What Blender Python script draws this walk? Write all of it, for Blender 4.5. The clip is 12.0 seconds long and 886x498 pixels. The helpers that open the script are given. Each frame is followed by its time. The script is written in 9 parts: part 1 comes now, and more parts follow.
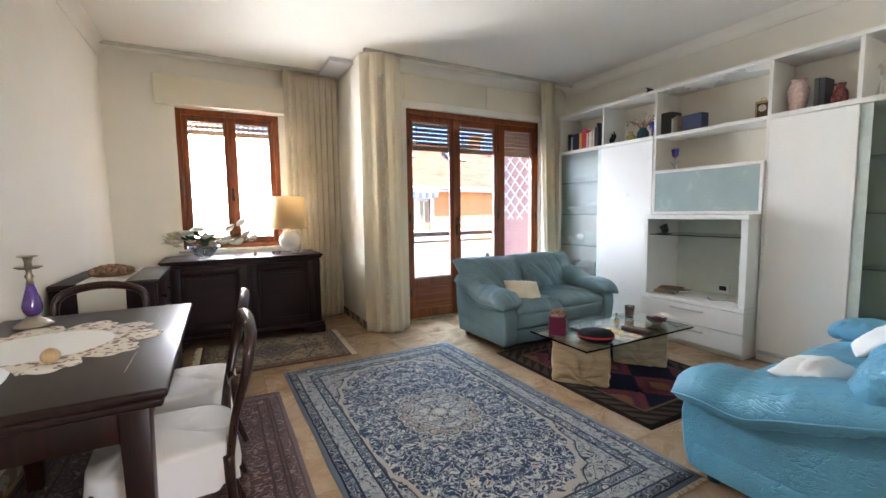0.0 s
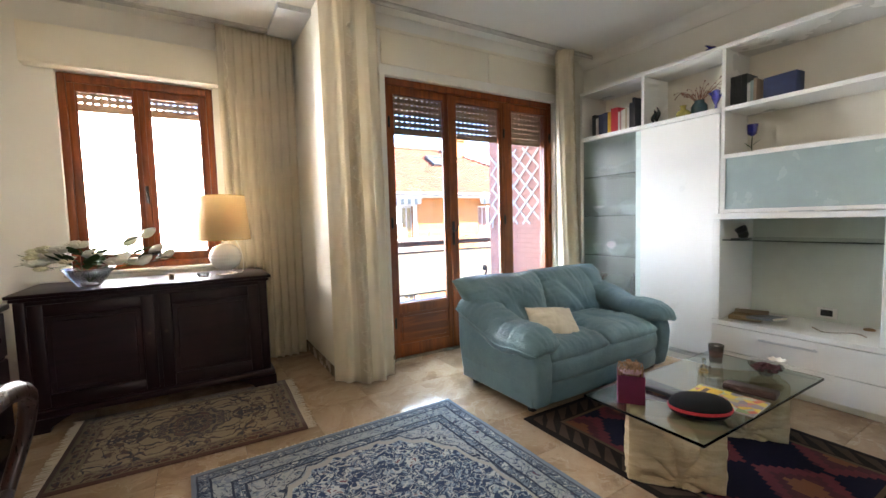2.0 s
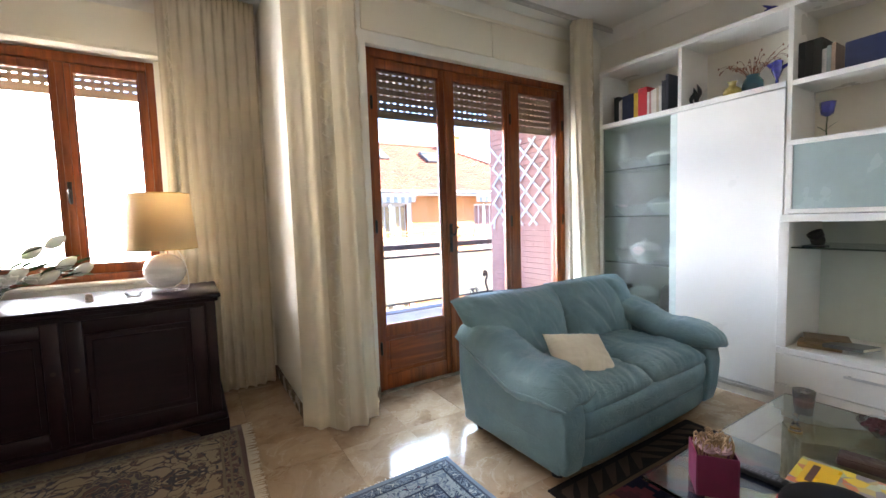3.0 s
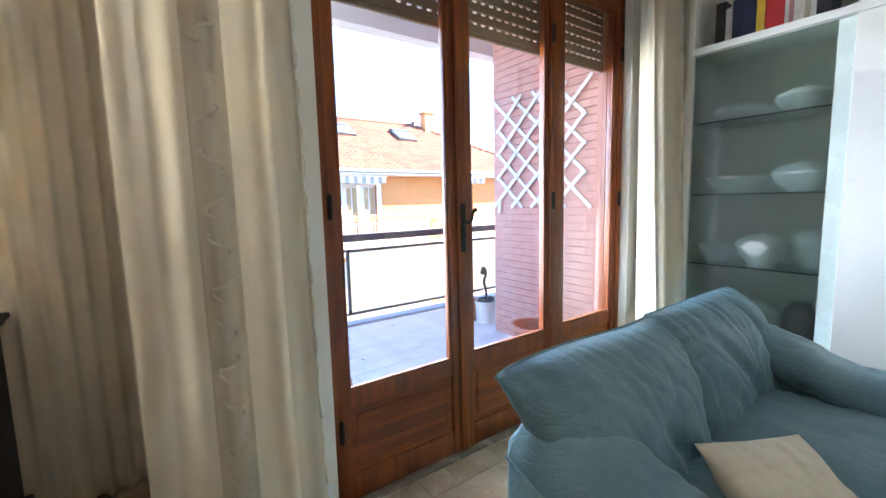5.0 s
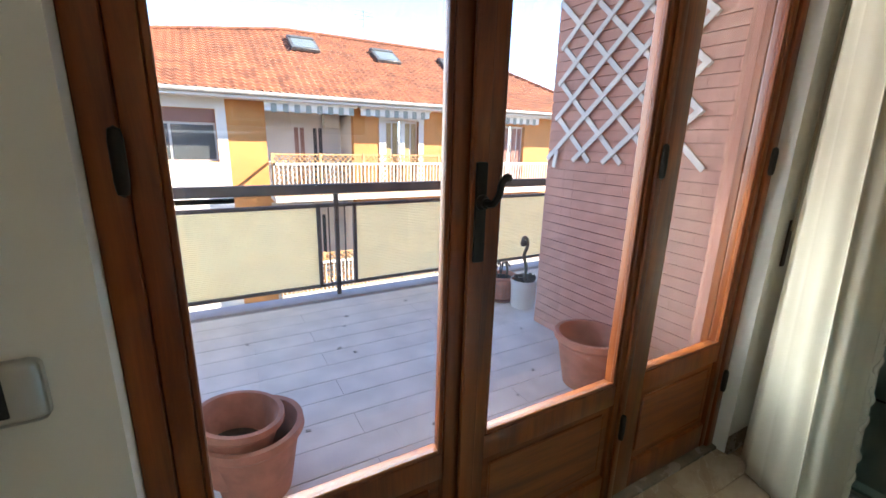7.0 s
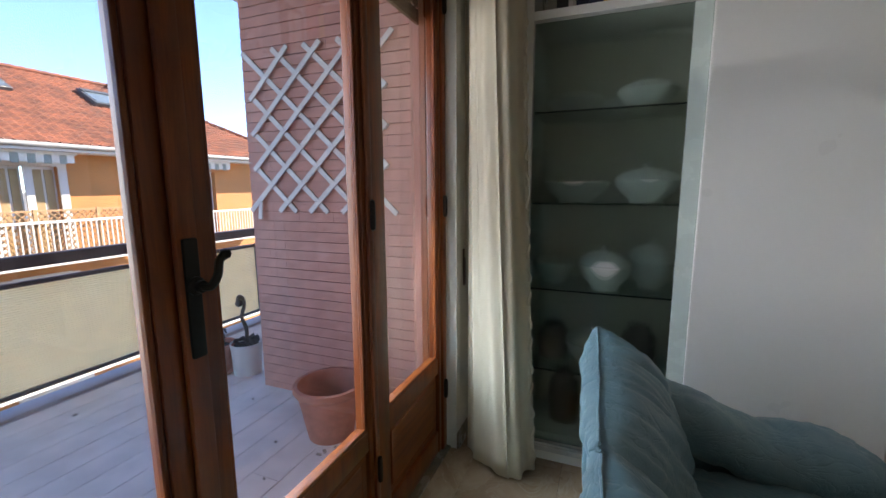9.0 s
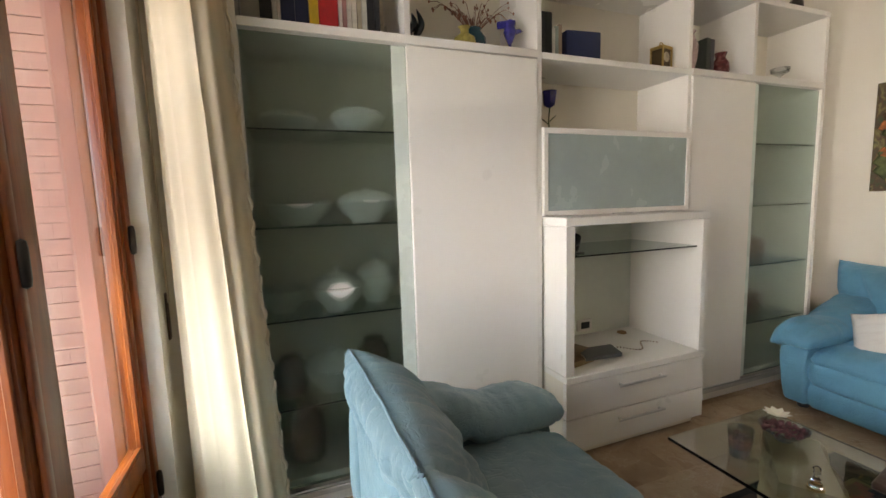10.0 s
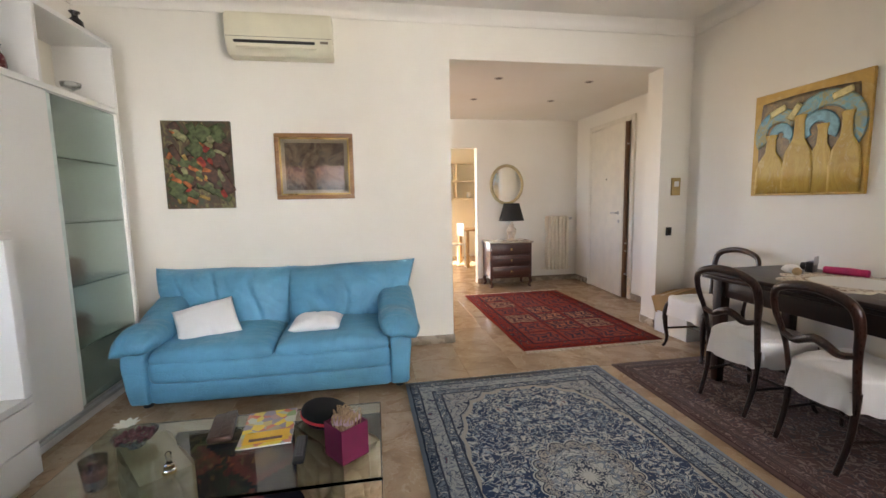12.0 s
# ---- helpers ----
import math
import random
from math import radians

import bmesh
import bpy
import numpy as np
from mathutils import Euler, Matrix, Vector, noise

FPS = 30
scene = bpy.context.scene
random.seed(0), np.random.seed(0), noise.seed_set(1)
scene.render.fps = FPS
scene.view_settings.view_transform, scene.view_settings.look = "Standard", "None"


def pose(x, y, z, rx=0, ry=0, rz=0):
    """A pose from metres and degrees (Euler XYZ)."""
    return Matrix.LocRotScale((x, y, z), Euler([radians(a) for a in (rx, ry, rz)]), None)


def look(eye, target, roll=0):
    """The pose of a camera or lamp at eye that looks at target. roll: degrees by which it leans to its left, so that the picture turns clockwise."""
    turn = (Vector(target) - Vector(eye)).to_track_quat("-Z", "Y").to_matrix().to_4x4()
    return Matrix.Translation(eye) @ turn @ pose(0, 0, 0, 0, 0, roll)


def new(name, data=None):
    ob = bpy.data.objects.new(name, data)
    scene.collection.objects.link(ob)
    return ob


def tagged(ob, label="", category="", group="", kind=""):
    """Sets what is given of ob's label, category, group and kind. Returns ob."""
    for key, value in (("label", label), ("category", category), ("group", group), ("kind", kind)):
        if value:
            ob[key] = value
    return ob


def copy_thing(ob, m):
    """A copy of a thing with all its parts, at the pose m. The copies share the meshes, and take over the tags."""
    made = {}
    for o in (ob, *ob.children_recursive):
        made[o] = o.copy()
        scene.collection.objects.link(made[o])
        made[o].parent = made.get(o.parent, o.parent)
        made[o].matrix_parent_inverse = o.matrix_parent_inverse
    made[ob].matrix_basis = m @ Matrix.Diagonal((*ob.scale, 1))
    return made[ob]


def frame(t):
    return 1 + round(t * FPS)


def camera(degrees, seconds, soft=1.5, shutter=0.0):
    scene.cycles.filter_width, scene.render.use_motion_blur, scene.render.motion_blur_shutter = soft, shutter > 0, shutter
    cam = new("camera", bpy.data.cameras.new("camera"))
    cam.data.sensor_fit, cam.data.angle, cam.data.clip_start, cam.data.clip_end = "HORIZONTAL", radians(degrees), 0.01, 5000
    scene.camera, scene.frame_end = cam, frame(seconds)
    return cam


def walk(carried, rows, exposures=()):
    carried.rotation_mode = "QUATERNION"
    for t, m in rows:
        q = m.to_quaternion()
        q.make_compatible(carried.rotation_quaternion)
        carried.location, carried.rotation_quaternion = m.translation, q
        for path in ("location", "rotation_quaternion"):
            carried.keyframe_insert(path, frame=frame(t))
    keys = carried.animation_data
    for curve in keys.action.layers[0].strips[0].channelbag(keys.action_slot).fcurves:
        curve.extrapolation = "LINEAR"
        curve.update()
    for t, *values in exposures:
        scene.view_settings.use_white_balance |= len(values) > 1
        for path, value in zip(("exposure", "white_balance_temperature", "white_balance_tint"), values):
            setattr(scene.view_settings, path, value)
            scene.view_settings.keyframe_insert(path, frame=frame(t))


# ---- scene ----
cam = camera(93.6, 12.0)
PATH = [
    (0, (-1.417, -0.229, 1.258), (-0.473, 1.526, 1.082), -0.8),
    (0.5, (-1.346, 0.022, 1.239), (-0.379, 1.765, 1.071), -1.1),
    (1, (-1.175, 0.302, 1.236), (-0.184, 2.032, 1.076), -1.4),
    (1.5, (-1.038, 0.563, 1.221), (-0.021, 2.279, 1.074), -1.5),
    (2, (-0.944, 0.87, 1.215), (0.078, 2.584, 1.076), -1.6),
    (2.5, (-0.819, 1.141, 1.213), (0.216, 2.847, 1.071), -1.7),
    (3, (-0.613, 1.427, 1.247), (0.428, 3.128, 1.098), -1.8),
    (3.2, (-0.556, 1.54, 1.25), (0.486, 3.24, 1.095), -1.8),
    (5, (-0.041, 2.674, 1.213), (1.117, 4.288, 0.983), -1.4),
    (5.5, (0.111, 2.917, 1.223), (1.23, 4.545, 0.908), -0.6),
    (6, (0.349, 3.128, 1.233), (1.405, 4.775, 0.819), 0.6),
    (6.5, (0.512, 3.291, 1.235), (1.491, 4.965, 0.746), 1.6),
    (6.7, (0.56, 3.34, 1.238), (1.503, 5.035, 0.731), 1.5),
    (8.5, (0.719, 3.527, 1.258), (2.246, 4.773, 0.914), 0.4),
    (9, (0.617, 3.456, 1.288), (2.454, 4.188, 0.99), -0.3),
    (9.2, (0.606, 3.475, 1.29), (2.533, 3.959, 1.046), -0.8),
    (9.5, (0.637, 3.537, 1.301), (2.623, 3.574, 1.065), -1.6),
    (10, (0.705, 3.66, 1.297), (2.565, 2.961, 1.07), -1.7),
    (10.5, (0.69, 3.665, 1.293), (2.176, 2.346, 1.066), -1.4),
    (11, (0.69, 3.64, 1.287), (1.612, 1.879, 1.068), -1.3),
    (11.5, (0.705, 3.632, 1.29), (0.965, 1.662, 1.064), -1.0),
    (12, (0.687, 3.675, 1.294), (0.366, 1.714, 1.07), -1.1),
]
EXPOSURES = [(0, 5.05, 6700, 15), (1.5, 5.0, 7100, 15), (3.2, 5.0, 6700, 17), (5.0, 4.85, 6300, 12), (5.5, 4.65, 6600, 10), (6.0, 4.35, 7400, 11), (6.5, 4.2, 7800, 12), (8.3, 2.95, 7000, 15), (8.7, 2.95, 7000, 15), (9.2, 3.55, 7200, 17), (9.6, 4.05, 8800, 20), (10.0, 4.15, 8700, 20), (10.5, 4.45, 8000, 20), (11.0, 4.28, 8000, 20), (11.5, 4.4, 8400, 22), (12, 4.48, 7300, 18)]
walk(cam, [(t, look(eye, target, roll)) for t, eye, target, roll in PATH], EXPOSURES)

# ---- world and sun ----
SUN_FROM = Vector((0.72, -0.40, 0.57)).normalized()
world = bpy.data.worlds.new("world")
scene.world = world
world.use_nodes = True
wn = world.node_tree
sky = wn.nodes.new("ShaderNodeTexSky")
sky.sky_type = "NISHITA"
sky.sun_disc = False
sky.sun_elevation = math.asin(SUN_FROM.z)
sky.sun_rotation = math.atan2(SUN_FROM.x, SUN_FROM.y)
sky.air_density, sky.dust_density, sky.ozone_density = 0.6, 0.0, 6.0
wn.links.new(sky.outputs[0], wn.nodes["Background"].inputs[0])
wn.nodes["Background"].inputs[1].default_value = 0.075
sun = new("sun", bpy.data.lights.new("sun", "SUN"))
sun.data.energy, sun.data.angle, sun.data.color = 2.25, radians(0.53), (1.0, 0.95, 0.87)
sun.matrix_world = look(SUN_FROM * 30, (0, 0, 0))
# daylight of the open sky before the casement window
area = new("window_daylight", bpy.data.lights.new("window_daylight", "AREA"))
area.data.shape, area.data.size, area.data.size_y = "RECTANGLE", 1.35, 1.5
area.data.energy, area.data.spread, area.data.color = 5.6, radians(100), (0.93, 0.97, 1.0)
area.matrix_world = look((-1.30, 5.52, 1.56), (2.0, 0.6, 1.30))
kitchen = new("kitchen_window_daylight", bpy.data.lights.new("kitchen_window_daylight", "AREA"))
kitchen.data.shape, kitchen.data.size, kitchen.data.size_y = "RECTANGLE", 1.3, 1.7
kitchen.data.energy, kitchen.data.color = 6.5, (1.0, 0.93, 0.8)
kitchen.matrix_world = look((1.05, -6.15, 1.5), (0.4, 0, 1.2))
# added fill lamp for the hall, at an unseen opening in its end wall
hall = new("hall_fill_lamp", bpy.data.lights.new("hall_fill_lamp", "AREA"))
hall.data.shape, hall.data.size, hall.data.size_y = "RECTANGLE", 1.0, 1.3
hall.data.energy, hall.data.color = 1.1, (1.0, 0.94, 0.82)
hall.matrix_world = look((1.95, -1.75, 1.55), (-2.5, -1.65, 1.2))
# added lamps for cool skylight before the balcony door: one down on the floor, one along the wall unit
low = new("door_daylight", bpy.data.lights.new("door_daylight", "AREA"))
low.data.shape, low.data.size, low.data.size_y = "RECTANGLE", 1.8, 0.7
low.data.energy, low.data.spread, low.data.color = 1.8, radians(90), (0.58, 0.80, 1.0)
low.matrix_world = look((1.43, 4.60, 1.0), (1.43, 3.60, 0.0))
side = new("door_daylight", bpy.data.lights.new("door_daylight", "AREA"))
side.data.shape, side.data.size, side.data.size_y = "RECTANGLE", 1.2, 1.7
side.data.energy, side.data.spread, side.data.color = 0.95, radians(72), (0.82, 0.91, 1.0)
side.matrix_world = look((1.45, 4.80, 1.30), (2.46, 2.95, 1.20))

# ---- tools ----
def tree(name):
    m = bpy.data.materials.new(name)
    m.use_nodes = True
    nt = m.node_tree
    return m, nt, nt.nodes["Principled BSDF"]


def node(nt, kind, **kw):
    n = nt.nodes.new("ShaderNode" + kind)
    for k, v in kw.items():
        if k == "operation":
            n.operation = v
        elif k == "data_type":
            n.data_type = v
        elif k == "blend_type":
            n.blend_type = v
    return n


def put(nt, sock, v):
    if isinstance(v, bpy.types.NodeSocket):
        nt.links.new(v, sock)
    elif isinstance(v, (tuple, list)) and len(v) == 3 and sock.type == "RGBA":
        sock.default_value = (*v, 1)
    else:
        sock.default_value = v


def calc(nt, op, a, b=0.0, c=0.0):
    n = node(nt, "Math", operation=op)
    for s, v in zip(n.inputs, (a, b, c)):
        put(nt, s, v)
    return n.outputs[0]


def blend(nt, f, a, b, how="MIX"):
    n = node(nt, "Mix", data_type="RGBA", blend_type=how)
    put(nt, n.inputs[0], f)
    put(nt, n.inputs[6], a)
    put(nt, n.inputs[7], b)
    return n.outputs[2]


def coords(nt, scale=(1, 1, 1), kind="Object", loc=(0, 0, 0), rot=(0, 0, 0)):
    tc = node(nt, "TexCoord")
    mp = node(nt, "Mapping")
    mp.inputs["Scale"].default_value = scale
    mp.inputs["Location"].default_value = loc
    mp.inputs["Rotation"].default_value = [radians(a) for a in rot]
    nt.links.new(tc.outputs[kind], mp.inputs[0])
    return mp.outputs[0]


def noise_tex(nt, vec, scale, detail=3.0, rough=0.55, warp=0.0):
    n = node(nt, "TexNoise")
    put(nt, n.inputs["Vector"], vec)
    n.inputs["Scale"].default_value = scale
    n.inputs["Detail"].default_value = detail
    n.inputs["Roughness"].default_value = rough
    n.inputs["Distortion"].default_value = warp
    return n.outputs[0]


def ramp(nt, f, stops):
    n = node(nt, "ValToRGB")
    put(nt, n.inputs[0], f)
    e = n.color_ramp.elements
    while len(e) < len(stops):
        e.new(0.5)
    for el, (p, c) in zip(e, stops):
        el.position = p
        el.color = (*c, 1) if len(c) == 3 else c
    return n.outputs[0]


def ease(nt, f, lo, hi, a=0.0, b=1.0):
    n = node(nt, "MapRange")
    n.interpolation_type = "SMOOTHSTEP"
    for s, v in zip(n.inputs, (f, lo, hi, a, b)):
        put(nt, s, v)
    return n.outputs[0]


def bump(nt, bsdf, h, strength=0.2, dist=0.01):
    n = node(nt, "Bump")
    n.inputs["Strength"].default_value = strength
    n.inputs["Distance"].default_value = dist
    put(nt, n.inputs["Height"], h)
    nt.links.new(n.outputs[0], bsdf.inputs["Normal"])


def plain(name, base, rough=0.5, metal=0.0, vary=0.12, size=6.0, grain=80.0, relief=0.1, spec=0.5, sheen=0.0, coat=0.0, dist=0.004, piece=0.0, trans=0.0):
    """A surface with two scales of variation in colour, gloss and relief. piece: how far single pieces differ."""
    m, nt, b = tree(name)
    v = coords(nt)
    big = noise_tex(nt, v, size, 4)
    fine = noise_tex(nt, v, grain, 2)
    dark = tuple(c * (1 - vary) for c in base)
    light = tuple(min(1, c * (1 + vary * 0.7)) for c in base)
    col = blend(nt, ease(nt, big, 0.3, 0.7), dark, light)
    col = blend(nt, calc(nt, "MULTIPLY", fine, vary * 0.8), col, tuple(c * 0.6 for c in base))
    if piece:
        info = node(nt, "ObjectInfo")
        f = calc(nt, "MULTIPLY_ADD", info.outputs["Random"], 2 * piece, 1 - piece)
        g = node(nt, "Mix", data_type="RGBA", blend_type="MULTIPLY")
        g.inputs[0].default_value = 1
        put(nt, g.inputs[6], col)
        put(nt, g.inputs[7], f)
        col = g.outputs[2]
    put(nt, b.inputs["Base Color"], col)
    put(nt, b.inputs["Roughness"], ease(nt, big, 0.2, 0.8, max(0.02, rough - 0.06), min(1, rough + 0.08)))
    b.inputs["Metallic"].default_value = metal
    b.inputs["Specular IOR Level"].default_value = spec
    b.inputs["Sheen Weight"].default_value = sheen
    b.inputs["Coat Weight"].default_value = coat
    if relief:
        bump(nt, b, calc(nt, "MULTIPLY_ADD", fine, 0.5, big), relief, dist)
    if trans:
        t = node(nt, "BsdfTranslucent")
        put(nt, t.inputs[0], col)
        mix = node(nt, "MixShader")
        mix.inputs[0].default_value = trans
        nt.links.new(b.outputs[0], mix.inputs[1])
        nt.links.new(t.outputs[0], mix.inputs[2])
        nt.links.new(mix.outputs[0], nt.nodes["Material Output"].inputs[0])
    return m


def finish(name, bm, mat, smooth=None):
    bmesh.ops.recalc_face_normals(bm, faces=bm.faces)
    me = bpy.data.meshes.new(name)
    bm.to_mesh(me)
    bm.free()
    if smooth is not None:
        for p in me.polygons:
            p.use_smooth = True
        if smooth < 180:
            me.set_sharp_from_angle(angle=radians(smooth))
    for m in mat if isinstance(mat, (list, tuple)) else [mat]:
        me.materials.append(m)
    return me


def thing(name, m, label, category, group="", kind=""):
    ob = new(name)
    ob.matrix_basis = m if isinstance(m, Matrix) else pose(*m)
    ob.empty_display_size = 0.1
    return tagged(ob, label, category, group, kind)


def part(name, bm, material, parent, label="", smooth=40):
    ob = new(name, finish(name, bm, material, smooth))
    ob.parent = parent
    if label:
        ob["label"] = label
    return ob


def solid(name, bm, material, label, category, group="", kind="", smooth=40, m=None):
    """A thing that is one mesh."""
    ob = new(name, finish(name, bm, material, smooth))
    if m is not None:
        ob.matrix_basis = m
    return tagged(ob, label, category, group, kind)


def structure(name, bm, material, label, smooth=30):
    return solid(name, bm, material, label, name.rstrip("_0123456789").split("_")[0], kind="structure", smooth=smooth)


def box(x0, x1, y0, y1, z0, z1, bev=0.0, seg=2, bm=None):
    b = bmesh.new()
    bmesh.ops.create_cube(b, size=1)
    for v in b.verts:
        v.co = Vector(((x0 + x1) / 2 + v.co.x * (x1 - x0), (y0 + y1) / 2 + v.co.y * (y1 - y0), (z0 + z1) / 2 + v.co.z * (z1 - z0)))
    if bev:
        bmesh.ops.bevel(b, geom=b.edges[:], offset=bev, segments=seg, affect="EDGES", profile=0.5)
    return join(bm, b)


def join(bm, b, m=None):
    if m is not None:
        bmesh.ops.transform(b, matrix=m, verts=b.verts)
    if bm is None:
        return b
    me = bpy.data.meshes.new("tmp")
    b.to_mesh(me)
    b.free()
    bm.from_mesh(me)
    bpy.data.meshes.remove(me)
    return bm


def lathe(profile, seg=32, bm=None, m=None, sx=1.0, sy=1.0):
    """A turned body from (radius, height) pairs round the z axis."""
    b = bmesh.new()
    rings = []
    for r, z in profile:
        if r < 1e-5:
            rings.append([b.verts.new((0, 0, z))])
        else:
            rings.append([b.verts.new((r * sx * math.cos(2 * math.pi * i / seg), r * sy * math.sin(2 * math.pi * i / seg), z)) for i in range(seg)])
    for p, q in zip(rings, rings[1:]):
        for i in range(seg):
            j = (i + 1) % seg
            if len(p) == 1 and len(q) == 1:
                continue
            if len(p) == 1:
                b.faces.new((p[0], q[j], q[i]))
            elif len(q) == 1:
                b.faces.new((p[i], p[j], q[0]))
            else:
                b.faces.new((p[i], p[j], q[j], q[i]))
    return join(bm, b, m)


def spline(pts, n=8):
    """Points on a smooth line through pts (Catmull-Rom)."""
    P = [Vector(p) for p in pts]
    P = [2 * P[0] - P[1]] + P + [2 * P[-1] - P[-2]]
    out = []
    for i in range(1, len(P) - 2):
        for k in range(n):
            t = k / n
            a, b, c, d = P[i - 1], P[i], P[i + 1], P[i + 2]
            out.append(0.5 * ((2 * b) + (c - a) * t + (2 * a - 5 * b + 4 * c - d) * t * t + (3 * b - a - 3 * c + d) * t ** 3))
    out.append(P[-2])
    return out


def tube(pts, r, seg=8, bm=None, closed=False, flat=1.0):
    """A round bar along pts; r is one radius or one for each point."""
    b = bmesh.new()
    P = [Vector(p) for p in pts]
    n = len(P)
    rs = r if isinstance(r, (list, tuple)) else [r] * n
    rings = []
    side = None
    for i, p in enumerate(P):
        t = (P[(i + 1) % n] - P[i - 1]) if closed else (P[min(i + 1, n - 1)] - P[max(i - 1, 0)])
        t.normalize()
        if side is None:
            side = t.orthogonal().normalized()
        side = (side - t * side.dot(t)).normalized()
        up = t.cross(side)
        rings.append([b.verts.new(p + rs[i] * (math.cos(2 * math.pi * k / seg) * side + flat * math.sin(2 * math.pi * k / seg) * up)) for k in range(seg)])
    pairs = list(zip(rings, rings[1:])) + ([(rings[-1], rings[0])] if closed else [])
    for p, q in pairs:
        for k in range(seg):
            b.faces.new((p[k], p[(k + 1) % seg], q[(k + 1) % seg], q[k]))
    if not closed:
        b.faces.new(rings[0][::-1])
        b.faces.new(rings[-1])
    return join(bm, b)


def pillow(sx, sy, sz, nx=24, ny=16, power=3.0, wrinkle=0.0, seed=0, flat_bottom=False, bm=None, m=None, scale=7.0, sharp=0.5, gather=0.0, square=False):
    """A soft cushion of that size round the origin, thinning to its seams, with creases."""
    b = bmesh.new()
    top, bot = {}, {}
    for side, grid in ((1, top), (-1, bot)):
        for i in range(nx + 1):
            for j in range(ny + 1):
                u, v = -1 + 2 * i / nx, -1 + 2 * j / ny
                if side < 0 and (i in (0, nx) or j in (0, ny)):
                    grid[i, j] = top[i, j]
                    continue
                h = max(0.0, (1 - abs(u) ** power) * (1 - abs(v) ** power)) ** sharp
                pull = 1 + (0.035 if square else -0.05) * (1 - h) * (abs(u) * abs(v)) ** 2
                p = Vector((u * sx / 2 * pull, v * sy / 2 * pull, side * h * sz / 2 * (0.35 if flat_bottom and side < 0 else 1)))
                if wrinkle:
                    q = Vector((p.x * scale + seed * 3.1, p.y * scale, p.z * scale + seed))
                    w = noise.noise(q) + 0.5 * noise.noise(q * 2.3)
                    w += 0.9 * (0.5 - abs(noise.noise(Vector((q.x * 0.8 + q.y * 0.5, q.y * 0.35 - q.x * 0.2, seed * 1.7)))))
                    bend = 0.25 * noise.noise(q * 0.5)
                    groove = max(0.0, 1 - abs(noise.noise(Vector((q.x * 1.1 + q.y * 0.55 + bend * 4, q.y * 0.35 - q.x * 0.12, seed * 2.9 + side)))) * 9)
                    p.z += side * wrinkle * (w - 0.55 * groove) * (0.25 + 0.75 * h)
                if gather and h > 0:
                    g = 0.0
                    for dist, run, tag in ((sx / 2 * (1 - abs(u)), p.y, 3.0 + (u > 0)), (sy / 2 * (1 - abs(v)), p.x, 7.0 + (v > 0))):
                        lean = run + 0.35 * dist * noise.noise(Vector((run * 6, tag, seed)))
                        crease = 1 - min(1.0, abs(noise.noise(Vector((lean * 17, tag + seed, side * 0.7 + dist * 1.5)))) * 4.0)
                        g += (crease - 0.35) * math.exp(-dist / 0.10) * min(1.0, dist / 0.02)
                    p.z -= side * gather * g
                grid[i, j] = b.verts.new(p)
    for side, g in ((1, top), (-1, bot)):
        for i in range(nx):
            for j in range(ny):
                q = [g[i, j], g[i + 1, j], g[i + 1, j + 1], g[i, j + 1]]
                try:
                    b.faces.new(q if side > 0 else q[::-1])
                except ValueError:
                    pass
    return join(bm, b, m)


def slab_with_holes(x0, x1, z0, z1, y0, y1, holes, swap=False):
    """A wall from y0 to y1 with rectangular openings (a0, a1, b0, b1). swap: runs along y instead, x and y change places."""
    b = bmesh.new()
    xs = sorted({x0, x1, *[h[0] for h in holes], *[h[1] for h in holes]})
    zs = sorted({z0, z1, *[h[2] for h in holes], *[h[3] for h in holes]})
    def full(i, k):
        if not (0 <= i < len(xs) - 1 and 0 <= k < len(zs) - 1):
            return False
        cx, cz = (xs[i] + xs[i + 1]) / 2, (zs[k] + zs[k + 1]) / 2
        return not any(h[0] < cx < h[1] and h[2] < cz < h[3] for h in holes)
    def P(x, y, z):
        return b.verts.new((y, x, z) if swap else (x, y, z))
    for i in range(len(xs) - 1):
        for k in range(len(zs) - 1):
            if not full(i, k):
                continue
            a0, a1, c0, c1 = xs[i], xs[i + 1], zs[k], zs[k + 1]
            for y in (y0, y1):
                b.faces.new([P(a0, y, c0), P(a1, y, c0), P(a1, y, c1), P(a0, y, c1)])
            for di, dk, q in ((-1, 0, ((a0, c0), (a0, c1))), (1, 0, ((a1, c0), (a1, c1))), (0, -1, ((a0, c0), (a1, c0))), (0, 1, ((a0, c1), (a1, c1)))):
                if not full(i + di, k + dk):
                    b.faces.new([P(q[0][0], y0, q[0][1]), P(q[1][0], y0, q[1][1]), P(q[1][0], y1, q[1][1]), P(q[0][0], y1, q[0][1])])
    bmesh.ops.remove_doubles(b, verts=b.verts, dist=1e-5)
    return b

# ---- materials of the setting ----
def wall_paint(name, base):
    m, nt, b = tree(name)
    v = coords(nt)
    big, mid, fine = noise_tex(nt, v, 0.9, 4), noise_tex(nt, v, 9, 3), noise_tex(nt, v, 240, 2)
    col = blend(nt, ease(nt, big, 0.3, 0.75), base, tuple(c * k for c, k in zip(base, (0.955, 0.94, 0.915))))
    col = blend(nt, calc(nt, "MULTIPLY", ease(nt, mid, 0.5, 0.8), 0.12), col, tuple(c * 0.88 for c in base))
    put(nt, b.inputs["Base Color"], col)
    b.inputs["Roughness"].default_value = 0.75
    b.inputs["Specular IOR Level"].default_value = 0.3
    bump(nt, b, calc(nt, "MULTIPLY_ADD", fine, 0.4, mid), 0.12, 0.004)
    return m


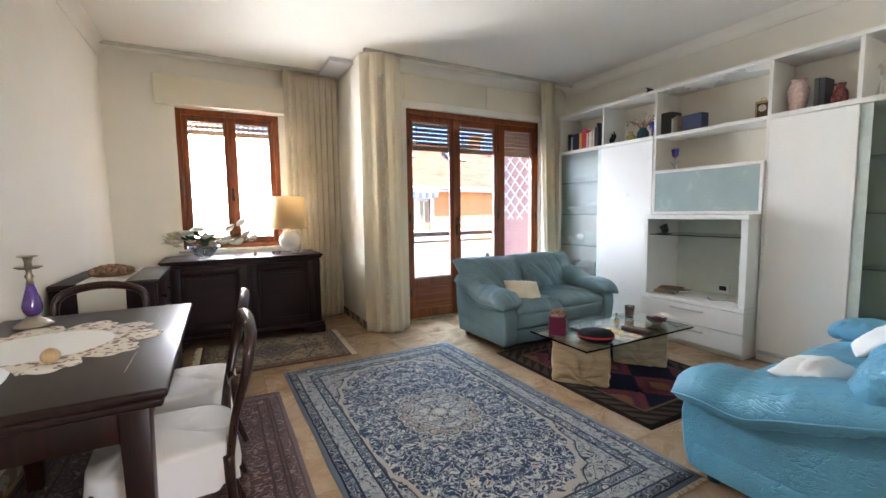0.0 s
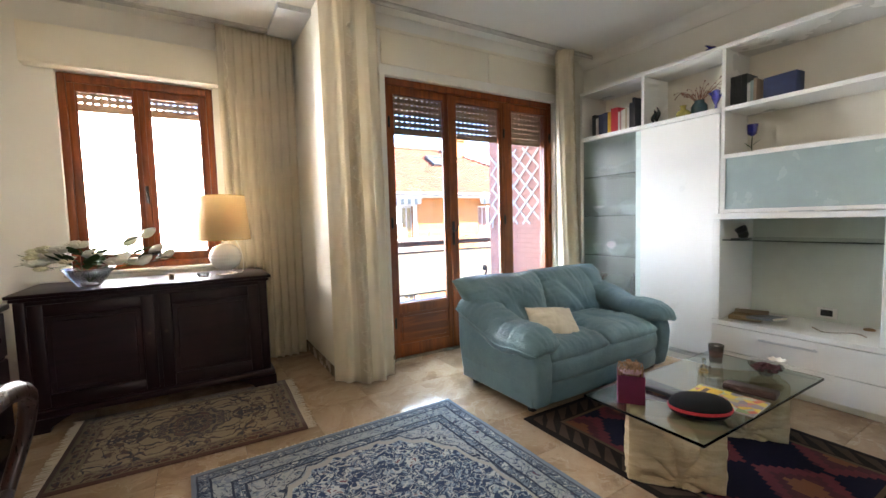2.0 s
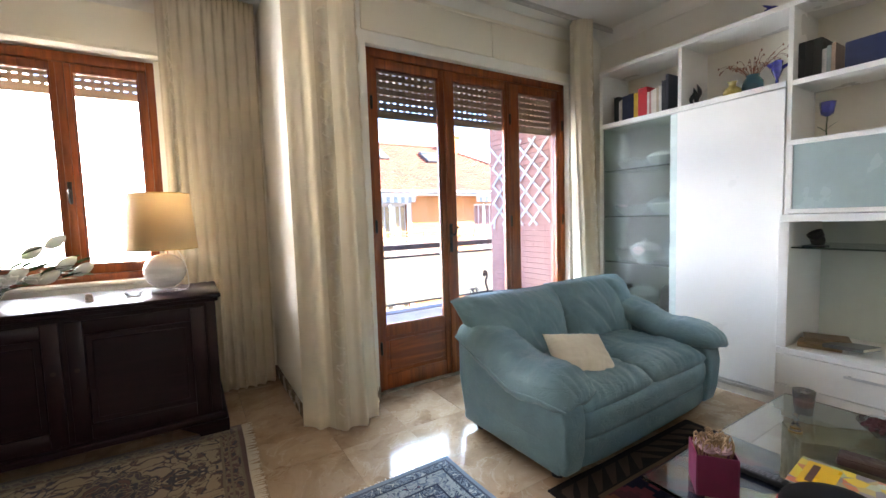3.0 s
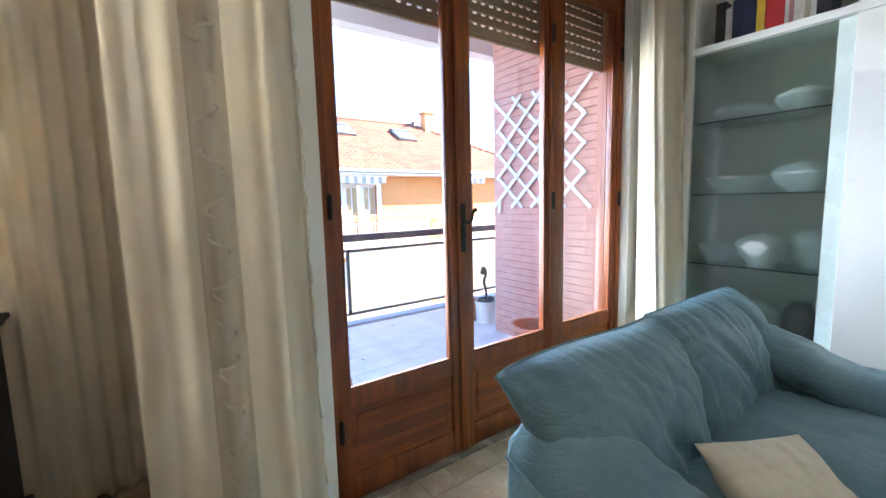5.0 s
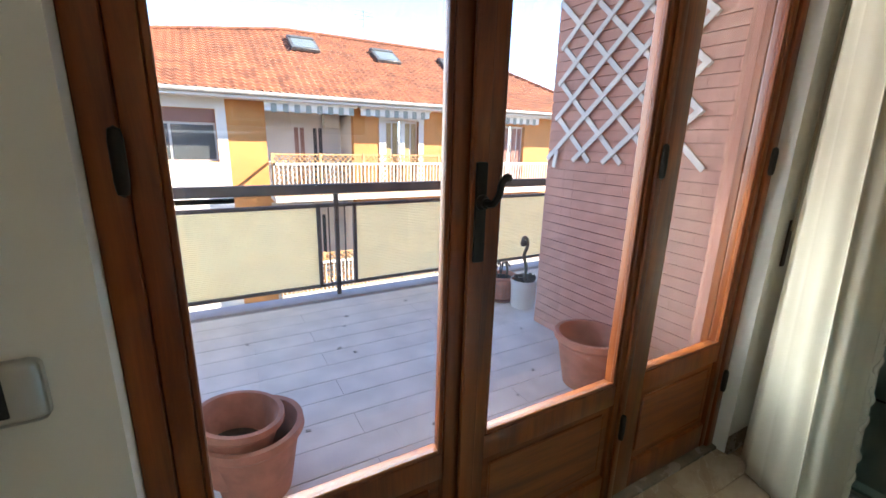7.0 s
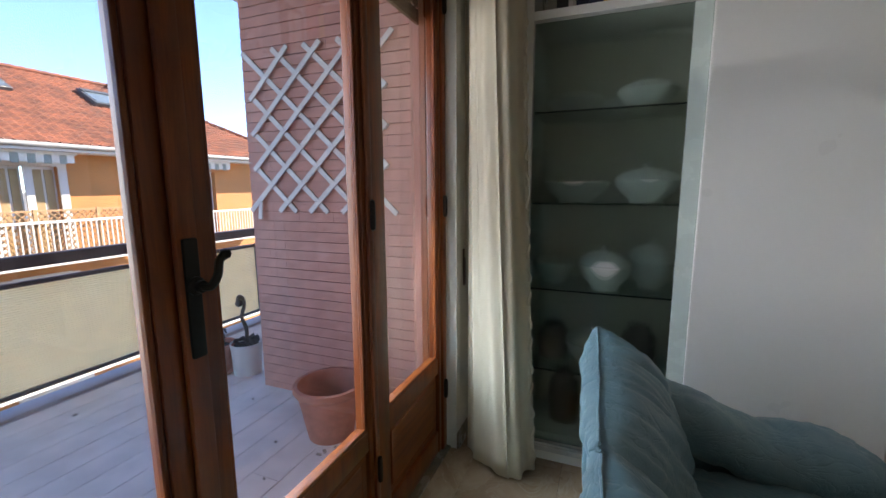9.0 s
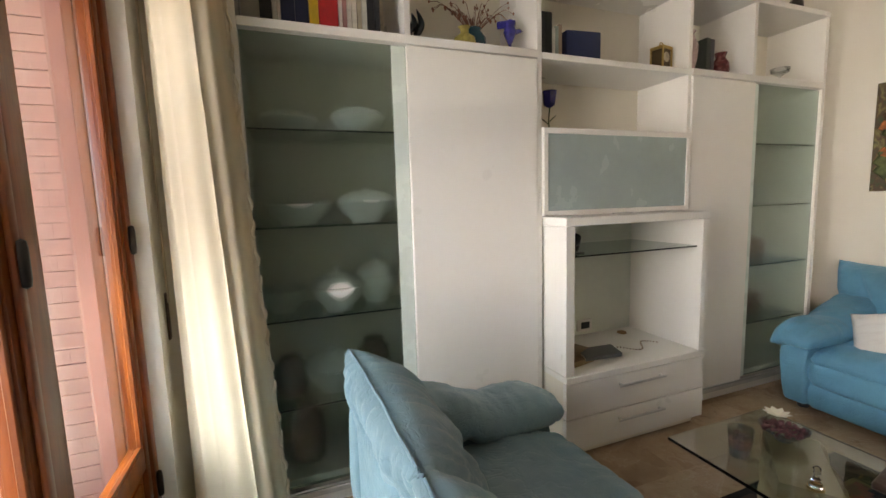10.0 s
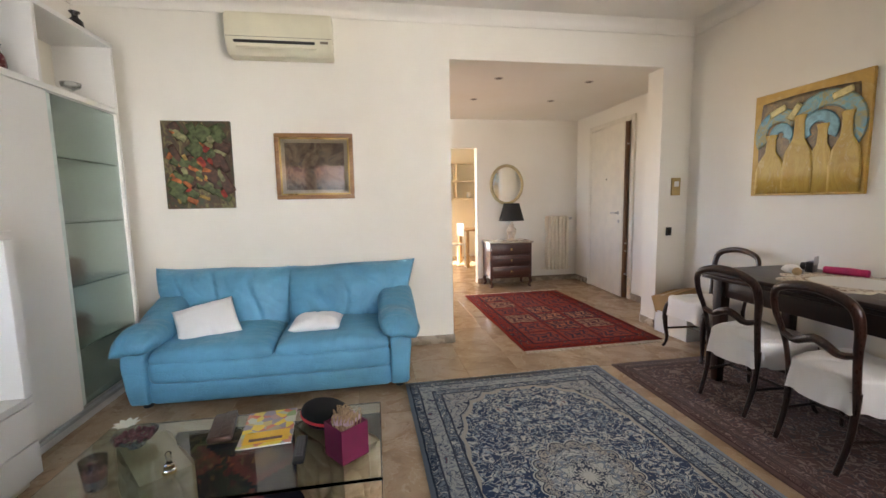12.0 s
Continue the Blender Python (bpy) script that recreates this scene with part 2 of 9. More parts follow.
def wood(name, dark, light, rough=0.35, scale=1.0, axis="Z", coat=0.2, wear=0.0, spec=0.5, fleck=0.45):
    m, nt, b = tree(name)
    s = {"X": (0.6, 9, 9), "Y": (9, 0.6, 9), "Z": (9, 9, 0.6)}[axis]
    v = coords(nt, tuple(c * scale for c in s))
    info = node(nt, "ObjectInfo")
    off = node(nt, "VectorMath", operation="ADD")
    put(nt, off.inputs[0], v)
    rnd = calc(nt, "MULTIPLY", info.outputs["Random"], 37.0)
    put(nt, off.inputs[1], rnd)
    g = noise_tex(nt, off.outputs[0], 2.2, 5, 0.65, 0.8)
    fine = noise_tex(nt, off.outputs[0], 16, 3, 0.6)
    col = blend(nt, ease(nt, g, 0.28, 0.72), dark, light)
    col = blend(nt, calc(nt, "MULTIPLY", ease(nt, fine, 0.45, 0.75), fleck), col, tuple(c * 0.55 for c in dark))
    if wear:
        w = noise_tex(nt, coords(nt), 5, 5, 0.7)
        col = blend(nt, calc(nt, "MULTIPLY", ease(nt, w, 0.55, 0.8), wear), col, tuple(min(1, c * 1.8 + 0.05) for c in light))
    put(nt, b.inputs["Base Color"], col)
    put(nt, b.inputs["Roughness"], ease(nt, fine, 0.2, 0.8, rough - 0.05 * fleck, rough + 0.09 * fleck))
    b.inputs["Specular IOR Level"].default_value = spec
    b.inputs["Coat Weight"].default_value = coat
    b.inputs["Coat Roughness"].default_value = 0.25
    return m


def marble(name):
    """Polished brown and beige breccia slabs: drifting clouds, shards and thin veins."""
    m, nt, b = tree(name)
    info = node(nt, "ObjectInfo")
    off = node(nt, "VectorMath", operation="ADD")
    put(nt, off.inputs[0], coords(nt))
    put(nt, off.inputs[1], calc(nt, "MULTIPLY", info.outputs["Random"], 53.0))
    v = off.outputs[0]
    cloud = noise_tex(nt, v, 3.2, 6, 0.6, 0.9)
    streak = noise_tex(nt, v, 11, 5, 0.65, 1.6)
    vor = node(nt, "TexVoronoi")
    wv = node(nt, "VectorMath", operation="ADD")
    put(nt, wv.inputs[0], v)
    put(nt, wv.inputs[1], calc(nt, "MULTIPLY", streak, 0.25))
    put(nt, vor.inputs["Vector"], wv.outputs[0])
    vor.inputs["Scale"].default_value = 6.5
    shard = node(nt, "SeparateColor")
    nt.links.new(vor.outputs["Color"], shard.inputs[0])
    col = ramp(nt, cloud, [(0.3, (0.23, 0.14, 0.08)), (0.5, (0.40, 0.27, 0.165)), (0.7, (0.55, 0.42, 0.29))])
    col = blend(nt, calc(nt, "MULTIPLY", shard.outputs[0], 0.5), col, (0.52, 0.39, 0.27))
    col = blend(nt, calc(nt, "MULTIPLY", ease(nt, streak, 0.55, 0.75), 0.5), col, (0.20, 0.115, 0.065))
    col = blend(nt, ease(nt, calc(nt, "ABSOLUTE", calc(nt, "SUBTRACT", cloud, 0.52)), 0.012, 0.0, 0.0, 0.45), col, (0.62, 0.52, 0.4))
    tint = blend(nt, calc(nt, "MULTIPLY", info.outputs["Random"], 0.45), col, (0.30, 0.20, 0.125))
    put(nt, b.inputs["Base Color"], tint)
    put(nt, b.inputs["Roughness"], ease(nt, streak, 0.2, 0.8, 0.10, 0.2))
    b.inputs["Specular IOR Level"].default_value = 0.55
    bump(nt, b, noise_tex(nt, v, 1.7, 2), 0.03, 0.01)
    return m


def glass(name, tint=(1, 1, 1), rough=0.0, ior=1.45):
    m, nt, b = tree(name)
    put(nt, b.inputs["Base Color"], tint)
    b.inputs["Transmission Weight"].default_value = 1
    b.inputs["IOR"].default_value = ior
    smear = noise_tex(nt, coords(nt), 3, 4)
    put(nt, b.inputs["Roughness"], ease(nt, smear, 0.5, 0.9, rough, rough + 0.015))
    return m


PAINT = wall_paint("wall_paint", (0.82, 0.785, 0.70))
CEIL = wall_paint("ceiling_paint", (0.82, 0.79, 0.72))
CREAM = wall_paint("cream_paint", (0.80, 0.73, 0.58))
MAHOG = wood("mahogany_frame", (0.135, 0.026, 0.004), (0.30, 0.072, 0.010), 0.34, 1.0, "Z", 0.08, spec=0.4, fleck=0.2)
MAHOGX = wood("mahogany_rail", (0.135, 0.026, 0.004), (0.30, 0.072, 0.010), 0.34, 1.0, "X", 0.08, spec=0.4, fleck=0.2)
MARBLE = marble("marble_floor")
GROUT = plain("floor_joint", (0.2, 0.14, 0.09), 0.5)
SKIRT = plain("marble_skirting", (0.30, 0.235, 0.17), 0.25, vary=0.3, size=9)
GLASS = glass("window_glass")
SHUTTER = plain("shutter_plastic", (0.33, 0.23, 0.13), 0.5, vary=0.1, trans=0.25)
IRON = plain("dark_iron", (0.03, 0.025, 0.02), 0.45, 0.7)
RAILING = plain("painted_railing", (0.10, 0.085, 0.08), 0.5, vary=0.2, size=14)
BRICK = plain("brick", (0.60, 0.295, 0.225), 0.85, vary=0.10, size=9, grain=120, relief=0.25, piece=0.025)
MORTAR = plain("mortar", (0.42, 0.20, 0.15), 0.9, vary=0.15)
TERRACE = plain("terrace_plank", (0.72, 0.675, 0.64), 0.7, vary=0.12, size=5, grain=60, relief=0.2, piece=0.025)
STONE = plain("terrace_edge", (0.42, 0.38, 0.37), 0.7)
MAT = plain("reed_screen", (0.94, 0.84, 0.50), 0.8, vary=0.04, relief=0.0, trans=0.7)
LATT = plain("white_lattice_paint", (0.75, 0.70, 0.64), 0.6, vary=0.1)
SOFFIT = wall_paint("soffit_paint", (0.72, 0.74, 0.76))

H = 2.90          # ceiling of the living room
XL, XR = -2.36, 2.85
# ---- the shell of the room ----
structure("wall_left", box(XL - 0.3, XL, 0, 5.32, -0.1, 3.0), PAINT, "smooth off-white painted wall beside the dining table")
structure("wall_window", slab_with_holes(XL, -0.05, -0.1, 3.0, 5.02, 5.32, [(-1.76, -0.74, 0.89, 2.42)]), PAINT, "off-white painted wall with the casement window")
structure("wall_return", box(-0.05, 0.25, 4.30, 5.32, -0.1, 3.0), PAINT, "off-white painted return wall beside the window recess")
structure("wall_balcony", slab_with_holes(-0.05, XR + 0.25, -0.1, 3.0, 4.10, 4.30, [(0.47, 2.40, -0.1, 2.42)]), PAINT, "off-white painted wall round the balcony door")
structure("wall_right", box(XR, XR + 0.25, -0.0, 4.098, -0.1, 3.0), PAINT, "off-white painted wall behind the wall unit")
structure("wall_back", slab_with_holes(XL, XR + 0.25, -0.1, 3.0, -0.22, -0.002, [(-2.05, 0.0, -0.1, 2.515)]), PAINT, "off-white painted wall with the wide opening to the hall")
structure("ceiling", join(box(XL - 0.3, XR + 0.25, 0.0, 5.32, H, 3.15), box(XL - 0.4, 1.9, -2.65, -0.225, 2.53, 3.15)), CEIL, "white painted ceiling")

# hall and kitchen
structure("wall_hall_left", slab_with_holes(-2.8, -0.22, -0.1, 2.6, -2.80, -2.55, [(-2.17, -1.205, -0.1, 2.27)], swap=True), PAINT, "off-white hall wall round the entrance door")
structure("wall_hall_back", slab_with_holes(-2.8, 1.9, -0.1, 3.0, -2.80, -2.652, [(-0.9, 0.05, -0.1, 2.11)]), PAINT, "off-white hall wall with the kitchen doorway")
# unseen wall; its opening is made up for the hall's fill lamp
structure("wall_hall_right", slab_with_holes(-2.65, -0.22, -0.1, 2.53, 1.7, 1.9, [(-2.3, -1.2, 0.9, 2.2)], swap=True), PAINT, "off-white hall end wall")
structure("wall_hall_outer", box(-4.1, -3.9, -3.0, 0.2, -0.1, 2.6), PAINT, "plain stair landing wall")
structure("wall_landing_side_1", box(-3.9, -2.80, -3.0, -2.8, -0.1, 2.6), PAINT, "plain stair landing side wall")
structure("wall_landing_side_2", box(-3.9, -2.80, 0.0, 0.2, -0.1, 2.6), PAINT, "plain stair landing side wall")
structure("ceiling_landing", box(-4.1, -2.8, -3.0, 0.2, 2.6, 2.8), CEIL, "plain white landing ceiling")
KITCHEN = wall_paint("kitchen_paint", (0.80, 0.74, 0.60))
structure("wall_kitchen_back", slab_with_holes(-3.0, 2.4, -0.1, 2.9, -6.2, -6.0, [(0.35, 1.75, 0.6, 2.4)]), KITCHEN, "warm white kitchen wall with a window")
structure("wall_kitchen_left", box(-3.0, -2.8, -6.0, -2.80, -0.1, 2.9), KITCHEN, "warm white kitchen side wall")
structure("wall_kitchen_right", box(2.2, 2.4, -6.0, -2.80, -0.1, 2.9), KITCHEN, "warm white kitchen side wall")
structure("ceiling_kitchen", box(-3.0, 2.4, -6.2, -2.802, 2.7, 2.9), CEIL, "white kitchen ceiling")

# cornice and skirting
def strip(segments, profile):
    """A moulding along straight stretches ((x0, y0), (x1, y1), inward normal); profile in (out, up)."""
    bm = bmesh.new()
    for (x0, y0), (x1, y1), n in segments:
        rows = [[bm.verts.new((x + n[0] * o, y + n[1] * o, z)) for o, z in profile] for x, y in ((x0, y0), (x1, y1))]
        for k in range(len(profile) - 1):
            bm.faces.new((rows[0][k], rows[1][k], rows[1][k + 1], rows[0][k + 1]))
        bm.faces.new(rows[0])
        bm.faces.new(rows[1][::-1])
    return bm


ROOM = [((XL, 0), (XL, 5.02), (1, 0)), ((XR, 0), (XR, 4.10), (-1, 0)), ((XL, 0.0), (XR, 0.0), (0, 1))]
structure("trim_cornice", strip(ROOM, [(0.001, H - 0.10), (0.012, H - 0.10), (0.016, H - 0.075), (0.028, H - 0.055), (0.05, H - 0.03), (0.08, H - 0.016), (0.10, H - 0.001), (0.001, H - 0.001)]), CEIL, "white plaster cornice under the ceiling")
SKP = [(0.001, 0.001), (0.014, 0.001), (0.014, 0.072), (0.010, 0.08), (0.001, 0.08)]
structure("baseboard", strip([((XL, 0), (XL, 5.02), (1, 0)), ((XL, 5.02), (-0.05, 5.02), (0, -1)), ((-0.05, 4.40), (-0.05, 5.02), (-1, 0)), ((-0.05, 4.10), (0.47, 4.10), (0, -1)), ((-0.05, 4.10), (-0.05, 4.40), (-1, 0)),
          ((2.40, 4.10), (XR, 4.10), (0, -1)), ((0.0, 0.0), (XR, 0.0), (0, 1)), ((XL, 0.0), (-2.05, 0.0), (0, 1)), ((0.0, -0.22), (0.0, 0.0), (-1, 0)), ((-2.05, -0.22), (-2.05, 0.0), (1, 0)),
          ((-2.55, -2.65), (-0.9, -2.65), (0, 1)), ((-2.55, -2.65), (-2.55, -2.24), (1, 0)), ((-2.55, -1.13), (-2.55, -0.22), (1, 0)), ((-2.55, -0.22), (-2.05, -0.22), (0, -1)), ((0.0, -0.22), (1.7, -0.22), (0, -1))], SKP), SKIRT, "brown marble skirting along the walls")

# ---- casement windows ----
def slat_mesh(width):
    """One roller-shutter slat with its row of light slots above."""
    bm = box(0, width, -0.006, 0.006, 0.0, 0.040, 0.003, 1)
    n = int(width / 0.052)
    for i in range(n + 1):
        x0 = i * 0.052
        bm = box(x0, min(width, x0 + 0.026), -0.004, 0.004, 0.040, 0.05, 0, 1, bm)
    return finish("slat", bm, SHUTTER, 40)


def leaf(parent, x0, x1, z0, z1, y, g0, g1, gz0, gz1, lower=True, name="casement_leaf"):
    """A wooden leaf with a pane from g0 to g1 and, for a door, a panelled foot."""
    bm = box(x0, g0, y - 0.025, y + 0.03, z0, z1, 0.004)
    bm = box(g1, x1, y - 0.025, y + 0.03, z0, z1, 0.004, 2, bm)
    bm = box(g0, g1, y - 0.022, y + 0.028, gz1, z1, 0.004, 2, bm)
    if lower:
        bm = box(g0, g1, y - 0.022, y + 0.028, gz0 - 0.075, gz0, 0.004, 2, bm)
        bm = box(g0, g1, y - 0.022, y + 0.028, z0, z0 + 0.11, 0.004, 2, bm)
    else:
        bm = box(g0, g1, y - 0.022, y + 0.028, z0, gz0, 0.004, 2, bm)
    for a, b in (((g0, g0 + 0.012), (gz0, gz1)), ((g1 - 0.012, g1), (gz0, gz1))):
        bm = box(a[0], a[1], y - 0.02, y - 0.004, b[0], b[1], 0.003, 1, bm)
    lf = part(name, bm, MAHOG, parent)
    part("glazing_bead", box(g0 + 0.012, g1 - 0.012, y - 0.02, y - 0.004, gz0, gz0 + 0.012, 0.003, 1), MAHOGX, lf)
    if lower:
        bm = box(g0 - 0.004, g1 + 0.004, y - 0.008, y + 0.014, z0 + 0.105, gz0 - 0.07)
        bm = box(g0 + 0.03, g1 - 0.03, y - 0.014, y - 0.007, z0 + 0.14, gz0 - 0.105, 0.006, 1, bm)
        part("panel", bm, MAHOGX, lf)
    pane = part("pane", box(g0 - 0.005, g1 + 0.005, y - 0.002, y + 0.002, gz0 - 0.005, gz1 + 0.005), GLASS, lf, "clear window glass", None)
    pane.visible_shadow = False
    return lf


def shutter(parent, x0, x1, y, z0, z1):
    sh = part("roller_shutter", box(x0, x1, y - 0.008, y + 0.008, z0 - 0.02, z0, 0.002, 1), SHUTTER, parent, "beige roller shutter, mostly raised")
    me = slat_mesh(x1 - x0)
    z = z0
    while z < z1 - 0.01:
        s = new("slat", me)
        s.parent = sh
        s.location = (x0, y, z)
        z += 0.05
    return sh


DY = 4.185
door = thing("door_1", (1.43, DY, 0.0), "three-leaf mahogany balcony door with large panes", "door", kind="structure")
def at_door(ob):
    ob.location = (-1.43, -DY, 0.0)
    return ob
bm = box(0.47, 0.515, DY - 0.035, DY + 0.06, 0, 2.42, 0.005)
bm = box(2.355, 2.40, DY - 0.035, DY + 0.06, 0, 2.42, 0.005, 2, bm)
bm = box(0.515, 2.355, DY - 0.035, DY + 0.06, 2.36, 2.42, 0.005, 2, bm)
bm = box(0.50, 0.55, DY + 0.0305, DY + 0.06, 0.012, 2.36, 0.003, 1, bm)
bm = box(2.322, 2.36, DY + 0.0305, DY + 0.06, 0.012, 2.36, 0.003, 1, bm)
at_door(part("door_frame", bm, MAHOG, door))
for x0, x1, g0, g1, gz in ((0.516, 1.124, 0.556, 1.066, 0.478), (1.127, 1.756, 1.19, 1.712, 0.484), (1.760, 2.354, 1.852, 2.322, 0.492)):
    at_door(leaf(door, x0, x1, 0.015, 2.358, DY, g0, g1, gz, 2.29))
bm = box(1.104, 1.148, DY - 0.042, DY - 0.026, 0.02, 2.35, 0.006)
at_door(part("meeting_stile", bm, MAHOG, door))
bm = box(1.728, 1.756, DY - 0.040, DY - 0.026, 0.02, 2.35, 0.006)
at_door(part("meeting_stile", bm, MAHOG, door))
# lever handle with its long plate
bm = box(1.112, 1.14, DY - 0.05, DY - 0.04, 0.98, 1.20, 0.004)
bm = lathe([(0, 0), (0.017, 0), (0.017, 0.006), (0.011, 0.012), (0.011, 0.02), (0, 0.02)], 16, bm, pose(1.126, DY - 0.05, 1.115, 90))
bm = tube(spline([(1.126, DY - 0.05, 1.115), (1.127, DY - 0.078, 1.115), (1.132, DY - 0.086, 1.118), (1.143, DY - 0.088, 1.135), (1.148, DY - 0.088, 1.158), (1.158, DY - 0.088, 1.168)]), 0.0075, 8, bm)
bm = lathe([(0, -0.011), (0.009, -0.006), (0.011, 0), (0.009, 0.006), (0, 0.011)], 12, bm, pose(1.161, DY - 0.088, 1.169))
at_door(part("lever_handle", bm, IRON, door, "dark bronze lever handle"))
for x in (0.512, 1.742, 2.362):
    for z in (0.33, 1.2, 2.05):
        bm = lathe([(0, -0.05), (0.008, -0.045), (0.010, -0.03), (0.010, 0.03), (0.008, 0.045), (0, 0.05)], 10, None, pose(x, DY - 0.045, z))
        at_door(part("hinge", bm, IRON, door, "dark metal hinge"))
at_door(shutter(door, 0.50, 2.37, DY + 0.085, 2.0, 2.42))
at_door(part("threshold", box(0.47, 2.40, 4.13, 4.33, -0.06, 0.012, 0.004), SKIRT, door, "marble threshold"))
at_door(part("shutter_guide", join(box(0.471, 0.50, DY + 0.061, DY + 0.125, 0.012, 2.42), box(2.37, 2.399, DY + 0.061, DY + 0.125, 0.012, 2.42)), MORTAR, door, "brown-red shutter guide"))

WY = 5.10
win = thing("window_1", (-1.25, WY, 0.89), "two-leaf mahogany casement window above the sideboard", "window", kind="structure")
def at_win(ob):
    ob.location = (1.25, -WY, -0.89)
    return ob
bm = box(-1.76, -1.71, WY - 0.035, WY + 0.05, 0.89, 2.40, 0.005)
bm = box(-0.79, -0.74, WY - 0.035, WY + 0.05, 0.89, 2.40, 0.005, 2, bm)
bm = box(-1.71, -0.79, WY - 0.035, WY + 0.05, 2.335, 2.40, 0.005, 2, bm)
bm = box(-1.71, -0.79, WY - 0.035, WY + 0.05, 0.89, 0.94, 0.005, 2, bm)
at_win(part("window_frame", bm, MAHOG, win))
at_win(leaf(win, -1.709, -1.253, 0.941, 2.333, WY, -1.662, -1.302, 1.0, 2.275, False))
at_win(leaf(win, -1.247, -0.791, 0.941, 2.333, WY, -1.198, -0.838, 1.0, 2.275, False))
at_win(part("meeting_stile", box(-1.272, -1.228, WY - 0.042, WY - 0.026, 0.945, 2.33, 0.006), MAHOG, win))
bm = box(-1.264, -1.24, WY - 0.05, WY - 0.04, 1.42, 1.56, 0.004)
bm = tube(spline([(-1.25, WY - 0.05, 1.5), (-1.25, WY - 0.09, 1.5), (-1.245, WY - 0.1, 1.47), (-1.24, WY - 0.1, 1.41)]), 0.007, 8, bm)
at_win(part("window_handle", bm, IRON, win, "dark bronze window handle"))
at_win(shutter(win, -1.74, -0.76, WY + 0.1, 2.17, 2.40))
at_win(part("window_sill", box(-1.80, -0.70, 4.985, 5.30, 0.862, 0.888, 0.006), plain("sill_marble", (0.68, 0.64, 0.56), 0.25), win, "pale marble window sill"))

# shutter boxes and curtain tracks
solid("shutter_box", join(box(-1.92, -0.10, 4.90, 5.018, 2.40, 2.68, 0.006), box(-1.90, -0.12, 4.894, 4.902, 2.42, 2.66, 0.003)), CREAM, "cream painted shutter box above the window", "shutter box")
bm = box(0.44, 1.528, 4.088, 4.099, 2.50, 2.765, 0.003)
bm = box(1.533, 2.44, 4.088, 4.099, 2.50, 2.765, 0.003, 2, bm)
bm = box(0.40, 2.48, 4.082, 4.0995, 2.765, 2.79, 0.003, 2, bm)
solid("shutter_cover", bm, CREAM, "cream painted panels over the balcony door shutter", "shutter box")
TRACK = plain("track_metal", (0.55, 0.52, 0.46), 0.45)
def track(x0, x1, y):
    bm = box(x0, x1, y - 0.025, y + 0.025, H - 0.022, H - 0.001, 0.004)
    bm = box(x0, x1, y - 0.006, y + 0.006, H - 0.03, H - 0.02, 0.002, 1, bm)
    solid("curtain_track", bm, TRACK, "slim painted curtain track fixed under the ceiling", "curtain track", "curtain tracks")
track(-2.34, -0.08, 4.82)
track(-0.05, 2.83, 3.93)

# ---- entrance door ----
DOORW = plain("door_white", (0.74, 0.69, 0.58), 0.4, vary=0.05, relief=0.04)
BROWN = wood("armoured_edge", (0.10, 0.045, 0.02), (0.2, 0.09, 0.035), 0.45)
STEEL = plain("brushed_steel", (0.55, 0.53, 0.5), 0.3, 0.9)
ent = thing("door_2", pose(-2.55, -2.165, 0, 0, 0, 0), "white entrance door standing slightly ajar", "door", kind="structure")
bm = box(-0.10, 0.02, -0.07, -0.005, 0.0, 2.34, 0.004)
bm = box(-0.10, 0.02, 0.955, 1.03, 0.0, 2.34, 0.004, 2, bm)
bm = box(-0.10, 0.02, -0.005, 0.955, 2.27, 2.34, 0.004, 2, bm)
part("door_frame", bm, DOORW, ent)
lf = part("door_leaf", box(-0.035, 0.02, 0.0, 0.915, 0.008, 2.262, 0.004), DOORW, ent)
lf.rotation_euler[2] = radians(-3.5)
part("door_edge", box(-0.034, 0.014, 0.9155, 0.945, 0.01, 2.26, 0.003), BROWN, lf, "brown edge of the armoured door")
for z in (0.32, 0.62, 0.72, 1.98):
    part("bolt", lathe([(0, 0), (0.012, 0), (0.012, 0.02), (0.008, 0.024), (0, 0.024)], 12, None, pose(-0.01, 0.945, z, -90)), STEEL, lf, "steel lock bolt")
bm = lathe([(0, 0), (0.026, 0), (0.026, 0.006), (0.02, 0.009), (0.01, 0.012), (0.01, 0.045), (0, 0.045)], 16, None, pose(0.02, 0.80, 1.11, 0, 90))
bm = tube(spline([(0.06, 0.80, 1.11), (0.066, 0.77, 1.113), (0.066, 0.72, 1.11), (0.062, 0.68, 1.105)]), 0.009, 8, bm)
part("door_handle", bm, STEEL, lf, "steel lever handle")
part("lock_rosette", lathe([(0, 0), (0.022, 0), (0.022, 0.008), (0.012, 0.012), (0, 0.012)], 16, None, pose(0.02, 0.82, 1.0, 0, 90)), STEEL, lf, "steel lock rosette")
part("peephole", lathe([(0, 0), (0.012, 0), (0.012, 0.005), (0, 0.005)], 12, None, pose(0.02, 0.47, 1.56, 0, 90)), IRON, lf, "small peephole")

# ---- terrace ----
structure("terrace_slab", box(-4.0, 5.5, 4.302, 6.68, -0.45, -0.075), STONE, "concrete terrace slab")
structure("terrace_edge", box(-4.0, 5.5, 6.685, 6.85, -0.45, -0.055, 0.006), STONE, "pale stone edging of the terrace")
# soffit and pier run on unseen to x = 12 to block the sun
structure("terrace_soffit", join(box(-0.3, 12, 4.302, 6.25, 2.86, 3.1), box(-0.3, 12, 6.10, 6.25, 2.72, 2.86)), SOFFIT, "white painted underside of the balcony above, lengthened to block sun")
structure("terrace_pier", box(2.675, 12, 4.305, 5.585, -0.075, 2.86), MORTAR, "brick-clad pier of the terrace, lengthened unseen to block sun")
